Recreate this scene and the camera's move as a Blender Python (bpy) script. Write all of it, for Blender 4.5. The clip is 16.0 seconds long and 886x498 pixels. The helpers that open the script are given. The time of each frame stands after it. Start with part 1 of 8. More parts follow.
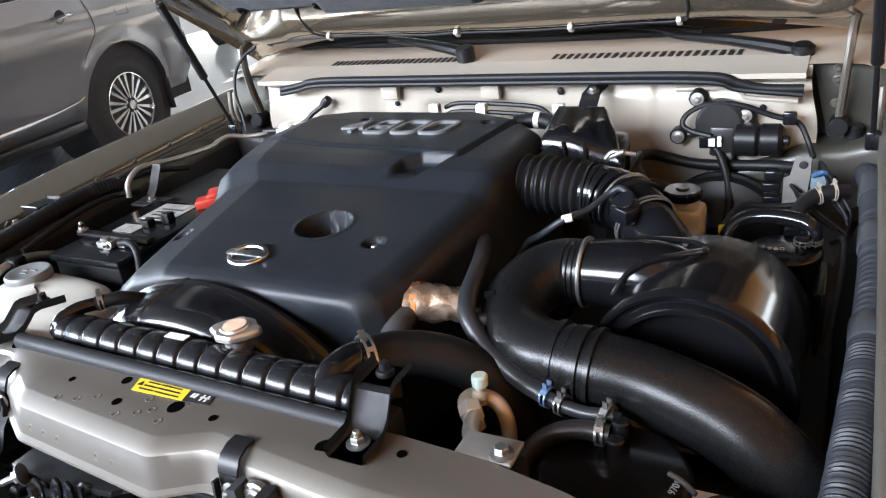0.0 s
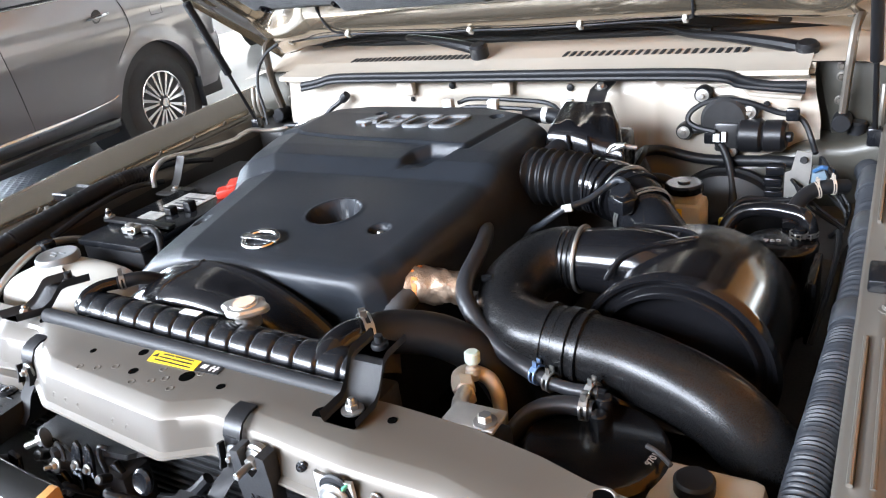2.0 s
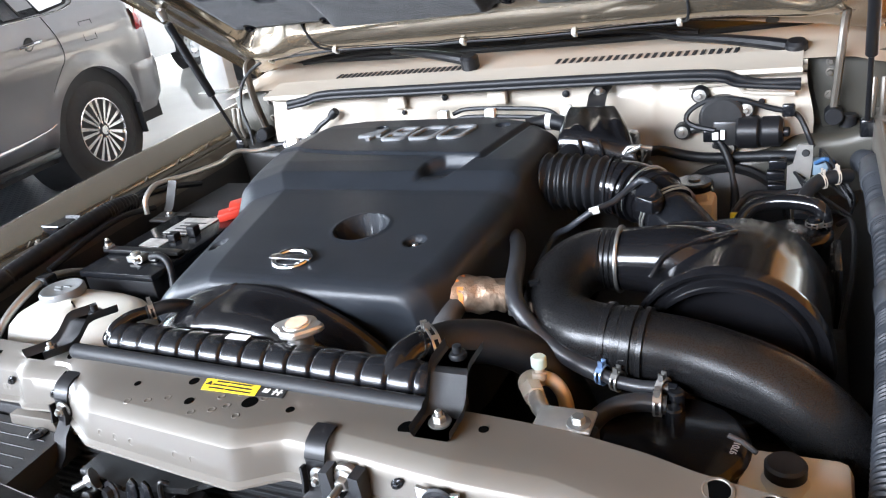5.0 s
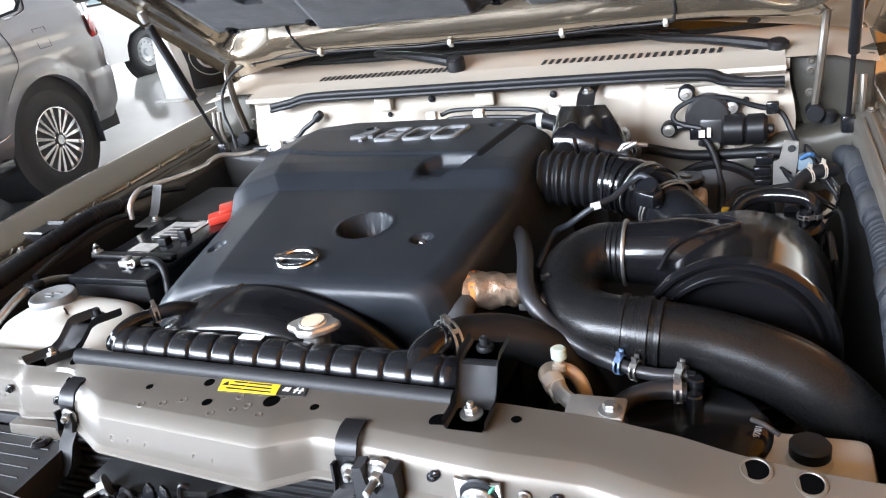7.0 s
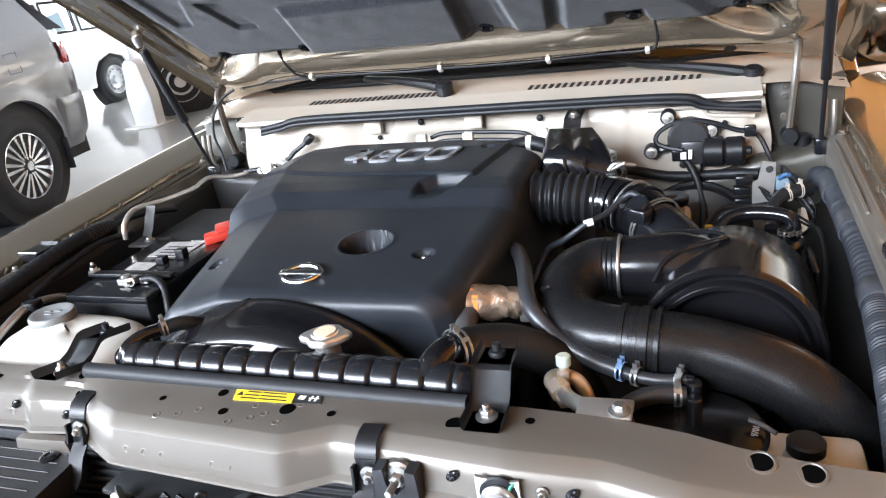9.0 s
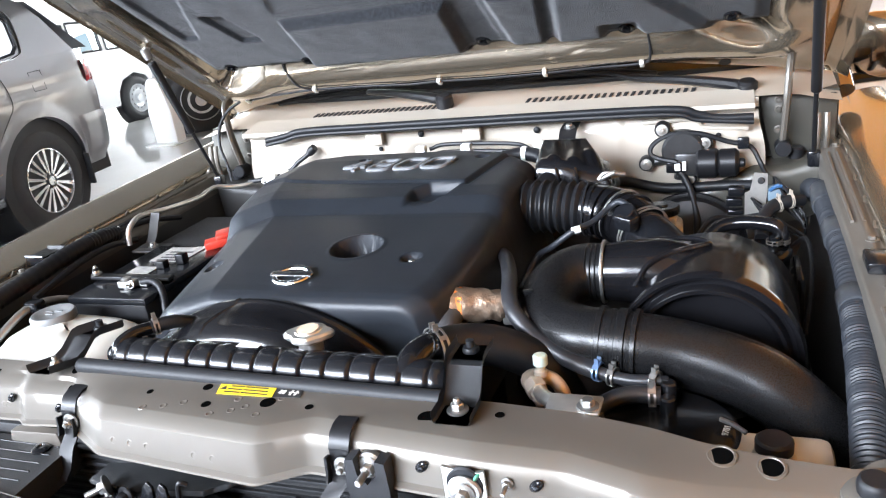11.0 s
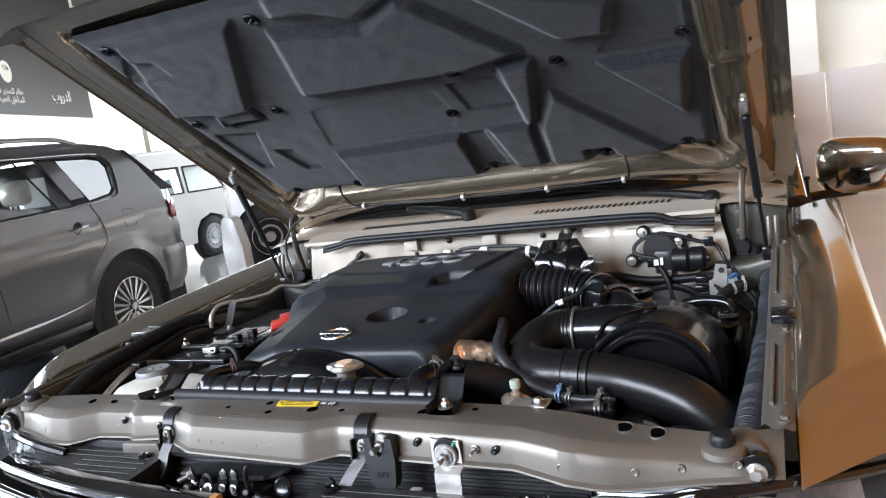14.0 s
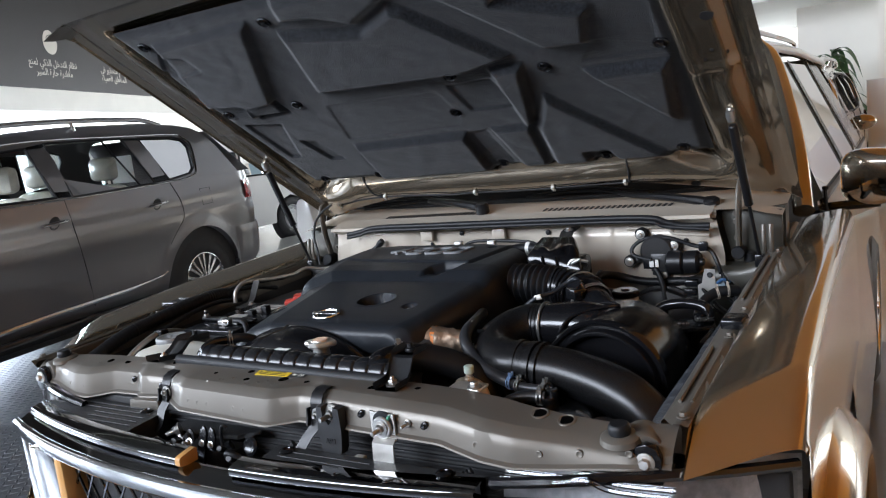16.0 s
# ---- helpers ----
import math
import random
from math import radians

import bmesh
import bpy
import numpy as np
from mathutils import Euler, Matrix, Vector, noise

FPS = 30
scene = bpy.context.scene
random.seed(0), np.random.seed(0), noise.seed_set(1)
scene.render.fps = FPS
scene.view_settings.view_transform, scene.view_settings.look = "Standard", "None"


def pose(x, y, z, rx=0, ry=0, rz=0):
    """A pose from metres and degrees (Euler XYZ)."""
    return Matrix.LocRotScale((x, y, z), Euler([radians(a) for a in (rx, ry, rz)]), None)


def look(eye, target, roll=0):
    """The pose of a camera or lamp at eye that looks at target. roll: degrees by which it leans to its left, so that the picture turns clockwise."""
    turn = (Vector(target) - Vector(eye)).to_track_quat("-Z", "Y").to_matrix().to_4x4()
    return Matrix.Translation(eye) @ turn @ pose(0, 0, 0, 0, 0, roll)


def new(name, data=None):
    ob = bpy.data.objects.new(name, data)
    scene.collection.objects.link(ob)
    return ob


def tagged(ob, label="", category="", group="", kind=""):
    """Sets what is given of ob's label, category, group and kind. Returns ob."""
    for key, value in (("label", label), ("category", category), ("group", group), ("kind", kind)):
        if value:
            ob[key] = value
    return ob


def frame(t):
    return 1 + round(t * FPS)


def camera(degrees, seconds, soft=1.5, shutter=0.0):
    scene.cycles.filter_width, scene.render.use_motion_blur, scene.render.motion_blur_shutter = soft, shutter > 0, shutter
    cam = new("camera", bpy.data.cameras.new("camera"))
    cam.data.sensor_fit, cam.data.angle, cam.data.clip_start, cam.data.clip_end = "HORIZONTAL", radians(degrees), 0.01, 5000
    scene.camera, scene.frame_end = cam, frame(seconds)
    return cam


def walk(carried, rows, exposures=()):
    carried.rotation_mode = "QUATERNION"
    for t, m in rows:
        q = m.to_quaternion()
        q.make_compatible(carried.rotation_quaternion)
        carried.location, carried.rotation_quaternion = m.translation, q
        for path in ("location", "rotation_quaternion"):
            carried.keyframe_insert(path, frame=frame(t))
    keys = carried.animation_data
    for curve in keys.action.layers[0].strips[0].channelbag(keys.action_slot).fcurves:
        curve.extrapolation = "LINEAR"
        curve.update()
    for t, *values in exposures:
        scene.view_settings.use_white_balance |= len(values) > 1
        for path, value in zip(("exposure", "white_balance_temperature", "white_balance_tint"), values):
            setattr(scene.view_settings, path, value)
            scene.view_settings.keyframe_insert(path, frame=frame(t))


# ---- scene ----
cam = camera(60.2, 16.0, soft=1.15)
METRES, EYE, TILT, LEAN, TURN = 1.2, 1.528, -24.5, 7.1, 26.93
START_X, START_Y = 0.710, -0.505
ROWS = [
    (0.0, 0.0, 0.0, 0.0, -0.0, 0.0, -0.0),
    (0.5, 0.0106, -0.004, -0.0026, 0.37, -0.24, 0.2),
    (1.0, 0.0181, -0.0143, -0.0056, 1.07, -0.4, 0.36),
    (1.5, 0.0272, -0.0249, -0.0093, 1.7, -0.16, 0.09),
    (2.0, 0.0339, -0.0406, -0.0186, 2.16, 0.08, -0.79),
    (2.5, 0.0211, -0.0508, -0.0218, 2.02, 0.42, -0.1),
    (3.0, -0.0041, -0.0479, -0.0214, 1.32, 0.51, 0.18),
    (3.5, -0.0285, -0.0473, -0.0202, -0.03, 0.93, 0.97),
    (4.0, -0.0527, -0.0463, -0.0208, -1.07, 0.99, 1.66),
    (6.5, -0.1376, -0.0325, -0.0286, -4.48, 1.44, 3.46),
    (7.0, -0.155, -0.0357, -0.0337, -5.57, 1.54, 3.7),
    (7.5, -0.1709, -0.0404, -0.0385, -6.53, 1.91, 4.03),
    (8.0, -0.184, -0.0496, -0.0409, -7.06, 2.54, 4.15),
    (8.5, -0.2003, -0.0554, -0.0454, -7.97, 3.14, 4.11),
    (11.0, -0.1647, -0.0854, -0.0754, -6.58, 5.12, 3.36),
    (11.5, -0.0994, -0.1332, -0.1016, -5.0, 7.54, 2.15),
    (12.0, -0.0378, -0.2059, -0.1464, -2.18, 10.33, 0.39),
    (12.5, -0.0326, -0.2701, -0.1778, -0.87, 11.92, 0.68),
    (13.0, -0.078, -0.3206, -0.1988, -0.97, 13.74, 2.3),
    (13.5, -0.1194, -0.3592, -0.2218, -1.64, 15.22, 2.48),
    (14.0, -0.1168, -0.382, -0.2372, -2.14, 15.77, 2.45),
    (14.5, -0.0596, -0.4058, -0.2427, -1.02, 15.19, 1.0),
    (15.0, 0.0076, -0.4371, -0.2468, 1.12, 15.18, -0.29),
    (15.5, 0.0463, -0.4558, -0.2532, 2.53, 15.1, -1.47),
    (16.0, 0.0652, -0.4731, -0.2582, 3.1, 14.99, -1.97),
]
walk(cam, [(t, pose(START_X, START_Y, EYE, TILT, LEAN, TURN) @ pose(METRES * x, METRES * y, METRES * z, 90 + pitch, roll, yaw)) for t, x, y, z, yaw, pitch, roll in ROWS],
     exposures=[(0.0, -0.03), (0.5, 0.40), (1.2, 0.50), (4.0, 0.45), (8.5, 0.36), (12.0, 0.57), (12.7, 0.49), (13.3, 0.05), (14.5, -0.66), (16.0, -1.05)])

FLOOR = -0.10          # showroom floor; the radiator support stands 1.14 above it
CEIL = 6.0

# ---- world and light ----
world = bpy.data.worlds.new("world")
scene.world = world
world.use_nodes = True
wn = world.node_tree.nodes
sky = wn.new("ShaderNodeTexSky")
sky.sky_type = 'NISHITA'
sky.sun_disc = False
sky.sun_elevation = radians(48)
sky.sun_rotation = radians(200)
wn["Background"].inputs["Strength"].default_value = 0.12
world.node_tree.links.new(sky.outputs[0], wn["Background"].inputs["Color"])

sun_data = bpy.data.lights.new("sun", 'SUN')
sun_data.energy, sun_data.angle, sun_data.color = 3.0, radians(0.5), (1.0, 0.95, 0.87)
sun = new("sun", sun_data)
sun.matrix_world = look((3, -20, 22), (0, 0, 0))


def window_light(x, y, z, w, h, towards, power, colour=(1.0, 0.98, 0.95)):
    """Daylight that enters by a window opening; the right-hand one is added."""
    d = bpy.data.lights.new("window_light", 'AREA')
    d.shape, d.size, d.size_y, d.energy, d.color = 'RECTANGLE', w, h, power, colour
    ob = new("window_light", d)
    ob.matrix_world = look((x, y, z), towards)
    return ob


window_light(-6.6, -6.9, 4.5, 12.0, 2.4, (-6.6, 0, 3.6), 5000, (0.79, 0.865, 1.0))
window_light(-15.9, 3.0, 2.3, 18.0, 2.6, (0, 3.0, 2.3), 6000, (0.72, 0.833, 1.0))
window_light(-7.0, 15.9, 2.6, 12.0, 2.2, (-7.0, 0, 2.6), 900, (0.86, 0.925, 1.0))
# No window known here; added to brighten the back right corner.
window_light(6.9, 10.0, 1.75, 3.8, 3.0, (0, 10.0, 1.75), 380, (0.90, 0.96, 1.0))


# ---- materials ----
def pbr(name, col, rough=0.5, metal=0.0, var=0.12, scale=18.0, bump=0.05, fine=260.0, coat=0.0, spec=0.5, rvar=0.10, dirt=0.0, trans=0.0, sheen=0.0):
    m = bpy.data.materials.new(name)
    m.use_nodes = True
    nt = m.node_tree
    n, l = nt.nodes, nt.links
    b = n["Principled BSDF"]
    b.inputs["Roughness"].default_value = rough
    b.inputs["Metallic"].default_value = metal
    b.inputs["Coat Weight"].default_value = coat
    b.inputs["Coat Roughness"].default_value = 0.04
    b.inputs["Specular IOR Level"].default_value = spec
    b.inputs["Sheen Weight"].default_value = sheen
    if trans:
        b.inputs["Transmission Weight"].default_value = trans
    tc = n.new("ShaderNodeTexCoord")
    big, small = n.new("ShaderNodeTexNoise"), n.new("ShaderNodeTexNoise")
    big.inputs["Scale"].default_value, big.inputs["Detail"].default_value = scale, 4.0
    small.inputs["Scale"].default_value, small.inputs["Detail"].default_value = fine, 3.0
    for t in (big, small):
        l.new(tc.outputs["Object"], t.inputs["Vector"])
    ramp = n.new("ShaderNodeMapRange")
    ramp.inputs["From Min"].default_value, ramp.inputs["From Max"].default_value = 0.3, 0.7
    ramp.inputs["To Min"].default_value, ramp.inputs["To Max"].default_value = 1.0 - var, 1.0 + var
    l.new(big.outputs["Fac"], ramp.inputs["Value"])
    mul = n.new("ShaderNodeMix")
    mul.data_type, mul.blend_type = 'RGBA', 'MULTIPLY'
    mul.inputs["Factor"].default_value = 1.0
    mul.inputs[6].default_value = (*col, 1)
    l.new(ramp.outputs[0], mul.inputs[7])
    last = mul.outputs[2]
    if dirt:
        dn = n.new("ShaderNodeTexNoise")
        dn.inputs["Scale"].default_value, dn.inputs["Detail"].default_value = scale * 2.7, 6.0
        l.new(tc.outputs["Object"], dn.inputs["Vector"])
        dr = n.new("ShaderNodeMapRange")
        dr.inputs["From Min"].default_value, dr.inputs["From Max"].default_value = 0.52, 0.75
        dr.inputs["To Max"].default_value = dirt
        l.new(dn.outputs["Fac"], dr.inputs["Value"])
        mx = n.new("ShaderNodeMix")
        mx.data_type = 'RGBA'
        mx.inputs[7].default_value = (0.20, 0.18, 0.15, 1)
        l.new(dr.outputs[0], mx.inputs["Factor"])
        l.new(last, mx.inputs[6])
        last = mx.outputs[2]
    l.new(last, b.inputs["Base Color"])
    rr = n.new("ShaderNodeMapRange")
    rr.inputs["From Min"].default_value, rr.inputs["From Max"].default_value = 0.3, 0.7
    rr.inputs["To Min"].default_value, rr.inputs["To Max"].default_value = max(0.02, rough - rvar * rough), min(1, rough + rvar * rough)
    l.new(small.outputs["Fac"], rr.inputs["Value"])
    l.new(rr.outputs[0], b.inputs["Roughness"])
    if bump:
        bp = n.new("ShaderNodeBump")
        bp.inputs["Strength"].default_value, bp.inputs["Distance"].default_value = bump, 0.002
        l.new(small.outputs["Fac"], bp.inputs["Height"])
        l.new(bp.outputs[0], b.inputs["Normal"])
    return m


def glass_mat(name, col=(0.9, 0.95, 0.93), rough=0.0):
    m = bpy.data.materials.new(name)
    m.use_nodes = True
    nt = m.node_tree
    n, l = nt.nodes, nt.links
    n.remove(n["Principled BSDF"])
    tr, gl, mx, fr = n.new("ShaderNodeBsdfTransparent"), n.new("ShaderNodeBsdfGlossy"), n.new("ShaderNodeMixShader"), n.new("ShaderNodeFresnel")
    tr.inputs["Color"].default_value = (*col, 1)
    gl.inputs["Roughness"].default_value = rough
    fr.inputs["IOR"].default_value = 1.5
    l.new(fr.outputs[0], mx.inputs[0])
    l.new(tr.outputs[0], mx.inputs[1])
    l.new(gl.outputs[0], mx.inputs[2])
    l.new(mx.outputs[0], n["Material Output"].inputs["Surface"])
    return m


M_PAINT = pbr("champagne_paint", (0.33, 0.272, 0.200), 0.16, 0.85, 0.03, 3, 0.0, 900, coat=1.0, rvar=0.0)
# Bay paint brightened for the firewall; strong light put into the colour.
M_FIREWALL_LIT = pbr("firewall_paint_lit", (0.42, 0.375, 0.312), 0.36, 0.10, 0.05, 6, 0.0, 700, coat=0.4, dirt=0.03)
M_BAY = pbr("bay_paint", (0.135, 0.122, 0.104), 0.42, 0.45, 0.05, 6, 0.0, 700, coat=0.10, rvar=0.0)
# Bay paint darkened; the rail's shade is in the colour.
M_RAIL_SHADE = pbr("rail_paint_shaded", (0.105, 0.093, 0.075), 0.34, 0.55, 0.06, 6, 0.0, 700, coat=0.2, rvar=0.0)
# Near-black paint: deep shade on the aprons put into the colour.
M_APRON_SHADE = pbr("apron_paint_shaded", (0.030, 0.029, 0.028), 0.45, 0.2, 0.12, 8, 0.03, 300)
# Body paint lightened for the cowl; the light there is in the colour.
M_COWL_LIT = pbr("cowl_paint_lit", (0.44, 0.375, 0.30), 0.40, 0.20, 0.05, 6, 0.0, 700, coat=0.3)
# Body paint with the pocket's shade put into the colour.
M_POCKET_SHADE = pbr("pocket_paint_shaded", (0.048, 0.045, 0.036), 0.42, 0.25, 0.08, 8, 0.0, 500, coat=0.1)
M_BOWL = pbr("frosted_reflector", (0.50, 0.50, 0.51), 0.34, 0.7, 0.25, 60, 0.3, 200)
M_BADGE = pbr("satin_chrome", (0.72, 0.72, 0.72), 0.24, 1.0, 0.03, 20, 0.0, 400)
# Flat black for the shaded inside of holes that are not cut.
M_HOLE = pbr("painted_hole", (0.002, 0.002, 0.002), 1.0, 0.0, 0.1, 20, 0.0, 300, spec=0.0)
M_GREY = pbr("grey_paint", (0.172, 0.168, 0.172), 0.28, 0.7, 0.03, 2, 0.0, 900, coat=1.0, rvar=0.0)
M_WHITE = pbr("white_paint", (0.78, 0.77, 0.74), 0.3, 0.0, 0.03, 2, 0.0, 900, coat=0.8)
M_COVER = pbr("cover_plastic", (0.0145, 0.0170, 0.021), 0.40, 0.0, 0.12, 14, 0.10, 1100, spec=0.28)
M_PLASTIC = pbr("black_plastic", (0.007, 0.0075, 0.009), 0.20, 0.0, 0.15, 22, 0.0, 500, spec=0.4, rvar=0.03)
M_GLOSS = pbr("gloss_black_plastic", (0.006, 0.006, 0.007), 0.15, 0.0, 0.15, 20, 0.0, 400, spec=0.45)
M_RUBBER = pbr("rubber", (0.009, 0.0095, 0.011), 0.46, 0.0, 0.15, 30, 0.03, 400, spec=0.28)
M_BRACKET = pbr("dipped_black_steel", (0.020, 0.021, 0.023), 0.40, 0.0, 0.15, 30, 0.03, 500, spec=0.5)
M_SEALFOAM = pbr("seal_foam", (0.016, 0.017, 0.019), 0.55, 0.0, 0.12, 30, 0.08, 400, spec=0.3)
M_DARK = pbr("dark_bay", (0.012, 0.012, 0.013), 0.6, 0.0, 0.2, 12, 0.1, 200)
M_BLACKPAINT = pbr("black_painted_steel", (0.008, 0.008, 0.009), 0.36, 0.0, 0.1, 20, 0.0, 500, spec=0.3, rvar=0.0)
M_ZINC = pbr("zinc_steel", (0.36, 0.355, 0.34), 0.36, 0.9, 0.12, 40, 0.05, 500)
M_ALU = pbr("bare_aluminium", (0.66, 0.64, 0.60), 0.35, 0.9, 0.10, 40, 0.06, 400)
M_CHROME = pbr("chrome", (0.80, 0.80, 0.80), 0.06, 1.0, 0.02, 6, 0.0, 400)
# Chrome with the dark surroundings it mirrors put into its colour.
M_DKCHROME = pbr("chrome_dark_reflection", (0.20, 0.20, 0.205), 0.05, 1.0, 0.02, 6, 0.0, 400, rvar=0.0)
M_LINER = pbr("felt_liner", (0.0105, 0.0116, 0.0141), 0.95, 0.0, 0.6, 170, 1.0, 380, spec=0.12, sheen=0.22)
M_WHITEPLASTIC = pbr("milky_plastic", (0.52, 0.51, 0.46), 0.42, 0.0, 0.05, 12, 0.02, 300)
M_YELLOW = pbr("yellow_label", (0.80, 0.58, 0.03), 0.45, 0.0, 0.04, 20, 0.0, 300)
M_LABELBLACK = pbr("label_black", (0.02, 0.02, 0.02), 0.45, 0.0, 0.04, 20, 0.0, 300)
M_LABELWHITE = pbr("label_white", (0.75, 0.75, 0.72), 0.5, 0.0, 0.04, 20, 0.0, 300)
M_RED = pbr("red_plastic", (0.42, 0.030, 0.016), 0.4, 0.0, 0.05, 20, 0.02, 300)
M_ORANGE = pbr("orange_plastic", (0.75, 0.25, 0.06), 0.45, 0.0, 0.06, 20, 0.02, 300)
M_GREENCAP = pbr("pale_green_cap", (0.55, 0.68, 0.62), 0.45, 0.0, 0.05, 20, 0.02, 300)
M_BRASS = pbr("pipe_alloy", (0.58, 0.52, 0.44), 0.40, 0.45, 0.1, 40, 0.05, 300)
M_FOIL = pbr("foil_sleeve", (0.36, 0.27, 0.20), 0.46, 0.85, 0.30, 60, 0.5, 260)
M_HOSEGREY = pbr("grey_conduit", (0.017, 0.0195, 0.024), 0.46, 0.0, 0.12, 30, 0.04, 300)
M_BLUE = pbr("blue_plastic", (0.03, 0.09, 0.20), 0.4, 0.0, 0.05, 20, 0.02, 300)
M_TYRE = pbr("tyre", (0.018, 0.018, 0.019), 0.65, 0.0, 0.1, 20, 0.2, 150)
M_RIM = pbr("machined_rim", (0.70, 0.70, 0.70), 0.22, 0.9, 0.05, 20, 0.02, 300)
M_RIMDARK = pbr("dark_rim_pocket", (0.03, 0.03, 0.032), 0.35, 0.3, 0.05, 20, 0.02, 300)
M_GLASS = glass_mat("clear_glass")
M_TINT = glass_mat("tinted_glass", (0.72, 0.78, 0.76))
M_LAMP = glass_mat("lamp_glass", (0.85, 0.86, 0.88), 0.02)
M_REDLAMP = pbr("red_lamp_lens", (0.45, 0.02, 0.02), 0.12, 0.0, 0.1, 60, 0.0, 300, coat=1.0)
# Orange mirrored by chrome, painted as a flat colour.
M_AMBER = pbr("amber_reflection", (0.50, 0.26, 0.08), 0.4, 0.0, 0.05, 30, 0.02, 300)
M_WALL = pbr("wall_plaster", (0.74, 0.71, 0.65), 0.8, 0.0, 0.04, 1.5, 0.05, 60)
M_CEIL = pbr("ceiling_plaster", (0.75, 0.75, 0.73), 0.85, 0.0, 0.03, 1.5, 0.03, 60)
M_ORANGEWALL = pbr("orange_wall", (0.90, 0.40, 0.055), 0.6, 0.0, 0.05, 1.5, 0.05, 60)
M_SIGN = pbr("sign_board", (0.026, 0.022, 0.021), 0.5, 0.0, 0.05, 2, 0.0, 60)
M_SIGNTEXT = pbr("sign_print", (0.62, 0.57, 0.50), 0.6, 0.0, 0.03, 5, 0.0, 60)
M_PANEL = pbr("partition_panel", (0.66, 0.67, 0.68), 0.5, 0.0, 0.03, 1.2, 0.0, 60)
M_LEAF = pbr("leaf", (0.035, 0.075, 0.025), 0.45, 0.0, 0.3, 20, 0.1, 120)
M_SOIL = pbr("pot_soil", (0.05, 0.035, 0.025), 0.9, 0.0, 0.3, 40, 0.5, 120)
M_SEAT = pbr("plastic_wrapped_seat", (0.62, 0.58, 0.50), 0.35, 0.0, 0.2, 9, 0.3, 30, coat=0.6)
M_INTERIOR = pbr("dark_interior", (0.05, 0.045, 0.04), 0.7, 0.0, 0.2, 9, 0.1, 60)


def tile_mat():
    m = pbr("polished_tile", (0.62, 0.61, 0.58), 0.10, 0.0, 0.05, 1.3, 0.0, 60, coat=0.3)
    return m


M_TILE = tile_mat()
M_TREAD = pbr("tread_plate", (0.27, 0.29, 0.32), 0.36, 0.85, 0.12, 3, 0.03, 90)


# ---- mesh helpers ----
def B():
    return bmesh.new()


def thing(name, label, category, at=(0, 0, 0), group="", kind=""):
    ob = new(name)
    ob.empty_display_size = 0.05
    ob.location = at
    tagged(ob, label, category, group, kind)
    return ob


def part(name, bm, material, parent=None, label="", sharp=38):
    me = bpy.data.meshes.new(name)
    bmesh.ops.recalc_face_normals(bm, faces=bm.faces)
    bm.to_mesh(me)
    bm.free()
    for p in me.polygons:
        p.use_smooth = True
    me.set_sharp_from_angle(angle=radians(sharp))
    for mt in (material if isinstance(material, (list, tuple)) else [material]):
        me.materials.append(mt)
    ob = new(name, me)
    if parent is not None:
        ob.parent = parent
        if parent.type == 'EMPTY':
            ob.matrix_parent_inverse = parent.matrix_basis.inverted() if parent.rotation_euler[2] or parent.rotation_euler[0] else Matrix.Translation(-parent.location)
    if label:
        ob["label"] = label
    return ob


def solid(name, bm, material, label, category, group="", kind="", sharp=38):
    """A thing that is one mesh."""
    ob = part(name, bm, material, None, "", sharp)
    return tagged(ob, label, category, group, kind)


def box(bm, x0, x1, y0, y1, z0, z1, bevel=0.0, m=None, seg=2):
    t = bmesh.ops.create_cube(bm, size=1.0)
    vs = t["verts"]
    for v in vs:
        v.co = Vector((x0 + (v.co.x + 0.5) * (x1 - x0), y0 + (v.co.y + 0.5) * (y1 - y0), z0 + (v.co.z + 0.5) * (z1 - z0)))
    if bevel:
        es = list({e for v in vs for e in v.link_edges})
        r = bmesh.ops.bevel(bm, geom=es, offset=bevel, segments=seg, affect='EDGES', profile=0.5)
        vs = list({v for f in r["faces"] for v in f.verts} | {v for v in vs if v.is_valid})
    if m is not None:
        bmesh.ops.transform(bm, matrix=m, verts=vs)
    return bm


def spline(pts, res=6):
    """Points on a smooth curve through pts."""
    P = [Vector(p) for p in pts]
    if len(P) < 3:
        return [P[0].lerp(P[-1], i / res) for i in range(res + 1)]
    P = [2 * P[0] - P[1]] + P + [2 * P[-1] - P[-2]]
    out = []
    for i in range(1, len(P) - 2):
        a, b, c, d = P[i - 1:i + 3]
        for k in range(res):
            t = k / res
            out.append(0.5 * (2 * b + (c - a) * t + (2 * a - 5 * b + 4 * c - d) * t * t + (3 * b - a - 3 * c + d) * t ** 3))
    out.append(P[-2].copy())
    return out


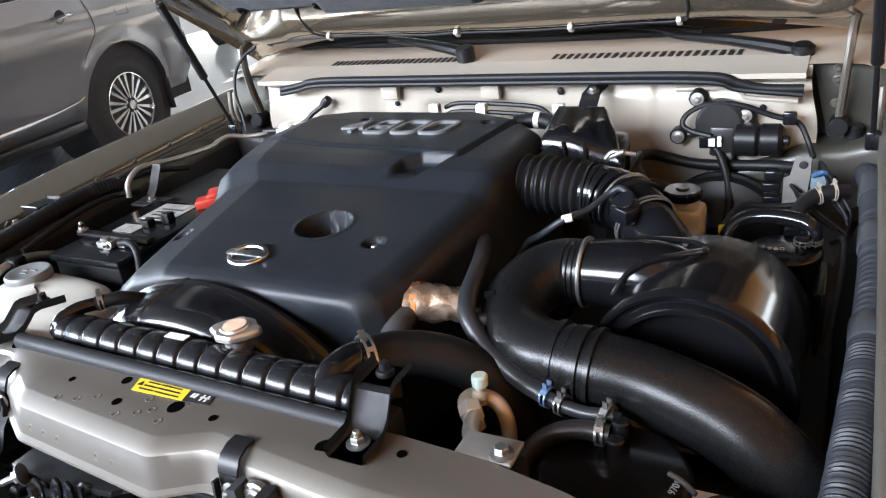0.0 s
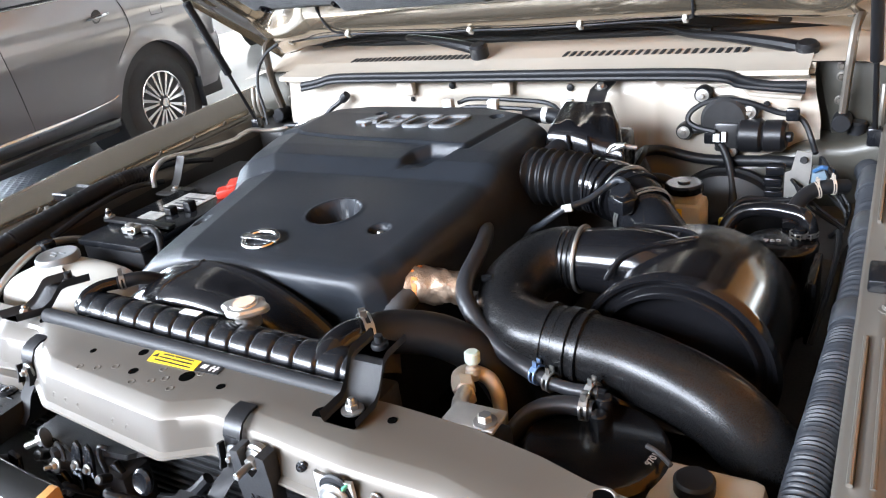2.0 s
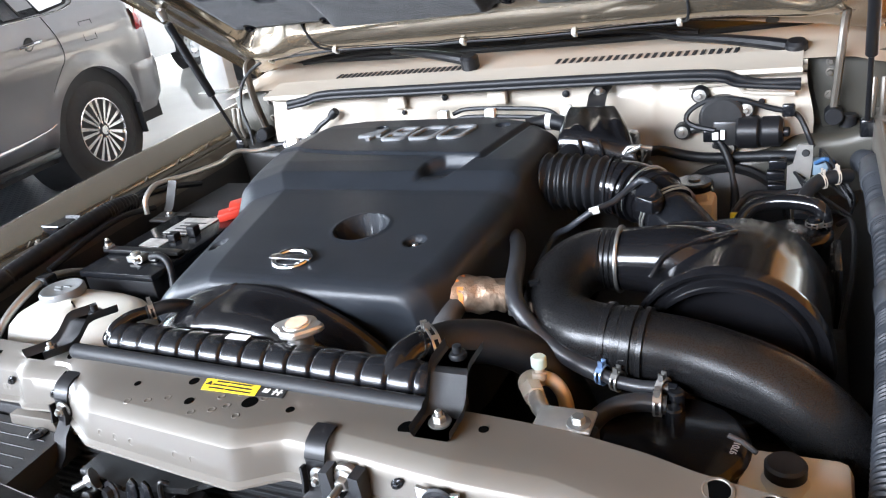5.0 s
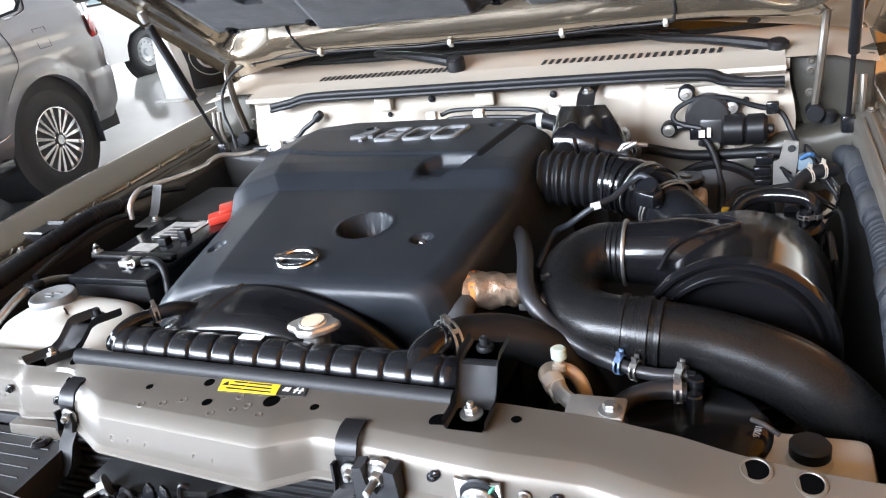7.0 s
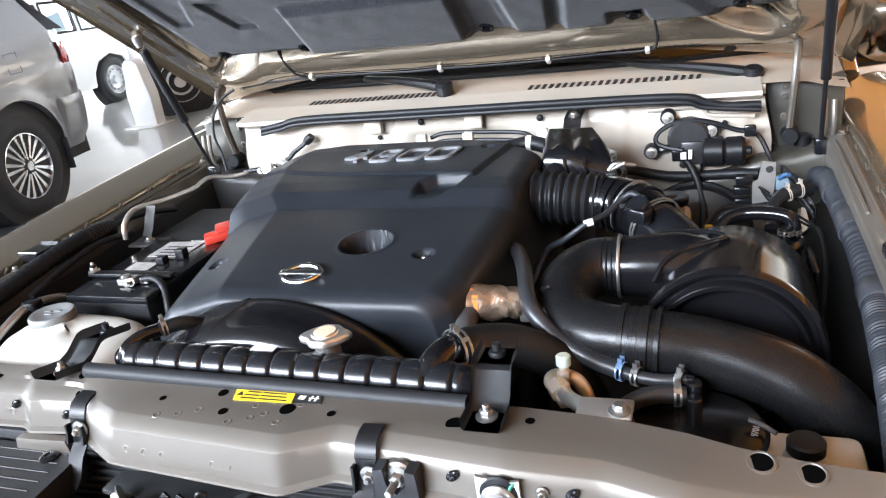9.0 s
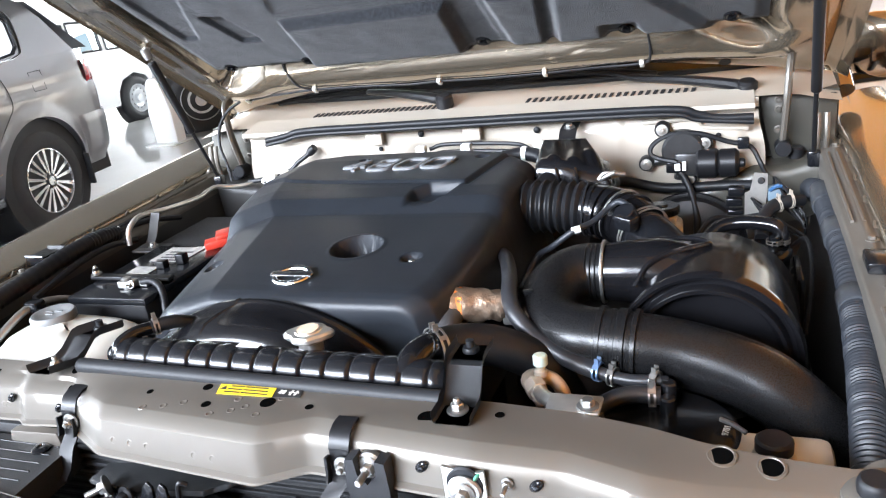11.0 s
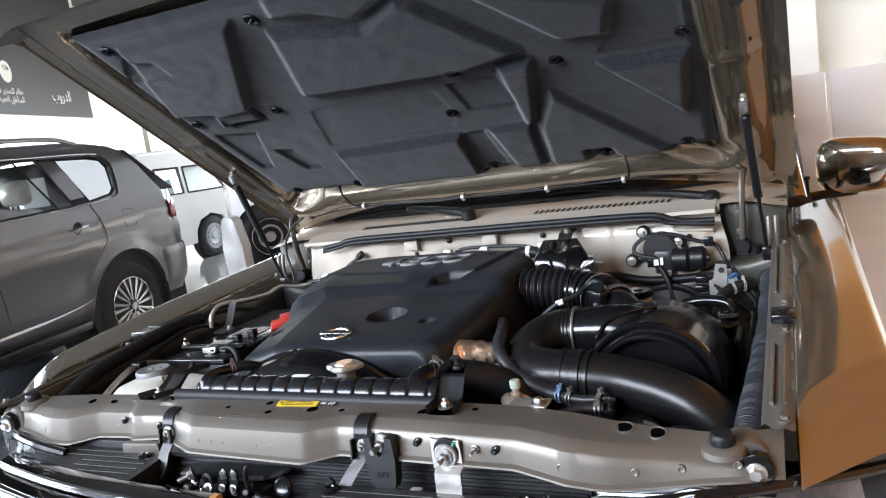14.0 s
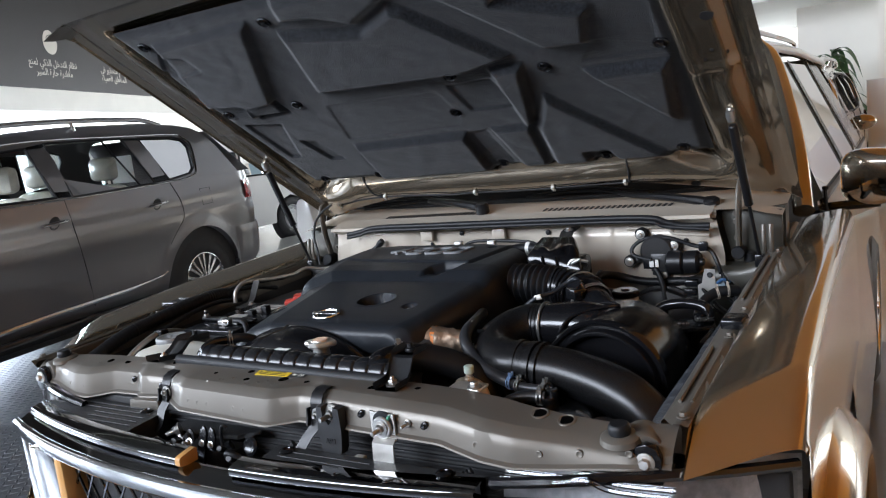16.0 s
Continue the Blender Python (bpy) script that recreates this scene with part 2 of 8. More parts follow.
def tube(bm, pts, r, seg=12, res=6, rfun=None, caps=True, flat=1.0):
    """A round hose along pts. rfun(distance along, whole length): factor on the radius."""
    P = spline(pts, res)
    n = len(P)
    dist = [0.0]
    for i in range(1, n):
        dist.append(dist[-1] + (P[i] - P[i - 1]).length)
    tan = [(P[min(i + 1, n - 1)] - P[max(i - 1, 0)]).normalized() for i in range(n)]
    up = Vector((0, 0, 1)) if abs(tan[0].z) < 0.9 else Vector((1, 0, 0))
    side = tan[0].cross(up).normalized()
    rings = []
    for i in range(n):
        side = (side - tan[i] * side.dot(tan[i])).normalized()
        nor = side.cross(tan[i])
        rr = (r[0] + (r[1] - r[0]) * dist[i] / dist[-1]) if isinstance(r, (tuple, list)) else r
        if rfun:
            rr *= rfun(dist[i], dist[-1])
        rings.append([bm.verts.new(P[i] + (side * math.cos(a) + nor * (math.sin(a) * flat)) * rr) for a in [2 * math.pi * k / seg for k in range(seg)]])
    for a, b in zip(rings, rings[1:]):
        for k in range(seg):
            bm.faces.new((a[k], a[(k + 1) % seg], b[(k + 1) % seg], b[k]))
    if caps:
        bm.faces.new(rings[0][::-1])
        bm.faces.new(rings[-1])
    return bm


def corr(pitch, depth):
    return lambda s, L: 1.0 + depth * (0.5 + 0.5 * math.cos(2 * math.pi * s / pitch))


def frame_axes(axis):
    w = Vector(axis).normalized()
    u = w.orthogonal().normalized() if abs(w.z) < 0.999 else Vector((1, 0, 0))
    return u, w.cross(u), w


def lathe(bm, prof, origin, axis=(0, 0, 1), seg=28, squash=1.0, caps=True):
    """Turn a profile of (radius, height) about an axis."""
    u, v, w = frame_axes(axis)
    o = Vector(origin)
    rings = []
    for r, h in prof:
        if r < 1e-6:
            rings.append([bm.verts.new(o + w * h)])
        else:
            rings.append([bm.verts.new(o + w * h + (u * math.cos(a) + v * (math.sin(a) * squash)) * r) for a in [2 * math.pi * k / seg for k in range(seg)]])
    for a, b in zip(rings, rings[1:]):
        if len(a) == 1 and len(b) == 1:
            continue
        for k in range(seg):
            j = (k + 1) % seg
            if len(a) == 1:
                bm.faces.new((a[0], b[j], b[k]))
            elif len(b) == 1:
                bm.faces.new((a[k], a[j], b[0]))
            else:
                bm.faces.new((a[k], a[j], b[j], b[k]))
    for ring, flip in ((rings[0], True), (rings[-1], False)):
        if caps and len(ring) > 2:
            bm.faces.new(ring[::-1] if flip else ring)
    return bm


def disc_cyl(bm, p0, p1, r, bevel=0.002, seg=24):
    p0, p1 = Vector(p0), Vector(p1)
    h = (p1 - p0).length
    b = min(bevel, h * 0.4, r * 0.4)
    return lathe(bm, [(r - b, 0), (r, b), (r, h - b), (r - b, h)], p0, p1 - p0, seg)


def prism(bm, poly, x0, x1, plane="yz", bevel=0.0):
    """Extrude a flat outline between two places on the third axis."""
    def co(a, b, c):
        return {"yz": (c, a, b), "xz": (a, c, b), "xy": (a, b, c)}[plane]
    A = [bm.verts.new(co(a, b, x0)) for a, b in poly]
    C = [bm.verts.new(co(a, b, x1)) for a, b in poly]
    fs = [bm.faces.new(A[::-1]), bm.faces.new(C)]
    n = len(A)
    for i in range(n):
        fs.append(bm.faces.new((A[i], A[(i + 1) % n], C[(i + 1) % n], C[i])))
    if bevel:
        es = list({e for f in fs for e in f.edges})
        bmesh.ops.bevel(bm, geom=es, offset=bevel, segments=2, affect='EDGES', profile=0.5)
    return bm


def strip(bm, prof, x0, x1, thick=0.003, plane="yz"):
    """A bent sheet: an open profile with thickness, extruded."""
    P = [Vector((a, b)) for a, b in prof]
    L, R = [], []
    for i, p in enumerate(P):
        d = (P[min(i + 1, len(P) - 1)] - P[max(i - 1, 0)]).normalized()
        nrm = Vector((-d.y, d.x)) * thick / 2
        L.append(p + nrm)
        R.append(p - nrm)
    return prism(bm, [tuple(p) for p in L + R[::-1]], x0, x1, plane)


def grid(bm, nu, nv, f):
    """A sheet of nu x nv quads; f(i/nu, j/nv) gives the place, or None for a gap."""
    V = [[bm.verts.new(f(i / nu, j / nv)) for j in range(nv + 1)] for i in range(nu + 1)]
    for i in range(nu):
        for j in range(nv):
            bm.faces.new((V[i][j], V[i + 1][j], V[i + 1][j + 1], V[i][j + 1]))
    return V


def smooth(a, b, x):
    t = min(1.0, max(0.0, (x - a) / (b - a)))
    return t * t * (3 - 2 * t)


def table(rows, x):
    """Straight steps between rows of (x, value)."""
    if x <= rows[0][0]:
        return rows[0][1]
    for (a, va), (b, vb) in zip(rows, rows[1:]):
        if x <= b:
            return va + (vb - va) * (x - a) / (b - a)
    return rows[-1][1]


def inside(poly, x, y):
    """Signed distance to a polygon: positive inside."""
    best, odd = 1e9, False
    n = len(poly)
    for i in range(n):
        ax, ay = poly[i]
        bx, by = poly[(i + 1) % n]
        dx, dy = bx - ax, by - ay
        t = max(0.0, min(1.0, ((x - ax) * dx + (y - ay) * dy) / (dx * dx + dy * dy + 1e-12)))
        best = min(best, math.hypot(x - ax - t * dx, y - ay - t * dy))
        if (ay > y) != (by > y) and x < (bx - ax) * (y - ay) / (by - ay) + ax:
            odd = not odd
    return best if odd else -best


def bolt(bm, p, axis=(0, 0, 1), r=0.007, stud=0.0, washer=1.6):
    """A flanged hexagon head, with a stud through it if wanted."""
    lathe(bm, [(r * washer, 0), (r * washer, r * 0.25), (r * 1.05, r * 0.4)], p, axis, 20)
    lathe(bm, [(r, r * 0.3), (r, r * 1.05), (r * 0.85, r * 1.25), (0, r * 1.25)], p, axis, 6)
    if stud:
        lathe(bm, [(r * 0.5, r), (r * 0.5, stud - 0.001), (r * 0.4, stud), (0, stud)], p, axis, 10)
    return bm


def clamp_band(bm, p, axis, r, w=0.012, t=0.0015, ears=True, up=(0, 0, 1)):
    """A spring clamp: a band with two ears."""
    a3 = Vector(axis).normalized()
    e = min(0.003, w * 0.28)
    for k in (-1, 1):
        c = Vector(p) + a3 * (k * (w / 2 - e / 2))
        lathe(bm, [(r, -e / 2), (r + t, -e / 2), (r + t, e / 2), (r, e / 2)], c, axis, 24, 1.0, False)
    u0 = Vector(up) - a3 * a3.dot(Vector(up))
    u0.normalize()
    rot0 = Matrix((u0.cross(a3), a3, u0)).transposed().to_4x4()
    for k in range(2, 9, 3):
        tw = Matrix.Translation(p) @ rot0 @ Matrix.Rotation(2 * math.pi * k / 9, 4, 'Y')
        box(bm, -0.003, 0.003, -w / 2, w / 2, r, r + t, 0, tw)
    if ears:
        u = Vector(up)
        w3 = Vector(axis).normalized()
        s = u.cross(w3).normalized()
        q = Vector(p) + u * (r + 0.006)
        for k in (-1, 1):
            rot = Matrix((s, w3, u)).transposed().to_4x4()
            box(bm, -0.001 + k * 0.004, 0.001 + k * 0.004, -w * 0.35, w * 0.35, -0.008, 0.003, 0, Matrix.Translation(q) @ rot)
    return bm


def text_part(name, body, size, m, material, parent, extrude=0.002, sx=1.0, shear=0.0, bevel=0.0):
    c = bpy.data.curves.new(name, 'FONT')
    c.body, c.size, c.extrude, c.align_x, c.align_y, c.shear, c.bevel_depth = body, size, extrude, 'CENTER', 'CENTER', shear, bevel
    ob = bpy.data.objects.new(name, c)
    me = bpy.data.meshes.new_from_object(ob)
    bpy.data.objects.remove(ob)
    me.transform(m @ Matrix.Diagonal((sx, 1, 1, 1)))
    me.materials.clear()
    me.materials.append(material)
    o = new(name, me)
    if parent is not None:
        o.parent = parent
        if parent.type == 'EMPTY':
            o.matrix_parent_inverse = Matrix.Translation(-parent.location)
    return o


# ---- the large structure: the showroom ----
# For the unseen ceiling; near black so the paint mirrors little light.
M_DARKCEIL = pbr("dark_ceiling", (0.060, 0.057, 0.053), 0.85, 0.0, 0.06, 1.5, 0.05, 60)
# For walls out of view, dark so they throw little light back.
M_DARKWALL = pbr("taupe_wall", (0.20, 0.18, 0.16), 0.7, 0.0, 0.06, 1.5, 0.05, 60)

def slab(name, x0, x1, y0, y1, z0, z1, material, label, category="wall"):
    return solid(name, box(B(), x0, x1, y0, y1, z0, z1), material, label, category, kind="structure")


slab("floor", -17, 8, -10, 17, FLOOR - 0.2, FLOOR, M_TILE, "polished pale showroom floor with mirror-like shine", "floor")
slab("ceiling", -17, 8, -10, 17, CEIL, CEIL + 0.2, M_DARKCEIL, "unseen near-black ceiling that keeps paint reflections dark", "ceiling")
# blown-out daylight beyond the side and back windows
M_DAYLIGHT = pbr("daylight_haze", (0.8, 0.8, 0.8), 0.9, 0.0, 0.02, 1.0, 0.0, 60)
M_DAYLIGHT.node_tree.nodes["Principled BSDF"].inputs["Emission Color"].default_value = (1.0, 0.99, 0.97, 1)
M_DAYLIGHT.node_tree.nodes["Principled BSDF"].inputs["Emission Strength"].default_value = 1.3
slab("backdrop_side", -16.95, -16.85, -9.0, 16.6, FLOOR, CEIL, M_DAYLIGHT, "bright white daylight haze beyond the side window", "backdrop")
slab("backdrop_back", -16.8, -0.3, 16.75, 16.85, FLOOR, CEIL, M_DAYLIGHT, "bright white daylight haze beyond the back window", "backdrop")
# front wall with one long high window opening; unseen, dark to cut bounce
slab("wall_front_low", -12.6, -.6, -7.2, -7.0, FLOOR, 3.1, M_DARKWALL, "unseen taupe wall under the high window, dark to cut bounce")
slab("wall_front_high", -12.6, -.6, -7.2, -7.0, 5.8, CEIL, M_WALL, "plaster wall above the high showroom window")
slab("wall_front_side", -.6, 7.2, -7.2, -7.0, FLOOR, CEIL, M_DARKWALL, "unseen taupe pier beside the window, dark to cut reflections")
slab("wall_front_corner", -16.2, -12.6, -7.2, -7.0, FLOOR, CEIL, M_DARKWALL, "unseen taupe corner wall, dark to cut bounce")
# left wall with a window opening
slab("wall_left_low", -16.2, -16.0, -9.0, 16.0, FLOOR, 1.0, M_WALL, "low plaster wall under the side window")
slab("wall_left_high", -16.2, -16.0, -9.0, 16.0, 3.6, CEIL, M_WALL, "plaster wall above the side window")
# back wall with an opening high up
slab("wall_back_low", -16.2, -0.28, 16.0, 16.2, FLOOR, 1.5, M_WALL, "pale plaster wall under the back window")
slab("wall_back_high", -16.2, -0.28, 16.0, 16.2, 3.7, CEIL, M_WALL, "pale plaster wall above the back window")
slab("wall_back_right", -0.28, 7.2, 12.0, 12.2, FLOOR, CEIL, M_WALL, "warm white plaster wall behind a potted plant")
slab("wall_back_return", -0.28, -0.08, 12.2, 16.2, FLOOR, CEIL, M_WALL, "grey shaded return of the plaster wall")
slab("wall_right", 7.0, 7.2, -9.0, 8.0, FLOOR, CEIL, M_DARKWALL, "unseen taupe side wall, dark to cut reflections in the fender")
# Opening made for the added lamp, not a known window.
slab("wall_right_high", 7.0, 7.2, 8.0, 12.0, 3.4, CEIL, M_WALL, "plaster wall above the side window")
slab("wall_right_low", 7.0, 7.2, 8.0, 12.0, FLOOR, .15, M_WALL, "low sill under the added opening in the right wall")
slab("wall_right_orange", 6.9, 6.996, -8.0, 7.9, 1.5, 3.5, M_ORANGEWALL, "broad orange painted band on the side wall", "wall panel")
slab("ceiling_orange", 0.3, 6.996, -8.0, 9.4, 3.504, 3.6, M_ORANGEWALL, "lowered orange ceiling panel", "ceiling")


def tread_plate():
    """Raised lozenges on a steel sheet."""
    # Sheet also runs unseen ahead of the car to cut floor bounce.
    base = tagged(part("tread_plate_floor", box(B(), -9.5, 1.1, -9.0, 4.05, FLOOR, FLOOR + 0.006), M_TREAD), "steel tread plate floor with raised lozenges beside the cars", "floor", kind="structure")
    vs, fs = [], []
    x, row = -7.0, 0
    while x < -1.3:
        y, col = 0.6, 0
        while y < 4.0:
            a = radians(45 if (row + col) % 2 else -45)
            k = len(vs)
            c, s = math.cos(a), math.sin(a)
            for (p, q, h) in ((0.024, 0, 0), (0, 0.008, 0), (-0.024, 0, 0), (0, -0.008, 0), (0.012, 0, 0.003), (-0.012, 0, 0.003)):
                vs.append((x + p * c - q * s, y + p * s + q * c, FLOOR + 0.006 + h))
            fs += [(k, k + 1, k + 4), (k + 1, k + 5, k + 4), (k + 1, k + 2, k + 5), (k + 2, k + 3, k + 5), (k + 3, k + 4, k + 5), (k + 3, k, k + 4)]
            y += 0.045
            col += 1
        x += 0.045
        row += 1
    me = bpy.data.meshes.new("lozenges")
    me.from_pydata(vs, [], fs)
    me.materials.append(M_TREAD)
    ob = new("lozenges", me)
    ob.parent = base
    tagged(ob, kind="stuff")


tread_plate()

# ---- the champagne off-roader with its hood up ----
suv = thing("suv", "champagne metallic off-road car with its hood propped open", "car", (0, 1.6, FLOOR))


def rail_z(y):
    return 1.021 + 0.04 * y


SUPPORT = [(-.79, -.005, 1.012, .975, .045, 1.02), (-.70, -.010, 1.018, .972, .046, 1.024), (-.60, -.035, 1.018, .962, .047, 1.028),
           (-.55, -.035, 1.018, .960, .047, 1.030), (-.49, -.004, 1.021, .966, .046, 1.031), (-.405, -.004, 1.021, .968, .04, 1.034),
           (-.39, -.015, 1.020, .968, .039, 1.034), (-.31, -.012, 1.020, .972, .032, 1.036), (-.27, -.030, 1.020, .976, .028, 1.037),
           (-.20, -.064, 1.026, .974, .025, 1.036), (.065, -.090, 1.033, .978, .022, 1.037), (.125, -.062, 1.034, .984, .021, 1.037),
           (.33, -.086, 1.038, .990, .018, 1.038), (.43, -.080, 1.031, .984, .014, 1.035), (.51, -.094, 1.023, .972, .002, 1.031),
           (.56, -.091, 1.016, .966, -.010, 1.027), (.62, -.080, 1.010, .968, -.018, 1.023), (.70, -.070, 1.005, .975, -.020, 1.018),
           (.735, -.066, 1.004, .977, -.008, 1.016), (.785, -.045, 1.003, .975, .004, 1.016)]


def support_at(x):
    for a, b in zip(SUPPORT, SUPPORT[1:]):
        if x <= b[0]:
            t = max(0.0, (x - a[0]) / (b[0] - a[0]))
            return [p + (q - p) * t for p, q in zip(a, b)]
    return list(SUPPORT[-1])


def support_top(x, y):
    """Height of the radiator support's top sheet."""
    near = [support_at(min(.785, max(-.79, x + d))) for d in (-0.005, 0, 0.005)]
    _, yf, zt, zb, yr, zr = [sum(q) / 3 for q in zip(*near)]
    return table([(yf + .001, zt - .008), (yf + .016, zt + .0025), (yf + .019, zt + .0035), ((yf + yr) / 2, (zt + zr) / 2 + .001), (yr - .005, zr), (yr, zr - .006)], y)


def s6(x):
    _, yf, zt, zb, yr, zr = support_at(x)
    return (zr - zt) / (yr - yf)


def radiator_support():
    bm = B()
    rows = []
    n = 220
    for i in range(n + 1):
        x = -0.79 + 1.575 * i / n
        s = [support_at(min(.785, max(-.79, x + d))) for d in (-0.005, 0, 0.005)]
        _, yf, zt, zb, yr, zr = [sum(q) / 3 for q in zip(*s)]
        prof = [(yr - .004, zr - .045), (yr, zr - .006), (yr - .005, zr), ((yf + yr) / 2, (zt + zr) / 2 + .001), (yf + .019, zt + .0035), (yf + .016, zt + .0025), (yf + .001, zt - .008), (yf - .0015, zt - .0105),
                (yf - .006, (zt + zb) / 2), (yf - .010, zb + .004), (yf - .016, zb), (yf - .017, zb - .003), (yf + .01, zb - .004)]
        rows.append([bm.verts.new((x, a, b)) for a, b in prof])
    for a, b in zip(rows, rows[1:]):
        for k in range(len(a) - 1):
            bm.faces.new((a[k], a[k + 1], b[k + 1], b[k]))
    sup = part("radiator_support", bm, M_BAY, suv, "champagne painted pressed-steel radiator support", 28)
    # punched holes: black discs paint their dark inside, some with turned rims
    for x, y, r in ((-.311, .021, .007), (-.144, -.017, .005), (-.062, .001, .0075), (-.039, -.036, .007), (.046, -.023, .011), (.107, -.026, .006),
                    (.263, -.028, .012), (.345, -.012, .006), (.579, -.031, .0125), (.625, -.037, .012), (-.53, .014, .009), (-.47, .018, .009), (-.30, -.004, .006)):
        z = support_top(x, y)
        nrm = (0, -(s6(x)), 1)
        hb = B()
        lathe(hb, [(0, .0005), (r * .93, .0005), (r * .95, 0)], (x, y, z), nrm, 20)
        part("hole", hb, M_HOLE, sup)
        if r > .0119 and x > .5:
            hb = B()
            lathe(hb, [(r * .95, .0003), (r * 1.02, .0012), (r * 1.22, .0006), (r * 1.28, -.0005)], (x, y, z), nrm, 24, 1.0, False)
            part("hole_rim", hb, M_BAY, sup)
    # spot-weld dimples
    for x, y in ((-.10, -.045), (-.075, -.035), (-.02, -.055), (.005, -.045), (.02, -.035), (.045, -.05), (.0, -.02), (.025, -.01), (-.13, -.05), (.06, -.012), (-.55, .0)):
        db = B()
        lathe(db, [(.0060, -.001), (.0052, .0004), (.0042, .0006), (.0034, .0001), (0, .0001)], (x, y, support_top(x, y)), (0, -(s6(x)), 1), 14)
        part("weld_mark", db, M_BAY, sup)
    for x in (-.62, -.57, -.44, -.43, -.17, -.14, -.11, -.03, .0, .50, .60, .66, .73):
        s = support_at(x)
        db = B()
        lathe(db, [(.0062, -.0035), (.0055, .0003), (.0045, .0007), (.0036, .0001), (0, .0001)], (x, s[1] - .0072, s[3] + .018), (0, -1, .12), 16)
        part("weld_mark", db, M_BAY, sup)
    # black push plugs on the front face
    for x, dz in ((-.42, .03), (-.32, .022), (.275, .026), (.402, .022)):
        s = support_at(x)
        db = B()
        lathe(db, [(.0095, 0), (.008, .002), (.0045, .003), (.0035, .005), (0, .0055)], (x, s[1] - .007, s[3] + dz), (0, -1, 0), 14, 0.65)
        part("push_plug", db, M_PLASTIC, sup, "black plastic push plug")
    return sup


support = radiator_support()


def fender(sgn, name):
    """Inner rail, crown and outer side of one front fender."""
    bm = B()
    sec = [(.757, -.055), (.757, -.004), (.762, .0), (.778, .0), (.780, .003), (.792, .003), (.795, .0), (.8005, .0), (.8015, .006), (.803, .0105), (.807, .0135)]
    sec += [(.82, .0170), (.835, .0205), (.85, .0240), (.865, .0274), (.880, .0306), (.895, .0334), (.908, .0352), (.919, .0354), (.928, .0325), (.935, .0240), (.940, .0090),
            (.9432, -.020), (.9450, -.06), (.946, -.11), (.947, -.16), (.947, -.22), (.947, -.34)]
    rows = []
    n = 96
    for i in range(n + 1):
        row = []
        for x, dz in sec:
            e = (i / n) ** 1.5
            if x < .801:
                y0 = .0 if x < .77 else -.02
                y = y0 + (1.40 - y0) * e
                row.append(bm.verts.new((sgn * x, y, rail_z(y) + dz)))
                continue
            y0 = table([(.80, -.076), (.83, -.049), (.86, -.020), (.90, .017), (.925, .036), (.945, .06)], x) + (.085 if sgn < 0 else 0)
            d = (1.40 - y0) * e
            y = y0 + d
            drop = .063 * max(0.0, 1 - d / .16) ** 1.7 if dz > -.05 else 0.0
            g = .30 + .70 * smooth(0, .55, d)
            row.append(bm.verts.new((sgn * x, y, rail_z(y) + (.010 + (dz - .010) * g if dz > .010 else dz) - drop * smooth(-.06, .0, dz))))
        rows.append(row)
    for a, b in zip(rows, rows[1:]):
        for k in range(len(sec) - 1):
            bm.faces.new((a[k], a[k + 1], b[k + 1], b[k]))
    side = "champagne painted front fender with recessed bolt rail"
    # Left rail darker than the right: shade painted, not another paint.
    for fc in bm.faces:
        fc.material_index = 1 if abs(fc.calc_center_median().x) < .8008 else 0
    f = part(name, bm, [M_PAINT, M_BAY if sgn > 0 else M_RAIL_SHADE], suv, side, 60)
    # pressed ribs and bolts in the rail
    for y0, y1 in ((.06, .30), (.60, .98)):
        for dx in (.770, .788):
            b2 = B()
            tube(b2, [(sgn * dx, y0, rail_z(y0) + .002), (sgn * dx, (y0 + y1) / 2, rail_z((y0 + y1) / 2) + .002), (sgn * dx, y1, rail_z(y1) + .002)], .003, 8, 4)
            part("rail_bead", b2, M_BAY if sgn > 0 else M_RAIL_SHADE, f)
    for y in (.005, .36, .52, 1.02, 1.12):
        b2 = B()
        bolt(b2, (sgn * .788, y, rail_z(y) + .003), (0, 0, 1), .006)
        part("rail_bolt", b2, M_BAY, f)
    for k in range(9):
        y = .12 + .115 * k
        b2 = B()
        prism(b2, [(y - .010, rail_z(y) + .002), (y + .006, rail_z(y) + .002), (y, rail_z(y) + .012)], min(sgn * .797, sgn * .801), max(sgn * .797, sgn * .801), "yz")
        part("tab", b2, M_RAIL_SHADE, f)
    b2 = B()
    box(b2, sgn * .765, sgn * .806, .395, .455, rail_z(.42) + .002, rail_z(.42) + .020, .004)
    part("buffer_block", b2, M_PLASTIC, f, "black rubber hood buffer")
    return f


fender_left = fender(-1, "fender")
fender_right = fender(1, "fender")


def apron(sgn):
    bm = B()
    grid(bm, 12, 10, lambda a, b: (sgn * (.757 - .10 * smooth(.2, 1, b) - .03 * b), -.02 + 1.06 * a, rail_z(-.02 + 1.06 * a) - .05 - .45 * b))
    # Body-coloured sheet; its shadow is painted as a dark tone.
    return part("inner_apron", bm, M_APRON_SHADE, suv, "inner fender apron with its shade painted dark")


apron(1)
apron(-1)
# Near-black plate put in so the bay's bottom reads as shade.
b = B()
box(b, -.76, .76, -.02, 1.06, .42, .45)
part("bay_floor", b, M_DARK, suv, "added dark plate closing the bay under the engine")


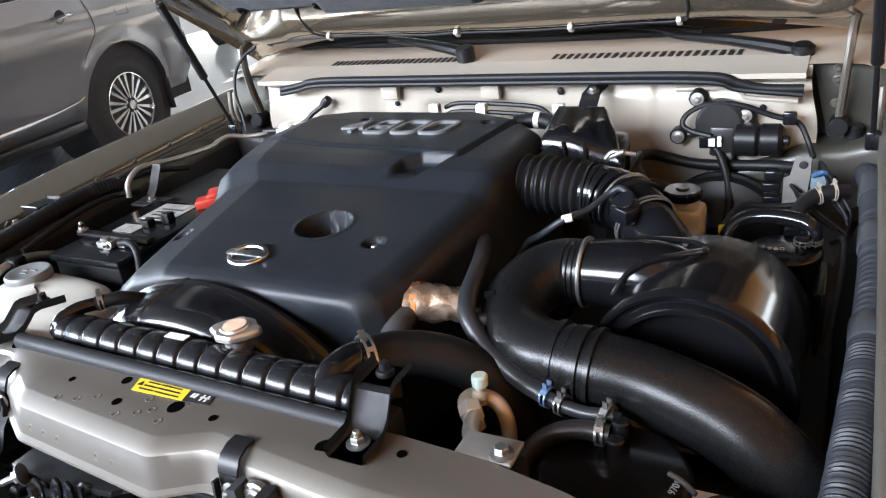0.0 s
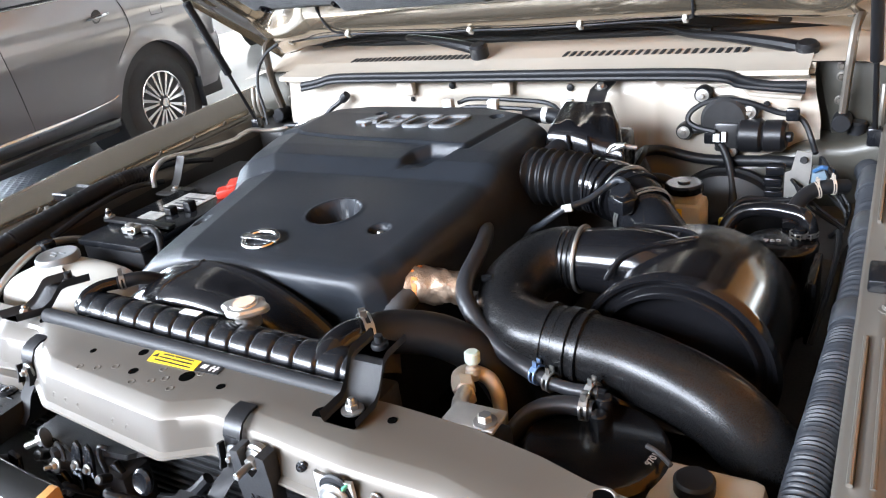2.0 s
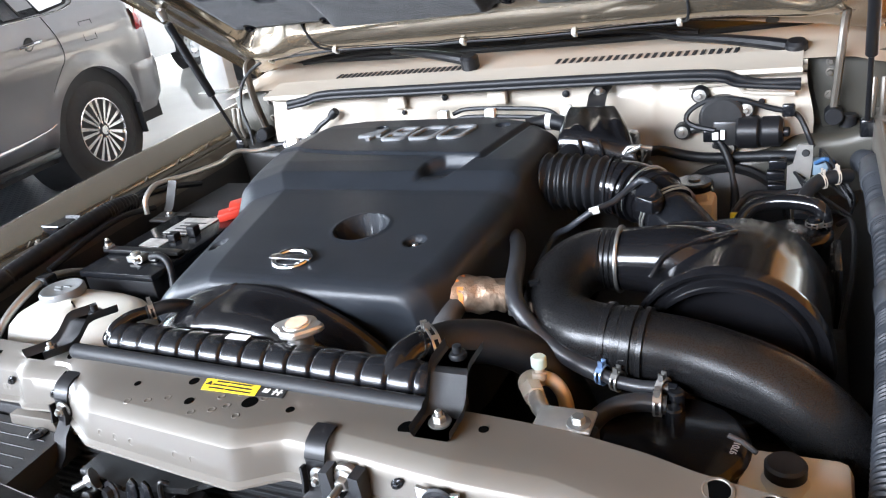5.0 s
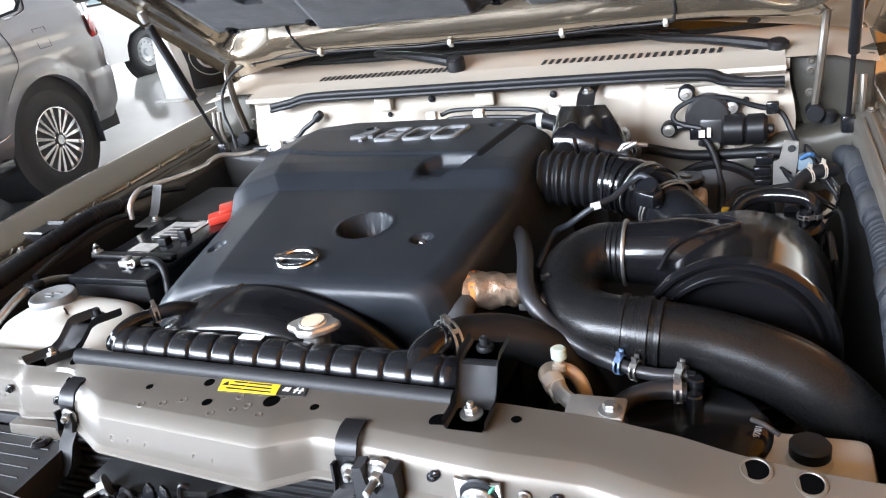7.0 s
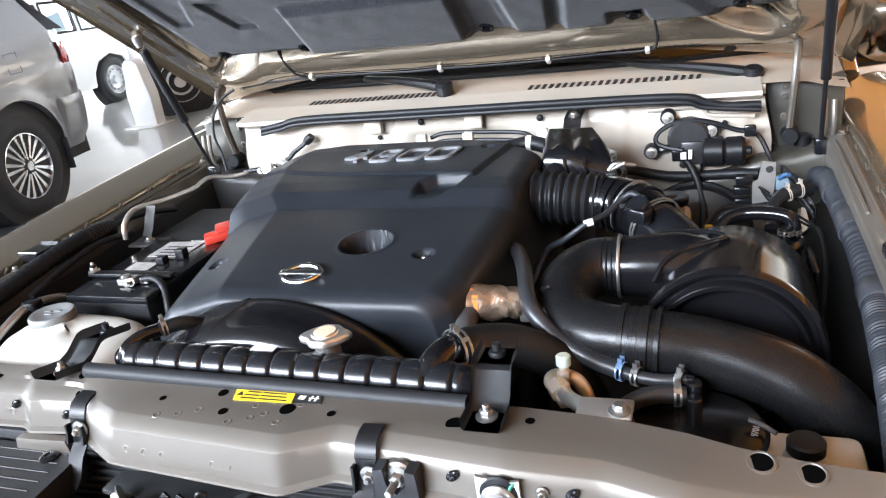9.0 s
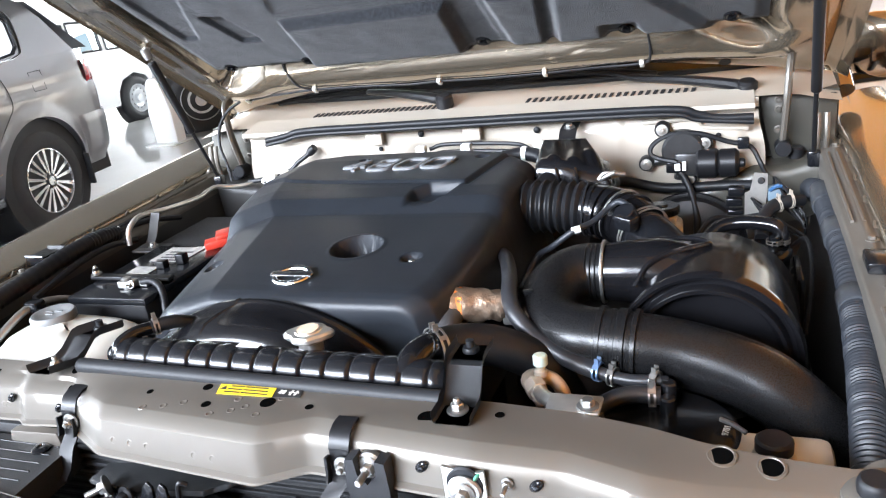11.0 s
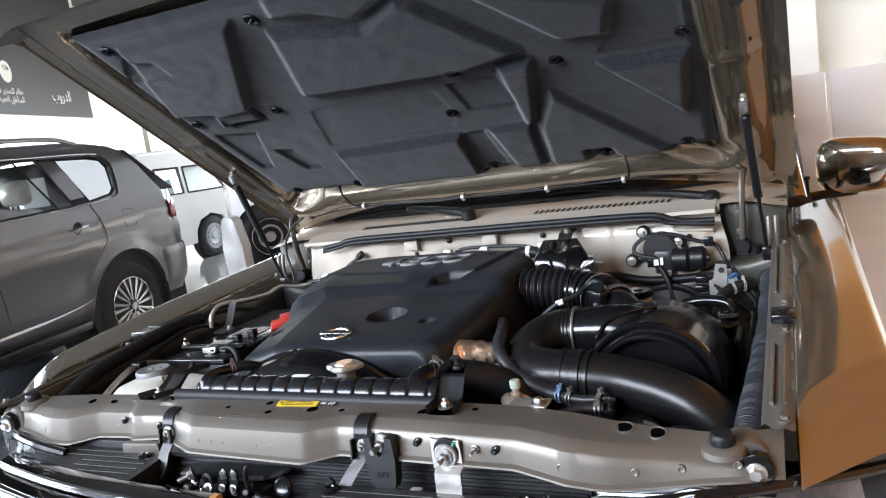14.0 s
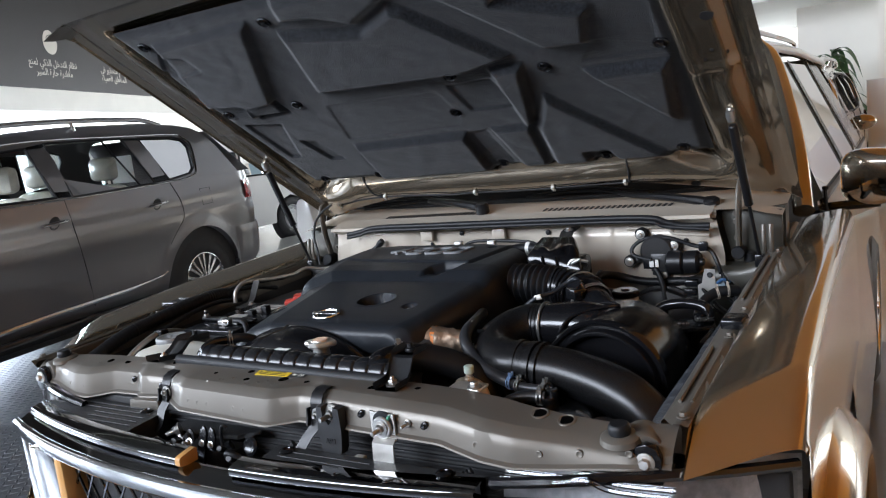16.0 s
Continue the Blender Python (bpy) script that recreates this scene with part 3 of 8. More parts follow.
def firewall():
    bm = B()

    def f(a, c):
        z = .55 + .60 * c
        x = (-1 + 2 * a) * (.640 + .015 * smooth(1.15, 1.05, z))
        y = 1.035
        y -= .018 * smooth(.70, .80, z) * smooth(-.60, -.52, x) * smooth(-.28, -.36, x)
        y += .020 * smooth(-.20, -.14, x) * smooth(.12, .06, x) * smooth(1.115, 1.09, z)
        y -= .012 * smooth(.215, .235, x) * smooth(.62, .60, x) * smooth(.8, .85, z) * smooth(1.14, 1.12, z)
        y -= .006 * math.exp(-((x - .345) / .005) ** 2)
        y += .03 * smooth(1.0, .9, z)
        return (x, y, z)
    grid(bm, 130, 50, f)
    # Brighter copy of the bay paint makes the wall look strongly lit.
    fw = part("firewall", bm, M_FIREWALL_LIT, suv, "champagne painted firewall with pressed seams", 60)
    # ledge that carries the seal
    bm = B()
    strip(bm, [(1.050, 1.135), (1.030, 1.150), (1.005, 1.158), (.990, 1.163), (.990, 1.170), (1.035, 1.176), (1.075, 1.186)], -.632, .632, .003)
    part("cowl_ledge", bm, M_FIREWALL_LIT, fw)
    for x, z, r in ((.157, 1.131, .008), (-.253, 1.104, .006), (-.138, 1.137, .008), (-.26, 1.13, .004), (.0, 1.135, .005), (.56, 1.10, .006)):
        b2 = B()
        lathe(b2, [(r, 0), (r, .003), (r * .6, .005), (0, .005)], (x, 1.033 if x < .2 else 1.02, z), (0, -1, 0), 16)
        part("grommet", b2, M_RUBBER, fw, "black rubber grommet")
    for x in (-.26, .0):
        b2 = B()
        box(b2, x - .022, x + .022, 1.012, 1.03, 1.118, 1.150, .003)
        part("stay_plate", b2, M_FIREWALL_LIT, fw)
    # pressed line above the wiper motor
    b2 = B()
    tube(b2, [(.40, 1.022, 1.135), (.50, 1.022, 1.138), (.52, 1.022, 1.128), (.535, 1.022, 1.118), (.62, 1.022, 1.112)], .005, 8, 4)
    part("pressed_bead", b2, M_FIREWALL_LIT, fw)
    # seal
    b2 = B()
    tube(b2, [(-.56, .992, 1.150), (-.50, .988, 1.160), (-.43, .985, 1.172), (-.2, .983, 1.173), (.2, .983, 1.173), (.46, .983, 1.170), (.52, .985, 1.155), (.56, .987, 1.145), (.63, .988, 1.143)], .0085, 10, 6)
    tube(b2, [(-.56, .985, 1.140), (-.50, .982, 1.150), (-.43, .978, 1.162), (-.2, .976, 1.163), (.2, .976, 1.163), (.46, .976, 1.160), (.52, .978, 1.145), (.63, .98, 1.134)], .005, 8, 6)
    part("seal_strip", b2, M_RUBBER, fw, "black rubber bulkhead seal")
    return fw


firewall()


def cowl():
    bm = B()
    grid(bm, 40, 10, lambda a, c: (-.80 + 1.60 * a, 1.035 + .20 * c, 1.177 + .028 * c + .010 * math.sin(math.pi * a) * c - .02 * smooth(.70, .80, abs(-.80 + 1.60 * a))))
    # Same paint as the body, brightened by its colour under the hood.
    cw = part("cowl_panel", bm, M_COWL_LIT, suv, "champagne cowl panel with punched air slots")
    bm = B()
    strip(bm, [(1.030, 1.176), (1.031, 1.165), (1.020, 1.158)], -.64, .64, .003)
    part("cowl_lip", bm, M_FIREWALL_LIT, cw)
    slots = [(-.46 + .0148 * k) for k in range(25)] + [(.125 + .0165 * k) for k in range(24)]
    for x in slots:
        b2 = B()
        prism(b2, [(x - .004, 1.085), (x + .004, 1.085), (x + .007, 1.110), (x - .001, 1.110)], 0, .0012, "xy")
        a = (x + .80) / 1.60
        for v in b2.verts:
            c = (v.co.y - 1.035) / .20
            v.co.z += 1.1778 + .028 * c + .010 * math.sin(math.pi * a) * c
        part("air_slot", b2, M_DARK, cw)
    # hinge recesses at both ends, their shade painted into the colour
    for s in (-1, 1):
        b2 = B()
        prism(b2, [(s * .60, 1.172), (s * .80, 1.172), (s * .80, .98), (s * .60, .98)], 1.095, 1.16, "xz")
        rec = part("hinge_recess", b2, M_POCKET_SHADE, suv, "champagne hinge pocket beside the cowl, shade in its colour")
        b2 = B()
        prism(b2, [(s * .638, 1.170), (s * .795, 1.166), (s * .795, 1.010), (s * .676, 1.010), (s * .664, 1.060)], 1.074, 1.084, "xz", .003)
        part("pocket_plate", b2, M_POCKET_SHADE, rec)
        for z in (1.160, 1.139, 1.094):
            b2 = B()
            bolt(b2, (s * .681, 1.073, z), (0, -1, 0), .0055)
            part("pocket_bolt", b2, M_BAY, rec)
        b2 = B()
        lathe(b2, [(.016, -.02), (.017, 0), (.014, .004), (0, .004)], (s * .716, 1.05, 1.056), (0, 0, 1), 18)
        part("drain_plug", b2, M_RUBBER, rec, "black rubber drain boot")
        b2 = B()
        pts = [(.475, .978), (.52, .985), (.57, .997), (.605, 1.012), (.632, 1.022), (.665, 1.024), (.70, 1.026), (.735, 1.036), (.76, 1.045)]
        rows = []
        for x, z in pts:
            rows.append([b2.verts.new((s * x, y, z + dz)) for y, dz in ((1.10, .004), (1.03, .004), (1.012, .001), (1.003, -.008), (1.0, -.022), (1.0, -.12))])
        for a, c in zip(rows, rows[1:]):
            for k in range(5):
                b2.faces.new((a[k], a[k + 1], c[k + 1], c[k]))
        # Shade in the colour on both shelves, deeper on the left.
        part("dash_shelf", b2, M_POCKET_SHADE if s > 0 else M_APRON_SHADE, rec, "rounded shelf under the hinge pocket")
        b2 = B()
        for dx in (.755, .772):
            tube(b2, [(s * dx, 1.03, 1.055), (s * dx, 1.022, 1.09), (s * dx, 1.03, 1.135)], .006, 8, 4)
        part("corner_bracket", b2, M_BAY, suv)
    return cw


cowl()


def glass_x(z):
    return .845 - .49 * (z - 1.10)


def cabin():
    """Windscreen, pillars, roof and sides of the car behind the engine bay."""
    g = B()
    grid(g, 14, 8, lambda a, c: ((-.73 + 1.46 * a) * (1 - .20 * c), 1.245 + .70 * c - .06 * (1 - (2 * a - 1) ** 2), 1.205 + .42 * c))
    wsn = part("windscreen", g, M_TINT, suv, "laminated windscreen")
    wsn.visible_shadow = False
    b2 = B()
    grid(b2, 28, 2, lambda a, c: ((-.73 + 1.46 * a) * (1 - .02 * c), 1.242 + .07 * c - .06 * (1 - (2 * a - 1) ** 2), 1.2065 + .042 * c))
    part("windscreen_border", b2, M_GLOSS, wsn, "black printed border of the windscreen")
    b2 = B()
    tube(b2, [(-.73, 1.245, 1.207), (-.3, 1.192, 1.212), (.3, 1.192, 1.212), (.73, 1.245, 1.207)], .008, 8, 8)
    part("windscreen_trim", b2, M_RUBBER, suv, "black lower windscreen moulding")
    b2 = B()
    box(b2, -.70, .70, 1.33, 1.75, 1.02, 1.18, .03)
    part("dashboard", b2, M_INTERIOR, suv, "dark dashboard top behind the windscreen")
    for s in (-1, 1):
        b2 = B()
        tube(b2, [(s * .825, 1.27, 1.13), (s * .785, 1.47, 1.33), (s * .695, 1.81, 1.555), (s * .615, 2.02, 1.635)], .029, 14, 6)
        part("a_pillar", b2, M_PAINT, suv)
        b2 = B()
        grid(b2, 40, 12, lambda a, c: (s * (.84 + .10 * math.sin(math.pi * min(1, .05 + .95 * c) / 2)), 1.402 + 3.3 * a, 1.10 + .035 * smooth(.12, 0, a) - .90 * c))
        part("body_side", b2, M_PAINT, suv, "champagne painted body side")
        for y0, y1, lean in ((1.74, 2.72, .42), (2.84, 3.62, .02), (3.74, 4.50, .02)):
            g = B()
            pts = [(y0 + lean, 1.585), (y1 + .20, 1.585) if y1 < 4 else (y1 - .05, 1.585), (y1, 1.105), (y0, 1.105)]
            if y0 > 2:
                pts[0] = (y0 + .20, 1.585)
            vs = [g.verts.new((s * (glass_x(z) - .006), y, z)) for y, z in pts]
            g.faces.new(vs)
            pane = part("side_window", g, M_TINT, suv)
            pane.visible_shadow = False
        for y, mt in ((2.78, M_GLOSS), (3.68, M_GLOSS), (4.56, M_PAINT)):
            b2 = B()
            V = [b2.verts.new((s * (glass_x(z) + .002), y + d + .42 * (z - 1.10), z)) for d, z in ((-.06, 1.10), (.06, 1.10), (.045, 1.60), (-.045, 1.60))]
            b2.faces.new(V)
            bmesh.ops.solidify(b2, geom=b2.faces[:], thickness=.03)
            part("window_post", b2, mt, suv)
        b2 = B()
        tube(b2, [(s * .612, 1.96, 1.615), (s * .597, 2.3, 1.640), (s * .595, 3.4, 1.645), (s * .60, 4.75, 1.61)], .026, 10, 6)
        part("roof_gutter", b2, M_PAINT, suv)
        b2 = B()
        tube(b2, [(s * .50, 2.5, 1.70), (s * .50, 2.6, 1.735), (s * .50, 4.1, 1.735), (s * .50, 4.2, 1.70)], .014, 8, 4)
        part("roof_rail", b2, M_PAINT, suv)
        b2 = B()
        tube(b2, [(s * .850, 1.60, 1.112), (s * .850, 3.0, 1.098), (s * .848, 4.6, 1.098)], .010, 8, 4)
        part("belt_moulding", b2, M_RUBBER, suv)
    b2 = B()
    grid(b2, 12, 20, lambda a, c: ((-.60 + 1.20 * a), 1.95 + 2.75 * c, 1.645 + .06 * math.sin(math.pi * a) + .015 * math.sin(math.pi * c)))
    part("roof", b2, M_PAINT, suv)
    b2 = B()
    grid(b2, 8, 8, lambda a, c: ((-.80 + 1.60 * a) * (1 - .25 * smooth(.5, 1, c)), 4.72 - .10 * c, .25 + 1.39 * c))
    part("tailgate", b2, M_PAINT, suv)
    b2 = B()
    box(b2, -.72, .72, 1.8, 4.6, .30, .55, .03)
    part("cabin_floor", b2, M_INTERIOR, suv)
    for x in (-.38, .38):
        for y in (2.35, 3.25):
            b2 = B()
            box(b2, x - .24, x + .24, y, y + .14, .55, 1.15, .05)
            box(b2, x - .13, x + .13, y + .03, y + .12, 1.15, 1.34, .04)
            part("cabin_seat", b2, M_INTERIOR, suv, "dim cabin seat behind the glass")


cabin()


def side_mirror(s):
    bm = B()
    u = bmesh.ops.create_uvsphere(bm, u_segments=28, v_segments=18, radius=1.0)
    for v in u["verts"]:
        x, y, z = v.co
        p = 3.4
        k = (abs(x) ** p + abs(y) ** p + abs(z) ** p) ** (-1 / p)
        x, y, z = x * k, y * k, z * k
        v.co = Vector((s * (1.015 + .128 * x), 1.72 + .065 * y - .03 * x, 1.165 + .088 * z * (1 - .12 * x)))
    for fc in bm.faces:
        c = fc.calc_center_median()
        fc.material_index = 1 if c.z < 1.168 + .05 * (abs(c.x) - 1.015) else 0
    mir = part("side_mirror", bm, [M_PAINT, M_CHROME], suv, "champagne and chrome door mirror")
    b2 = B()
    tube(b2, [(s * .80, 1.70, 1.065), (s * .86, 1.70, 1.075), (s * 1.0, 1.71, 1.085)], .016, 8, 4)
    part("mirror_arm", b2, M_PLASTIC, mir)
    b2 = B()
    tube(b2, [(s * .862, 1.58, 1.02), (s * .858, 1.575, 1.09), (s * .856, 1.57, 1.15)], .005, 8, 4)
    lathe(b2, [(0, 0), (.009, .002), (.009, .012), (0, .014)], (s * .856, 1.57, 1.148), (0, 0, 1), 12)
    prism(b2, [(1.50, 1.075), (1.56, 1.075), (1.64, 1.0), (1.60, .99)], s * .85, s * .88, "yz")
    part("parking_pole", b2, M_PLASTIC, mir, "short black marker pole at the mirror")
    return mir


side_mirror(1)
side_mirror(-1)

# ---- hood, swung up on its hinges ----
HOOD_A = radians(33.6)
HOOD_N = Vector((0, math.sin(HOOD_A), math.cos(HOOD_A)))       # out of the upper skin
HOOD_U = Vector((0, -math.cos(HOOD_A), math.sin(HOOD_A)))      # from the hinge to the nose
HOOD_O = Vector((0, 1.08, 1.277))


def hood_at(x, u, down=0.0):
    return HOOD_O + Vector((x, 0, 0)) + HOOD_U * u - HOOD_N * down


def rear_edge(x):
    """The hood's trailing edge bows with the windscreen."""
    return .005 - .165 * (abs(x) / .80) ** 2


def hood():
    bm = B()

    # upper skin with bent-over edge and the pressed frame under it, as one shell
    def skin(a, c):
        x = -.814 + 1.644 * a
        u0 = rear_edge(x) - .004
        u = u0 + (1.060 - u0) * c
        k = smooth(.71, .830, abs(x))
        return hood_at(x, u - .02 * (x / .8) ** 2 * smooth(.5, 1, c), -.030 + .040 * k * k + .05 * smooth(.93, 1.0, c) ** 2)
    top = grid(bm, 60, 50, skin)

    def frame_h(x, u):
        e = u - rear_edge(x)
        ax = abs(x)
        side = smooth(.655, .70, ax) * smooth(.80, .775, ax)
        inner = smooth(.70, .635, ax) * smooth(1.0, .95, u)
        h = .002 + .010 * side * smooth(0, .04, e)
        # hollow that takes the liner
        h -= .026 * smooth(.098, .130, u + .06 * smooth(.50, .66, ax)) * inner
        # rear rail: bright rounded bead, then a flange to the edge
        uu = u + .035 * smooth(.45, .66, ax)
        h += .036 * smooth(.128, .060, uu) * smooth(-.020, .055, uu) * smooth(.76, .64, ax)
        h += .006 * smooth(.0, .02, e) * smooth(.06, .03, e)
        # side rails
        h += .018 * math.exp(-((ax - .672) / .020) ** 2) * smooth(.05, .14, u) * smooth(1.0, .9, u)
        h -= .014 * smooth(.752, .775, ax) * smooth(.80, .785, ax)
        h += .006 * math.exp(-((u - .48) / .012) ** 2) * side
        h += .008 * math.exp(-((ax - .735) / .010) ** 2) * smooth(.15, .2, u) * smooth(.46, .42, u)
        return h

    def under(a, c):
        x = -.808 + 1.616 * a
        u0 = rear_edge(x)
        u = u0 + (1.045 - u0) * c
        return hood_at(x, u - .02 * (x / .8) ** 2 * smooth(.5, 1, c), frame_h(x, u))
    low = grid(bm, 150, 110, under)
    # close the rim
    def rim(G):
        n, m = len(G) - 1, len(G[0]) - 1
        return [G[i][0] for i in range(n + 1)], [G[n][j] for j in range(m + 1)], [G[i][m] for i in range(n, -1, -1)], [G[0][j] for j in range(m, -1, -1)]
    for A, C in zip(rim(top), rim(low)):
        na, nc = len(A) - 1, len(C) - 1
        i = j = 0
        while i < na or j < nc:
            if j == nc or (i < na and (i + 1) / na <= (j + 1) / nc):
                bm.faces.new((A[i], A[i + 1], C[j]))
                i += 1
            else:
                bm.faces.new((A[i], C[j + 1], C[j]))
                j += 1
    hd = part("hood", bm, M_PAINT, suv, "raised champagne hood with pressed inner frame", 55)

    # felt liner with pressed-in pads
    pads = [([(-.185, .845), (-.10, .825), (.02, .800), (.13, .855), (.155, .84), (.31, .63), (.165, .597), (-.25, .612)], -.006, .012),
            ([(-.150, .885), (-.06, .875), (.022, .830), (.135, .885), (.12, .99), (-.12, .99)], -.005, .012),
            ([(-.282, .538), (.062, .532), (.075, .42), (.046, .368), (-.328, .366)], .002, .008),
            ([(.106, .547), (.228, .551), (.239, .428), (.116, .430)], .006, .007),
            ([(.245, .588), (.325, .592), (.262, .36), (.235, .345)], -.006, .009),
            ([(.058, .330), (.112, .334), (.118, .118), (.050, .118)], .004, .007),
            ([(-.33, .330), (.045, .335), (.030, .118), (-.36, .118)], -.006, .010),
            ([(.130, .340), (.238, .338), (.212, .118), (.140, .118)], -.004, .009),
            ([(.262, .33), (.33, .46), (.555, .118), (.42, .118), (.40, .19), (.34, .19), (.34, .118), (.235, .118)], -.005, .010),
            ([(.465, .566), (.640, .563), (.660, .93), (.50, .93), (.545, .73), (.515, .63)], .003, .010),
            ([(.36, .81), (.53, .735), (.50, .635), (.405, .640), (.19, .93), (.47, .94)], -.005, .012),
            ([(.462, .535), (.640, .530), (.610, .30)], -.007, .011),
            ([(-.575, .895), (-.250, .900), (-.425, .600), (-.43, .54), (-.56, .54), (-.54, .60), (-.66, .62)], -.005, .011),
            ([(-.675, .77), (-.515, .785), (-.52, .84), (-.60, .86)], .007, .008),
            ([(-.545, .588), (-.420, .602), (-.415, .535), (-.535, .525)], .010, .008),
            ([(-.505, .385), (-.455, .375), (-.425, .262), (-.475, .262)], .010, .007),
            ([(-.625, .50), (-.50, .48), (-.575, .30), (-.61, .30)], .008, .009)]
    boxes = [(min(p[0] for p in q), max(p[0] for p in q), min(p[1] for p in q), max(p[1] for p in q)) for q, _, _ in pads]
    bm = B()

    def liner_h(x, u):
        half = .655 + .02 * smooth(.1, .6, u)
        h = .0105
        for (q, d, w), (x0, x1, u0, u1) in zip(pads, boxes):
            if x0 - 1.2 * w < x < x1 + 1.2 * w and u0 - 1.2 * w < u < u1 + 1.2 * w:
                h -= 0.9 * d * smooth(-.6 * w, .5 * w, inside(q, x, u)) if d > 0 else 3.2 * d * smooth(-1.0 * w, 1.2 * w, inside(q, x, u))
        e = min(half - abs(x), u - .122, .957 - u)
        return h - .010 * (1 - smooth(0, .030, e))

    def liner(a, c):
        u = .122 + .835 * c
        half = .655 + .02 * smooth(.1, .6, u)
        x = -half + 2 * half * a
        return hood_at(x, u, liner_h(x, u) + .0012 * noise.noise((x * 25, u * 25, 0)))
    grid(bm, 300, 200, liner)
    ln = part("hood_liner", bm, M_LINER, hd, "charcoal felt hood insulation with pressed pads", 60)
    # plastic push fasteners
    for x, u in ((-.612, .897), (-.198, .889), (-.367, .566), (-.632, .566), (.147, .603), (.374, .567), (.641, .586), (.068, .431), (.384, .150), (.074, .150), (.588, .158), (-.59, .149), (-.37, .146), (.20, .889), (.612, .897)):
        b2 = B()
        p = hood_at(x, u, liner_h(x, u) - .001)
        lathe(b2, [(.017, 0), (.017, .004), (.014, .006), (.012, .004), (0, .004)], p, -HOOD_N, 20)
        for ang in (0.6, 2.2):
            d = Vector((math.cos(ang), 0, 0)) + HOOD_U * math.sin(ang)
            q = p - HOOD_N * .006
            tube(b2, [q - d * .010, q + d * .010], .0022, 6, 2)
        part("fastener", b2, M_GLOSS, hd, "black plastic push fastener")
    # round drain holes along the flanges
    for x, u, r in ((-.785, .843, .013), (-.785, .624, .010), (.745, .649, .013), (.572, -.055, .013), (.061, .022, .007), (-.334, .031, .006), (-.262, .027, .004), (.339, .009, .008), (.733, .54, .004), (.76, .52, .004), (.715, .51, .004)):
        b2 = B()
        lathe(b2, [(r * 1.1, -.004), (r, .0008), (0, .0008)], hood_at(x, u, frame_h(x, u)), -HOOD_N, 16)
        part("flange_hole", b2, M_DARK, hd)
    # washer hose clipped along the rear rail
    pts = [hood_at(x, u, frame_h(x, u) + .005) for x, u in ((-.674, -.05), (-.60, -.015), (-.52, .035), (-.401, .050), (-.25, .040), (-.15, .036), (-.065, .046), (.05, .040), (.188, .034), (.30, .028), (.404, .038), (.425, .075), (.420, .12))]
    b2 = B()
    tube(b2, pts, .0028, 8, 5)
    pts = [hood_at(x, u, frame_h(x, u) + .005) for x, u in ((-.401, .050), (-.44, .075), (-.462, .11), (-.455, .14))]
    tube(b2, pts, .0028, 8, 5)
    part("washer_hose", b2, M_RUBBER, hd, "thin black washer hose")
    for x, u in ((-.401, .050), (-.065, .046), (.188, .034), (.404, .038), (-.674, -.05)):
        b2 = B()
        p = hood_at(x, u, frame_h(x, u) + .006)
        rot = Matrix((Vector((1, 0, 0)), HOOD_U, -HOOD_N)).transposed().to_4x4()
        box(b2, -.005, .005, -.010, .010, -.006, .005, .002, Matrix.Translation(p) @ rot)
        part("hose_clip", b2, M_WHITEPLASTIC, hd, "white plastic hose clip")
    # hinges
    for s in (-1, 1):
        b2 = B()
        a0, a1 = hood_at(s * .690, .13, .026), hood_at(s * .690, -.02, .028)
        d = (a1 - a0).normalized()
        rot = Matrix((Vector((1, 0, 0)), HOOD_U, -HOOD_N)).transposed().to_4x4()
        box(b2, s * .690 - .022, s * .690 + .022, -.02, .055, .014, .020, .003, Matrix.Translation(HOOD_O) @ rot)
        tube(b2, [hood_at(s * .705, -.01, .024), (s * .70, 1.035, 1.235), (s * .695, 1.03, 1.16), (s * .690, 1.045, 1.075)], .008, 8, 6, flat=1.6)
        part("hinge", b2, M_BAY, hd, "champagne painted hood hinge arm")
        for u in (.04, -.008):
            b2 = B()
            bolt(b2, hood_at(s * .688, u, .020), -HOOD_N, .006)
            part("hinge_bolt", b2, M_ZINC, hd)
        b2 = B()
        disc_cyl(b2, (s * .690, 1.02, 1.062), (s * .690, 1.06, 1.062), .017)
        part("hinge_foot", b2, M_RUBBER, suv, "black rubber hinge foot")
    return hd


hood()


def gas_strut(top, base, s):
    t, b0 = Vector(top), Vector(base)
    d = (b0 - t)
    bm = B()
    disc_cyl(bm, t + d * .06, t + d * .60, .0105, .003, 16)
    st = part("gas_strut", bm, M_BLACKPAINT, suv, "black gas strut holding the hood")
    bm = B()
    tube(bm, [t + d * .60, b0], .0048, 10, 4)
    part("piston_rod", bm, M_BLACKPAINT, st)
    bm = B()
    lathe(bm, [(.009, -.012), (.011, 0), (.009, .014)], t, d, 12)
    lathe(bm, [(0, 0), (.009, .002), (.010, .010), (0, .012)], t + Vector((0, 0, .004)), HOOD_N, 12)
    part("ball_end", bm, M_ZINC, st)
    bm = B()
    box(bm, b0.x - .012, b0.x + .012, b0.y - .012, b0.y + .012, b0.z - .022, b0.z + .012, .004)
    part("strut_foot", bm, M_PLASTIC, st)
    return st


gas_strut((.73, .805, 1.425), (.747, 1.002, 1.051), 1)
gas_strut((-.732, .824, 1.415), (-.70, .945, 1.062), -1)


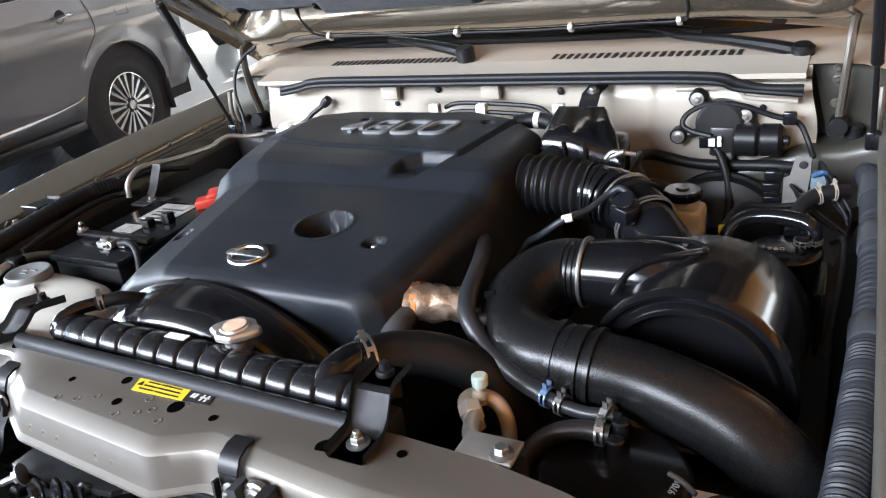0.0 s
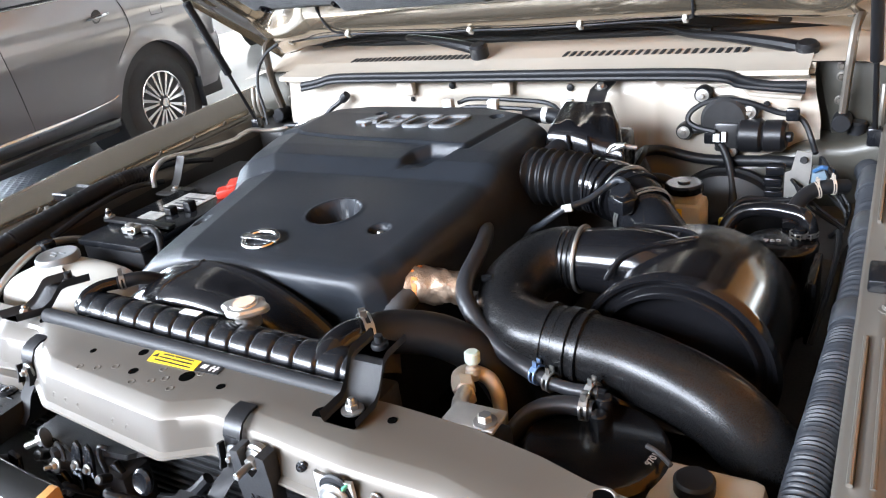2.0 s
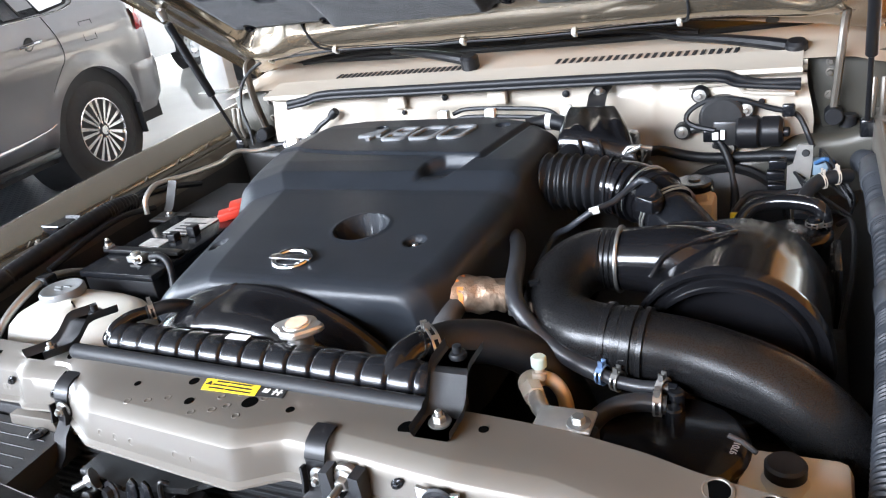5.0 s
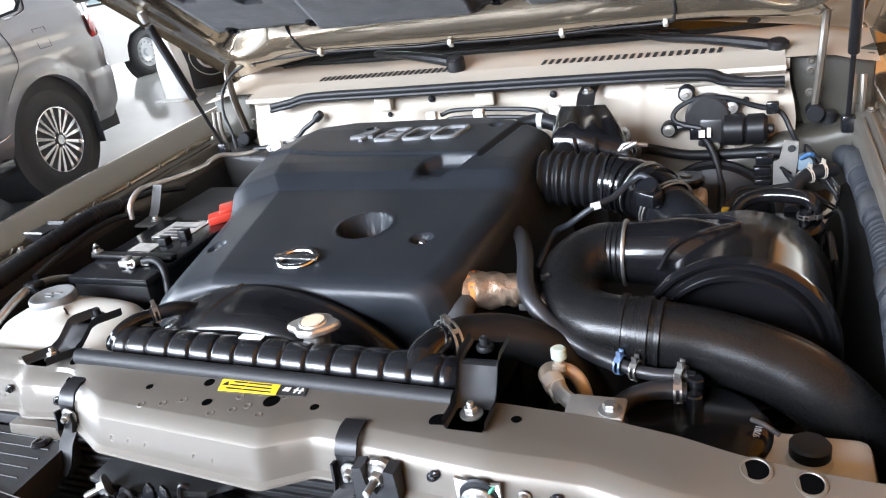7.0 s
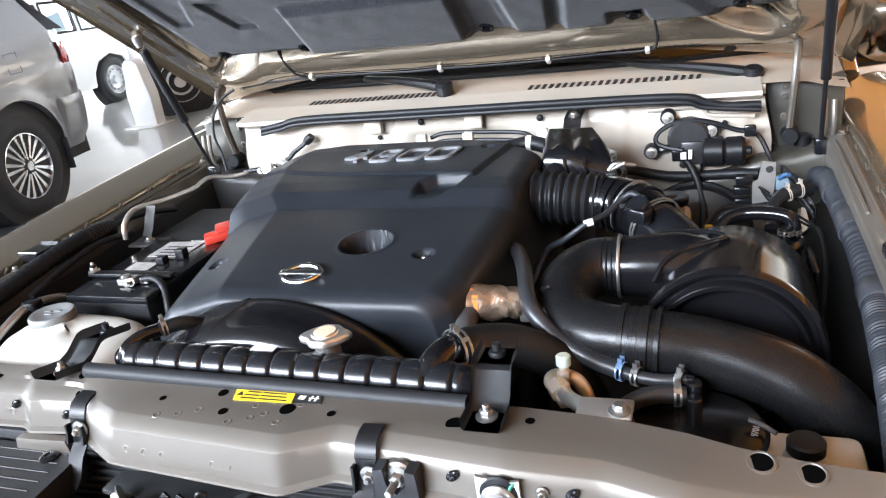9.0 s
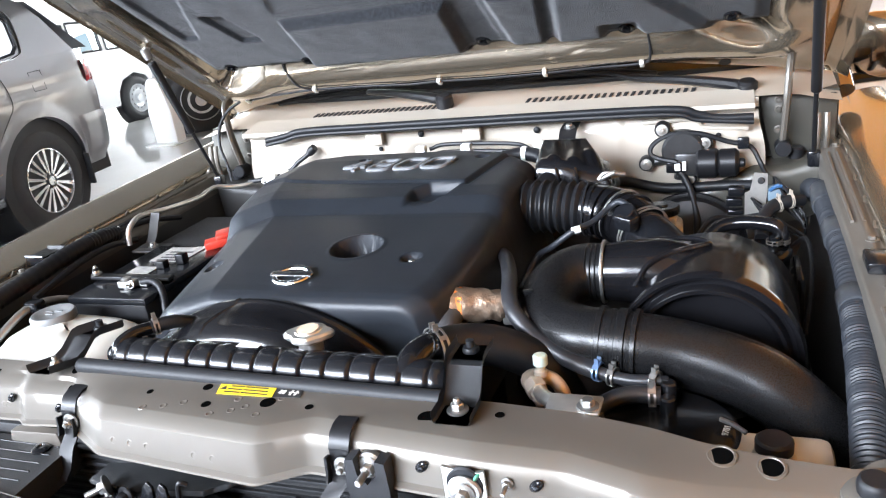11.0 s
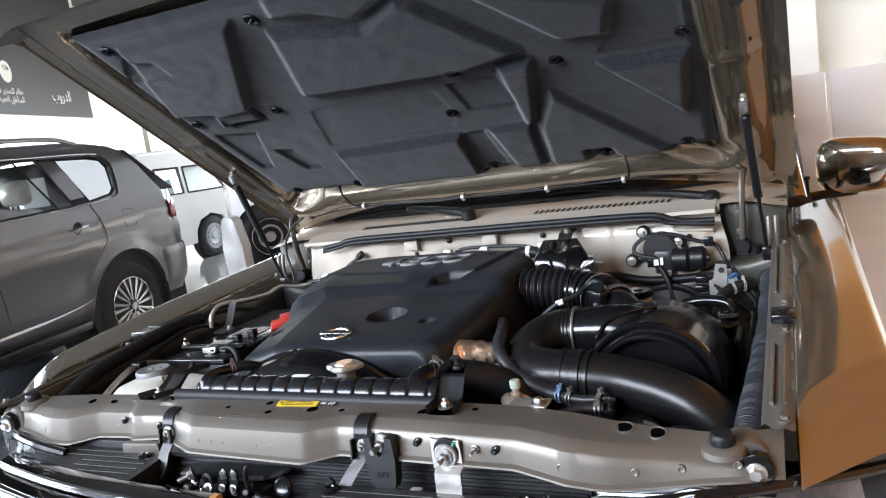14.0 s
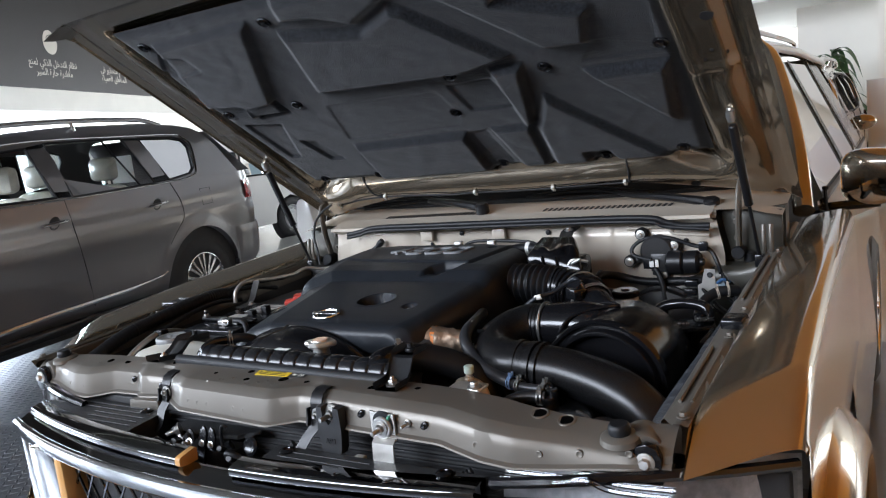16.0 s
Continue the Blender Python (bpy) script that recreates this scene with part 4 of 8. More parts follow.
def wiper(px, pz, tipx, tipz, bx):
    bm = B()
    tube(bm, [(px, 1.090, pz), (px - .05, 1.098, pz + .010), (px - .14, 1.125, pz + .020), (px - .24, 1.165, pz + .024), (tipx + .1, 1.195, tipz - .008), (tipx, 1.205, tipz)], (.019, .006), 10, 6, flat=.7)
    w = part("wiper", bm, M_BLACKPAINT, suv, "black windscreen wiper arm and blade")
    bm = B()
    disc_cyl(bm, (px, 1.090, pz - .02), (px, 1.082, pz + .016), .022, .006, 20)
    part("wiper_pivot", bm, M_BLACKPAINT, w)
    bm = B()
    tube(bm, [(bx, 1.195, tipz - .012), (tipx, 1.205, tipz - .002), (2 * tipx - bx, 1.19, tipz - .016)], .007, 8, 8)
    tube(bm, [(bx, 1.20, tipz - .004), (tipx, 1.208, tipz + .012), (2 * tipx - bx, 1.195, tipz - .008)], .003, 6, 8)
    part("wiper_blade", bm, M_RUBBER, w)
    return w


wiper(-.085, 1.206, -.40, 1.225, -.63)
wiper(.618, 1.188, .22, 1.228, .02)


# ---- things in the engine bay ----
def engine():
    e = thing("engine", "dark cast engine block deep in the bay", "engine", (-.05, .55, .45))
    b = B()
    box(b, -.27, .15, .30, .86, .45, .985, .03)
    part("engine_block", b, M_DARK, e)
    b = B()
    box(b, .13, .235, .36, .80, .70, .93, .02)
    for k in range(6):
        disc_cyl(b, (.16, .40 + .065 * k, .93), (.16, .40 + .065 * k, .965), .012)
    part("intake_manifold", b, M_DARK, e)
    random.seed(5)
    for k in range(16):
        b = B()
        x, y = random.uniform(.17, .27), random.uniform(.30, .60)
        z = random.uniform(.86, .96)
        if k % 3 == 0:
            box(b, x - .014, x + .014, y - .012, y + .012, z - .015, z + .015, .003)
        elif k % 3 == 1:
            disc_cyl(b, (x, y, z - .02), (x + .005, y - .01, z + .015), .010)
        else:
            tube(b, [(x, y, z), (x + random.uniform(-.04, .04), y + .04, z + .02), (x + .03, y + .09, z - .03)], .004, 8, 5)
        part("fitting", b, random.choice([M_PLASTIC, M_DARK, M_RUBBER]), e)
    # added black boxes that stand in for the deep shade below
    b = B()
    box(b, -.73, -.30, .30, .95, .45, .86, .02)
    part("depth_filler_left", b, M_DARK, e)
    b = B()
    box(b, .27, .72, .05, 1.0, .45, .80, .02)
    part("depth_filler_right", b, M_DARK, e)
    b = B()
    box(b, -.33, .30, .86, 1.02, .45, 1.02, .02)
    part("depth_filler_rear", b, M_DARK, e)
    return e


engine()

COVER_L = [(.21, -.325), (.25, -.335), (.39, -.360), (.53, -.392), (.58, -.405), (.70, -.405), (.76, -.400), (.82, -.355), (.87, -.27)]
COVER_R = [(.205, .160), (.225, .180), (.27, .194), (.342, .200), (.46, .208), (.61, .210), (.70, .216), (.765, .214), (.81, .175), (.87, .07)]
COVER_Z = [(.205, 1.063), (.213, 1.070), (.225, 1.0745), (.24, 1.077), (.28, 1.081), (.38, 1.089), (.50, 1.097), (.52, 1.099), (.565, 1.119), (.61, 1.125), (.70, 1.128), (.80, 1.130), (.87, 1.124)]


def cover_z(x, y):
    """Height of the engine cover's top."""
    z = table(COVER_Z, y)
    # left facet falls away outside a crease
    cr = table([(.2, -.198), (.272, -.212), (.35, -.228), (.434, -.244), (.52, -.262), (.56, -.292), (.70, -.33), (.87, -.33)], y)
    z -= .29 * max(0.0, cr - x) * (1 + .5 * smooth(.07, .13, cr - x))
    # right shoulder
    s2 = min(1.0, max(0.0, (x - table(COVER_R, y) + .040) / .040))
    z -= .030 * (1 - math.sqrt(1 - .97 * s2 * s2))
    # raised rear plate, ended by a slanting edge
    sy = table([(-.42, .72), (-.345, .690), (-.30, .665), (-.20, .648), (.0, .636), (.11, .625)], x)
    ex = .108 + (y - .623) * .17
    z += .005 * smooth(sy - .003, sy + .003, y) * smooth(ex + .003, ex - .003, x)
    z -= .004 * math.exp(-((x - ex - .006) / .005) ** 2) * smooth(.61, .63, y)
    # scoop
    q = [(.005, .535), (.012, .600), (.035, .628), (.100, .626), (.085, .575), (.062, .548), (.03, .537)]
    z -= .022 * smooth(-.004, .010, inside(q, x, y)) * smooth(.53, .60, y)
    # large round opening
    d = math.hypot((x + .013), (y - .380))
    z -= .040 * smooth(.0455, .040, d) + .010 * smooth(.04, .0, d)
    z -= .0015 * math.exp(-((d - .048) / .003) ** 2) * -1
    # screw wells
    for cx, cy, r in ((-.279, .331, .0175), (.103, .341, .0175), (-.185, .800, .012), (.095, .790, .014)):
        d = math.hypot(x - cx, y - cy)
        z -= .012 * smooth(r, r - .004, d)
    return z


def engine_cover():
    ec = thing("engine_cover", "matt black plastic engine cover with 4800 lettering", "engine cover", (-.09, .54, .95))
    bm = B()
    ny, nx = 190, 190
    rows = []
    for j in range(ny + 1):
        y = .205 + .667 * j / ny
        xl, xr = table(COVER_L, y), table(COVER_R, y)
        row = []
        skirt = [(-.030, -.20), (-.026, -.15), (-.018, -.09), (-.010, -.045), (-.004, -.018)]
        zl, zr = cover_z(xl, y), cover_z(xr, y)
        for dx, dz in skirt:
            row.append((xl + dx, y, zl + dz))
        for i in range(nx + 1):
            x = xl + (xr - xl) * i / nx
            row.append((x, y, cover_z(x, y)))
        for dx, dz in reversed(skirt):
            row.append((xr - dx, y, zr + dz))
        rows.append(row)
    first = [[(x, y0 - f, z - g * (1 if z > 1.0 else .2)) for x, y0, z in rows[0]] for f, g in ((-.012, .12), (-.010, .075), (.000, .035), (.0035, .010))]
    last = [[(x, y0 + f, z - g * (1 if z > 1.0 else .2)) for x, y0, z in rows[-1]] for f, g in ((.006, .012), (.012, .05), (.014, .12))]
    rows = first + rows + last
    V = [[bm.verts.new(p) for p in r] for r in rows]
    for a, c in zip(V, V[1:]):
        for k in range(len(a) - 1):
            bm.faces.new((a[k], a[k + 1], c[k + 1], c[k]))
    part("cover_shell", bm, M_COVER, ec, "", 70)
    for cx, cy in ((-.279, .331), (.103, .341), (-.185, .800), (.095, .790)):
        b = B()
        bolt(b, (cx, cy, cover_z(cx, cy)), (0, 0, 1), .0055)
        part("cover_bolt", b, M_ZINC, ec, "zinc plated cover bolt")
    b = B()
    disc_cyl(b, (-.005, .372, cover_z(-.013, .38)), (-.005, .372, cover_z(-.013, .38) + .018), .008)
    box(b, -.016, .006, .40, .415, cover_z(-.013, .38), cover_z(-.013, .38) + .012, .002)
    part("filler_stub", b, M_RUBBER, ec)
    # raised displacement number, built digit by digit
    def digit(paths, x0):
        b = B()
        for pts, closed in paths:
            n = len(pts)
            L = []
            for k in range(n):
                p = Vector(pts[k])
                a = Vector(pts[k - 1]) if closed or k else None
                c = Vector(pts[(k + 1) % n]) if closed or k < n - 1 else None
                d0 = (p - a).normalized() if a is not None else (c - p).normalized()
                d1 = (c - p).normalized() if c is not None else d0
                t = (d0 + d1).normalized()
                nn = Vector((-t.y, t.x)) / max(.5, t.dot(d0))
                q = []
                for o, h in ((-.0056, -.002), (-.0052, .0045), (-.0034, .0056), (.0034, .0056), (.0052, .0045), (.0056, -.002)):
                    e = p + nn * o
                    wx = -.078 + (.81 * x0 + .84 * e.x + .22 * e.y) * math.cos(.03) - e.y * math.sin(.03)
                    wy = .744 + (.81 * x0 + .84 * e.x + .22 * e.y) * math.sin(.03) + e.y * math.cos(.03)
                    q.append(b.verts.new((wx, wy, cover_z(wx, wy) + h)))
                L.append(q)
            pairs = list(zip(L, L[1:])) + ([(L[-1], L[0])] if closed else [])
            for a, c in pairs:
                for k in range(5):
                    b.faces.new((a[k], a[k + 1], c[k + 1], c[k]))
            if not closed:
                b.faces.new(L[0])
                b.faces.new(L[-1])
        part("number_digit", b, M_EMBOSS, ec, "raised grey digit")

    def ring(x0, x1, y0, y1, r):
        out = []
        for cx, cy, a0 in ((x1 - r, y1 - r, 0), (x0 + r, y1 - r, 90), (x0 + r, y0 + r, 180), (x1 - r, y0 + r, 270)):
            out += [(cx + r * math.cos(radians(a0 + 22.5 * k)), cy + r * math.sin(radians(a0 + 22.5 * k))) for k in range(5)]
        return out
    W, H = .027, .034
    digit([([(.010, -H), (.010, H)], False), ([(.010, H), (-W - .003, -.008)], False), ([(-W - .006, -.009), (W + .002, -.009)], False)], -.118)
    digit([(ring(-W, W, -H, .001, .011), True), (ring(-W + .003, W - .003, .001, H, .011), True)], -.040)
    digit([(ring(-W - .003, W + .003, -H, H, .016), True)], .036)
    digit([(ring(-W - .003, W + .003, -H, H, .016), True)], .112)
    # badge: ring with a bar across, blank
    p = Vector((-.076, .266, cover_z(-.076, .266)))
    b = B()
    tl = Matrix.Translation(p + Vector((0, 0, .004))) @ Matrix.Rotation(radians(9), 4, 'X')
    rings = []
    for k in range(40):
        a = 2 * math.pi * k / 40
        c = Vector((math.cos(a) * .030, math.sin(a) * .024, 0))
        o = Vector((math.cos(a), math.sin(a), 0))
        rings.append([b.verts.new(tl @ (c + o * (.0045 * math.cos(t)) + Vector((0, 0, .003 * math.sin(t))))) for t in [2 * math.pi * q / 8 for q in range(8)]])
    for k in range(40):
        r0, r1 = rings[k], rings[(k + 1) % 40]
        for q in range(8):
            b.faces.new((r0[q], r0[(q + 1) % 8], r1[(q + 1) % 8], r1[q]))
    part("badge_ring", b, M_BADGE, ec, "chrome ring badge")
    b = B()
    box(b, -.038, .038, -.0065, .0065, -.001, .004, .0015, tl)
    part("badge_bar", b, M_BADGE, ec, "chrome bar of the badge")
    return ec


M_EMBOSS = pbr("worn_grey_lettering", (0.15, 0.155, 0.16), 0.42, 0.0, 0.1, 30, 0.02, 300)
engine_cover()


def radiator():
    r = thing("radiator", "black radiator with ribbed top tank and silver cap", "radiator", (0, .08, .45))
    b = B()
    box(b, -.31, .28, .045, .095, .46, 1.005, .004)
    part("radiator_core", b, M_DARK, r)
    # top tank
    b = B()
    x0, x1 = -.285, .275
    def yz(x):
        t = (x - x0) / (x1 - x0)
        return .072 - .012 * t, 1.036 - .004 * t
    rows = []
    n = 260
    for i in range(n + 1):
        x = x0 + (x1 - x0) * i / n
        cy, cz = yz(x)
        e = smooth(0, .06, min(i, n - i) / n)
        ph = ((x - x0 - .012) / .0365) % 1
        seg = .0016 * math.sin(math.pi * ph) - .0030 * (1 - smooth(0, .09, ph) * smooth(1, .91, ph))
        rows.append([b.verts.new((x, cy + (.0275 + seg) * math.cos(a) * (.5 + .5 * e), cz + (.0255 + seg) * math.sin(a) * (.5 + .5 * e))) for a in [radians(q) for q in range(-40, 230, 10)]])
    for a, c in zip(rows, rows[1:]):
        for k in range(len(a) - 1):
            b.faces.new((a[k], a[k + 1], c[k + 1], c[k]))
    tank = part("top_tank", b, M_TANK, r, "glossy black plastic tank moulded in humped segments", 60)
    b = B()
    tube(b, [(x, yz(x)[0] - .046, yz(x)[1] + .003) for x in [x0 - .02 + .1 * k for k in range(6)] + [x1 - .01]], .0115, 14, 5)
    part("tank_seal", b, M_SEALFOAM, r, "soft black foam seal along the tank")
    for x in (x0 + .050, x0 + .235, x1 - .060):
        cy, cz = yz(x)
        b = B()
        box(b, x - .010, x + .010, cy - .034, cy - .024, cz - .006, cz + .004, .002)
        part("crimp_tab", b, M_TANK, tank)
    # crimped bar in front of the tank
    b = B()
    tube(b, [(-.30, .030, 1.030), (-.10, .028, 1.030), (.10, .024, 1.029), (.268, .020, 1.028)], .014, 12, 8)
    part("crimp_bar", b, M_GLOSS, r, "black tube along the tank")
    # filler neck and cap
    b = B()
    lathe(b, [(.017, 0), (.017, .020), (.021, .022), (.021, .026)], (.049, .092, 1.046), (0, 0, 1), 24)
    part("filler_neck", b, M_ZINC, r)
    b = B()
    prof = [(.0, -.004), (.020, -.004), (.021, .0), (.029, .0), (.031, .002), (.031, .007), (.028, .010), (.019, .0105), (.018, .0125), (0, .0125)]
    lathe(b, prof, (.049, .092, 1.068), (0, 0, 1), 48)
    for v in b.verts:
        a = math.atan2(v.co.y - .092, v.co.x - .049)
        rr = math.hypot(v.co.x - .049, v.co.y - .092)
        if rr > .024:
            k = .88 + .30 * max(0, math.cos(2 * (a - .15))) ** 4 - .03 * math.cos(8 * a)
            v.co.x, v.co.y = .049 + (v.co.x - .049) * k, .092 + (v.co.y - .092) * k
    cap = part("radiator_cap", b, M_ALU, r, "two-eared silver radiator cap")
    b = B()
    lathe(b, [(.015, 0), (.015, .0006), (0, .0006)], (.049, .092, 1.0808), (0, 0, 1), 24)
    part("cap_sticker", b, M_CAPTAG, cap, "faded orange warning sticker")
    # small labels
    b = B()
    box(b, -.055, -.02, .066, .078, 1.0615, 1.0622)
    part("tank_label", b, M_LABELWHITE, r)
    b = B()
    for k, (dx, dy) in enumerate(((.11, 0), (.12, .004), (.135, -.003), (.15, .003), (.165, -.002))):
        box(b, dx - .006, dx + .006, .062 + dy, .064 + dy, 1.0605, 1.0612)
    part("moulded_marks", b, M_PLASTIC, r)
    # neck at the left with small hose
    b = B()
    tube(b, [(-.262, .058, 1.040), (-.262, .066, 1.055), (-.252, .090, 1.062), (-.238, .115, 1.060)], .010, 12, 5)
    part("left_neck", b, M_GLOSS, r)
    b = B()
    tube(b, [(-.240, .112, 1.060), (-.215, .140, 1.058), (-.20, .18, 1.03), (-.20, .22, .98)], .011, 12, 5)
    part("breather_hose", b, M_RUBBER, r)
    b = B()
    clamp_band(b, (-.236, .118, 1.060), (.6, .7, 0), .0118, .008)
    part("hose_clamp", b, M_ZINC, r)
    # right neck and fat upper hose
    b = B()
    tube(b, [(.205, .055, 1.035), (.205, .075, 1.048), (.212, .105, 1.050), (.222, .125, 1.045)], .021, 16, 5)
    part("outlet_neck", b, M_GLOSS, r)
    b = B()
    tube(b, [(.218, .115, 1.040), (.240, .155, 1.032), (.285, .192, 1.012), (.335, .210, .978), (.365, .212, .935), (.385, .208, .88), (.385, .20, .80)], .029, 20, 6)
    part("upper_hose", b, M_RUBBER, r, "thick dark rubber coolant hose")
    b = B()
    clamp_band(b, (.222, .120, 1.044), (.6, .75, -.1), .0285, .012)
    part("hose_clamp", b, M_ZINC, r)
    # fan shroud: arched ring behind the tank
    b = B()
    cx, cz, R = -.100, .72, .350
    secs = [(.098, R - .07), (.100, R - .045), (.105, R - .026), (.113, R - .013), (.126, R - .004), (.150, R), (.180, R + .001), (.186, R + .006), (.192, R + .006), (.194, R - .004), (.194, R - .04)]
    prev = None
    for q in range(0, 181, 4):
        a = radians(q)
        ring = [b.verts.new((cx + rr * math.cos(a) * .90, y, cz + rr * math.sin(a))) for y, rr in secs]
        if prev:
            for j in range(len(secs) - 1):
                b.faces.new((prev[j], prev[j + 1], ring[j + 1], ring[j]))
        prev = ring
    sh = part("fan_shroud", b, M_GLOSS, r, "arched glossy black fan shroud")
    b = B()
    prev = None
    for y, rr in secs[1:-1]:
        a = radians(95) + 1.2 * (.194 - y)
        ring = [b.verts.new((cx + (rr + e) * math.cos(a) * .90 + dx, y, cz + (rr + e) * math.sin(a))) for dx, e in ((-.0030, -.001), (-.0014, .0016), (.0014, .0016), (.0030, -.001))]
        if prev:
            for j in range(3):
                b.faces.new((prev[j], prev[j + 1], ring[j + 1], ring[j]))
        prev = ring
    part("shroud_rib", b, M_GLOSS, sh)
    return r


M_TANK = pbr("tank_plastic", (0.0075, 0.008, 0.0095), 0.24, 0.0, 0.15, 30, 0.03, 500, spec=0.42)
M_CAPTAG = pbr("faded_sticker", (0.72, 0.50, 0.36), 0.5, 0.0, 0.15, 90, 0.0, 300)
radiator()


def mount_bracket(s, x, yb, group):
    """Stepped black bracket from the support up to the radiator tank."""
    br = thing("mounting_bracket", "gloss black stepped steel radiator bracket bolted to the support", "bracket", (x, yb, 1.037), group)
    w = .0225 if s > 0 else .021
    b = B()
    sk = 0.0 if s > 0 else .72
    prof = [(yb - (.026 if s > 0 else .020), 1.040), (yb + .012, 1.040), (yb + .022, 1.048)]
    prof += [(yb + .040, 1.078), (yb + .048, 1.081), (yb + .085, 1.081)] if s > 0 else [(yb + .038, 1.070), (yb + .045, 1.073), (yb + .072, 1.073)]
    P = []
    for a, z in prof:
        P.append((x + sk * (a - yb), a, z))
    V = []
    for (px, py, pz) in P:
        V.append([b.verts.new((px + dx, py, pz + dz)) for dx, dz in ((-w - .001, .013), (-w, .003), (-w + .003, 0), (w - .003, 0), (w, .003), (w + .001, .013))])
    for a, c in zip(V, V[1:]):
        for k in range(5):
            b.faces.new((a[k], a[k + 1], c[k + 1], c[k]))
    bmesh.ops.solidify(b, geom=b.faces[:], thickness=.0025)
    part("bracket_plate", b, M_BRACKET, br)
    b = B()
    bolt(b, (x, yb, 1.042), (0, 0, 1), .008, .016)
    part("bracket_bolt", b, M_ZINC, br, "zinc bolt with stud")
    b = B()
    xt, yt, zt = (x, yb + .066, 1.083) if s > 0 else (x + sk * .058, yb + .058, 1.075)
    lathe(b, [(.010, 0), (.0105, .003), (.009, .006), (.0055, .007), (.005, .015), (0, .016)], (xt, yt, zt), (0, 0, 1), 18)
    part("rubber_bush", b, M_RUBBER, br)
    return br


mount_bracket(1, .297, -.016, "radiator brackets")
mount_bracket(-1, -.338, .014, "radiator brackets")


def warning_label():
    b = B()
    A = [(-.046, .009), (.040, .011), (.045, -.012), (-.039, -.013)]
    lab = thing("warning_label", "yellow and black caution label stuck on the radiator support", "label", (0, 0, 1.034))
    prism(b, A, 0, .0006, "xy")
    for v in b.verts:
        v.co.z += support_top(v.co.x, v.co.y) + .0006
    part("yellow_field", b, M_YELLOW, lab)
    b = B()
    prism(b, [(.0415, .011), (.080, .009), (.084, -.009), (.0465, -.012)], 0, .0006, "xy")
    for v in b.verts:
        v.co.z += support_top(v.co.x, v.co.y) + .0006
    part("black_field", b, M_LABELBLACK, lab)
    b = B()
    for k in range(3):
        for x0, x1 in ((-.026 - .002 * k, -.006), (-.004, .030 + .003 * k)):
            y = .005 - .0065 * k
            z = support_top(0, y) + .0014
            box(b, x0, x1, y - .0012, y + .0012, z, z + .0003)
    part("print_lines", b, M_LABELBLACK, lab)
    b = B()
    prism(b, [(-.040, -.003), (-.030, -.003), (-.035, .006)], support_top(-.03, 0) + .0013, support_top(-.03, 0) + .0016, "xy")
    part("warning_triangle", b, M_LABELBLACK, lab)
    b = B()
    for x0, x1, y0, y1 in ((.050, .054, -.004, .004), (.055, .059, -.004, .004), (.064, .078, -.001, .001), (.066, .069, -.006, .005), (.073, .076, -.006, .005)):
        z = support_top(.06, 0) + .0014
        box(b, x0, x1, y0, y1, z, z + .0003)
    part("white_pictograms", b, M_LABELWHITE, lab)


warning_label()


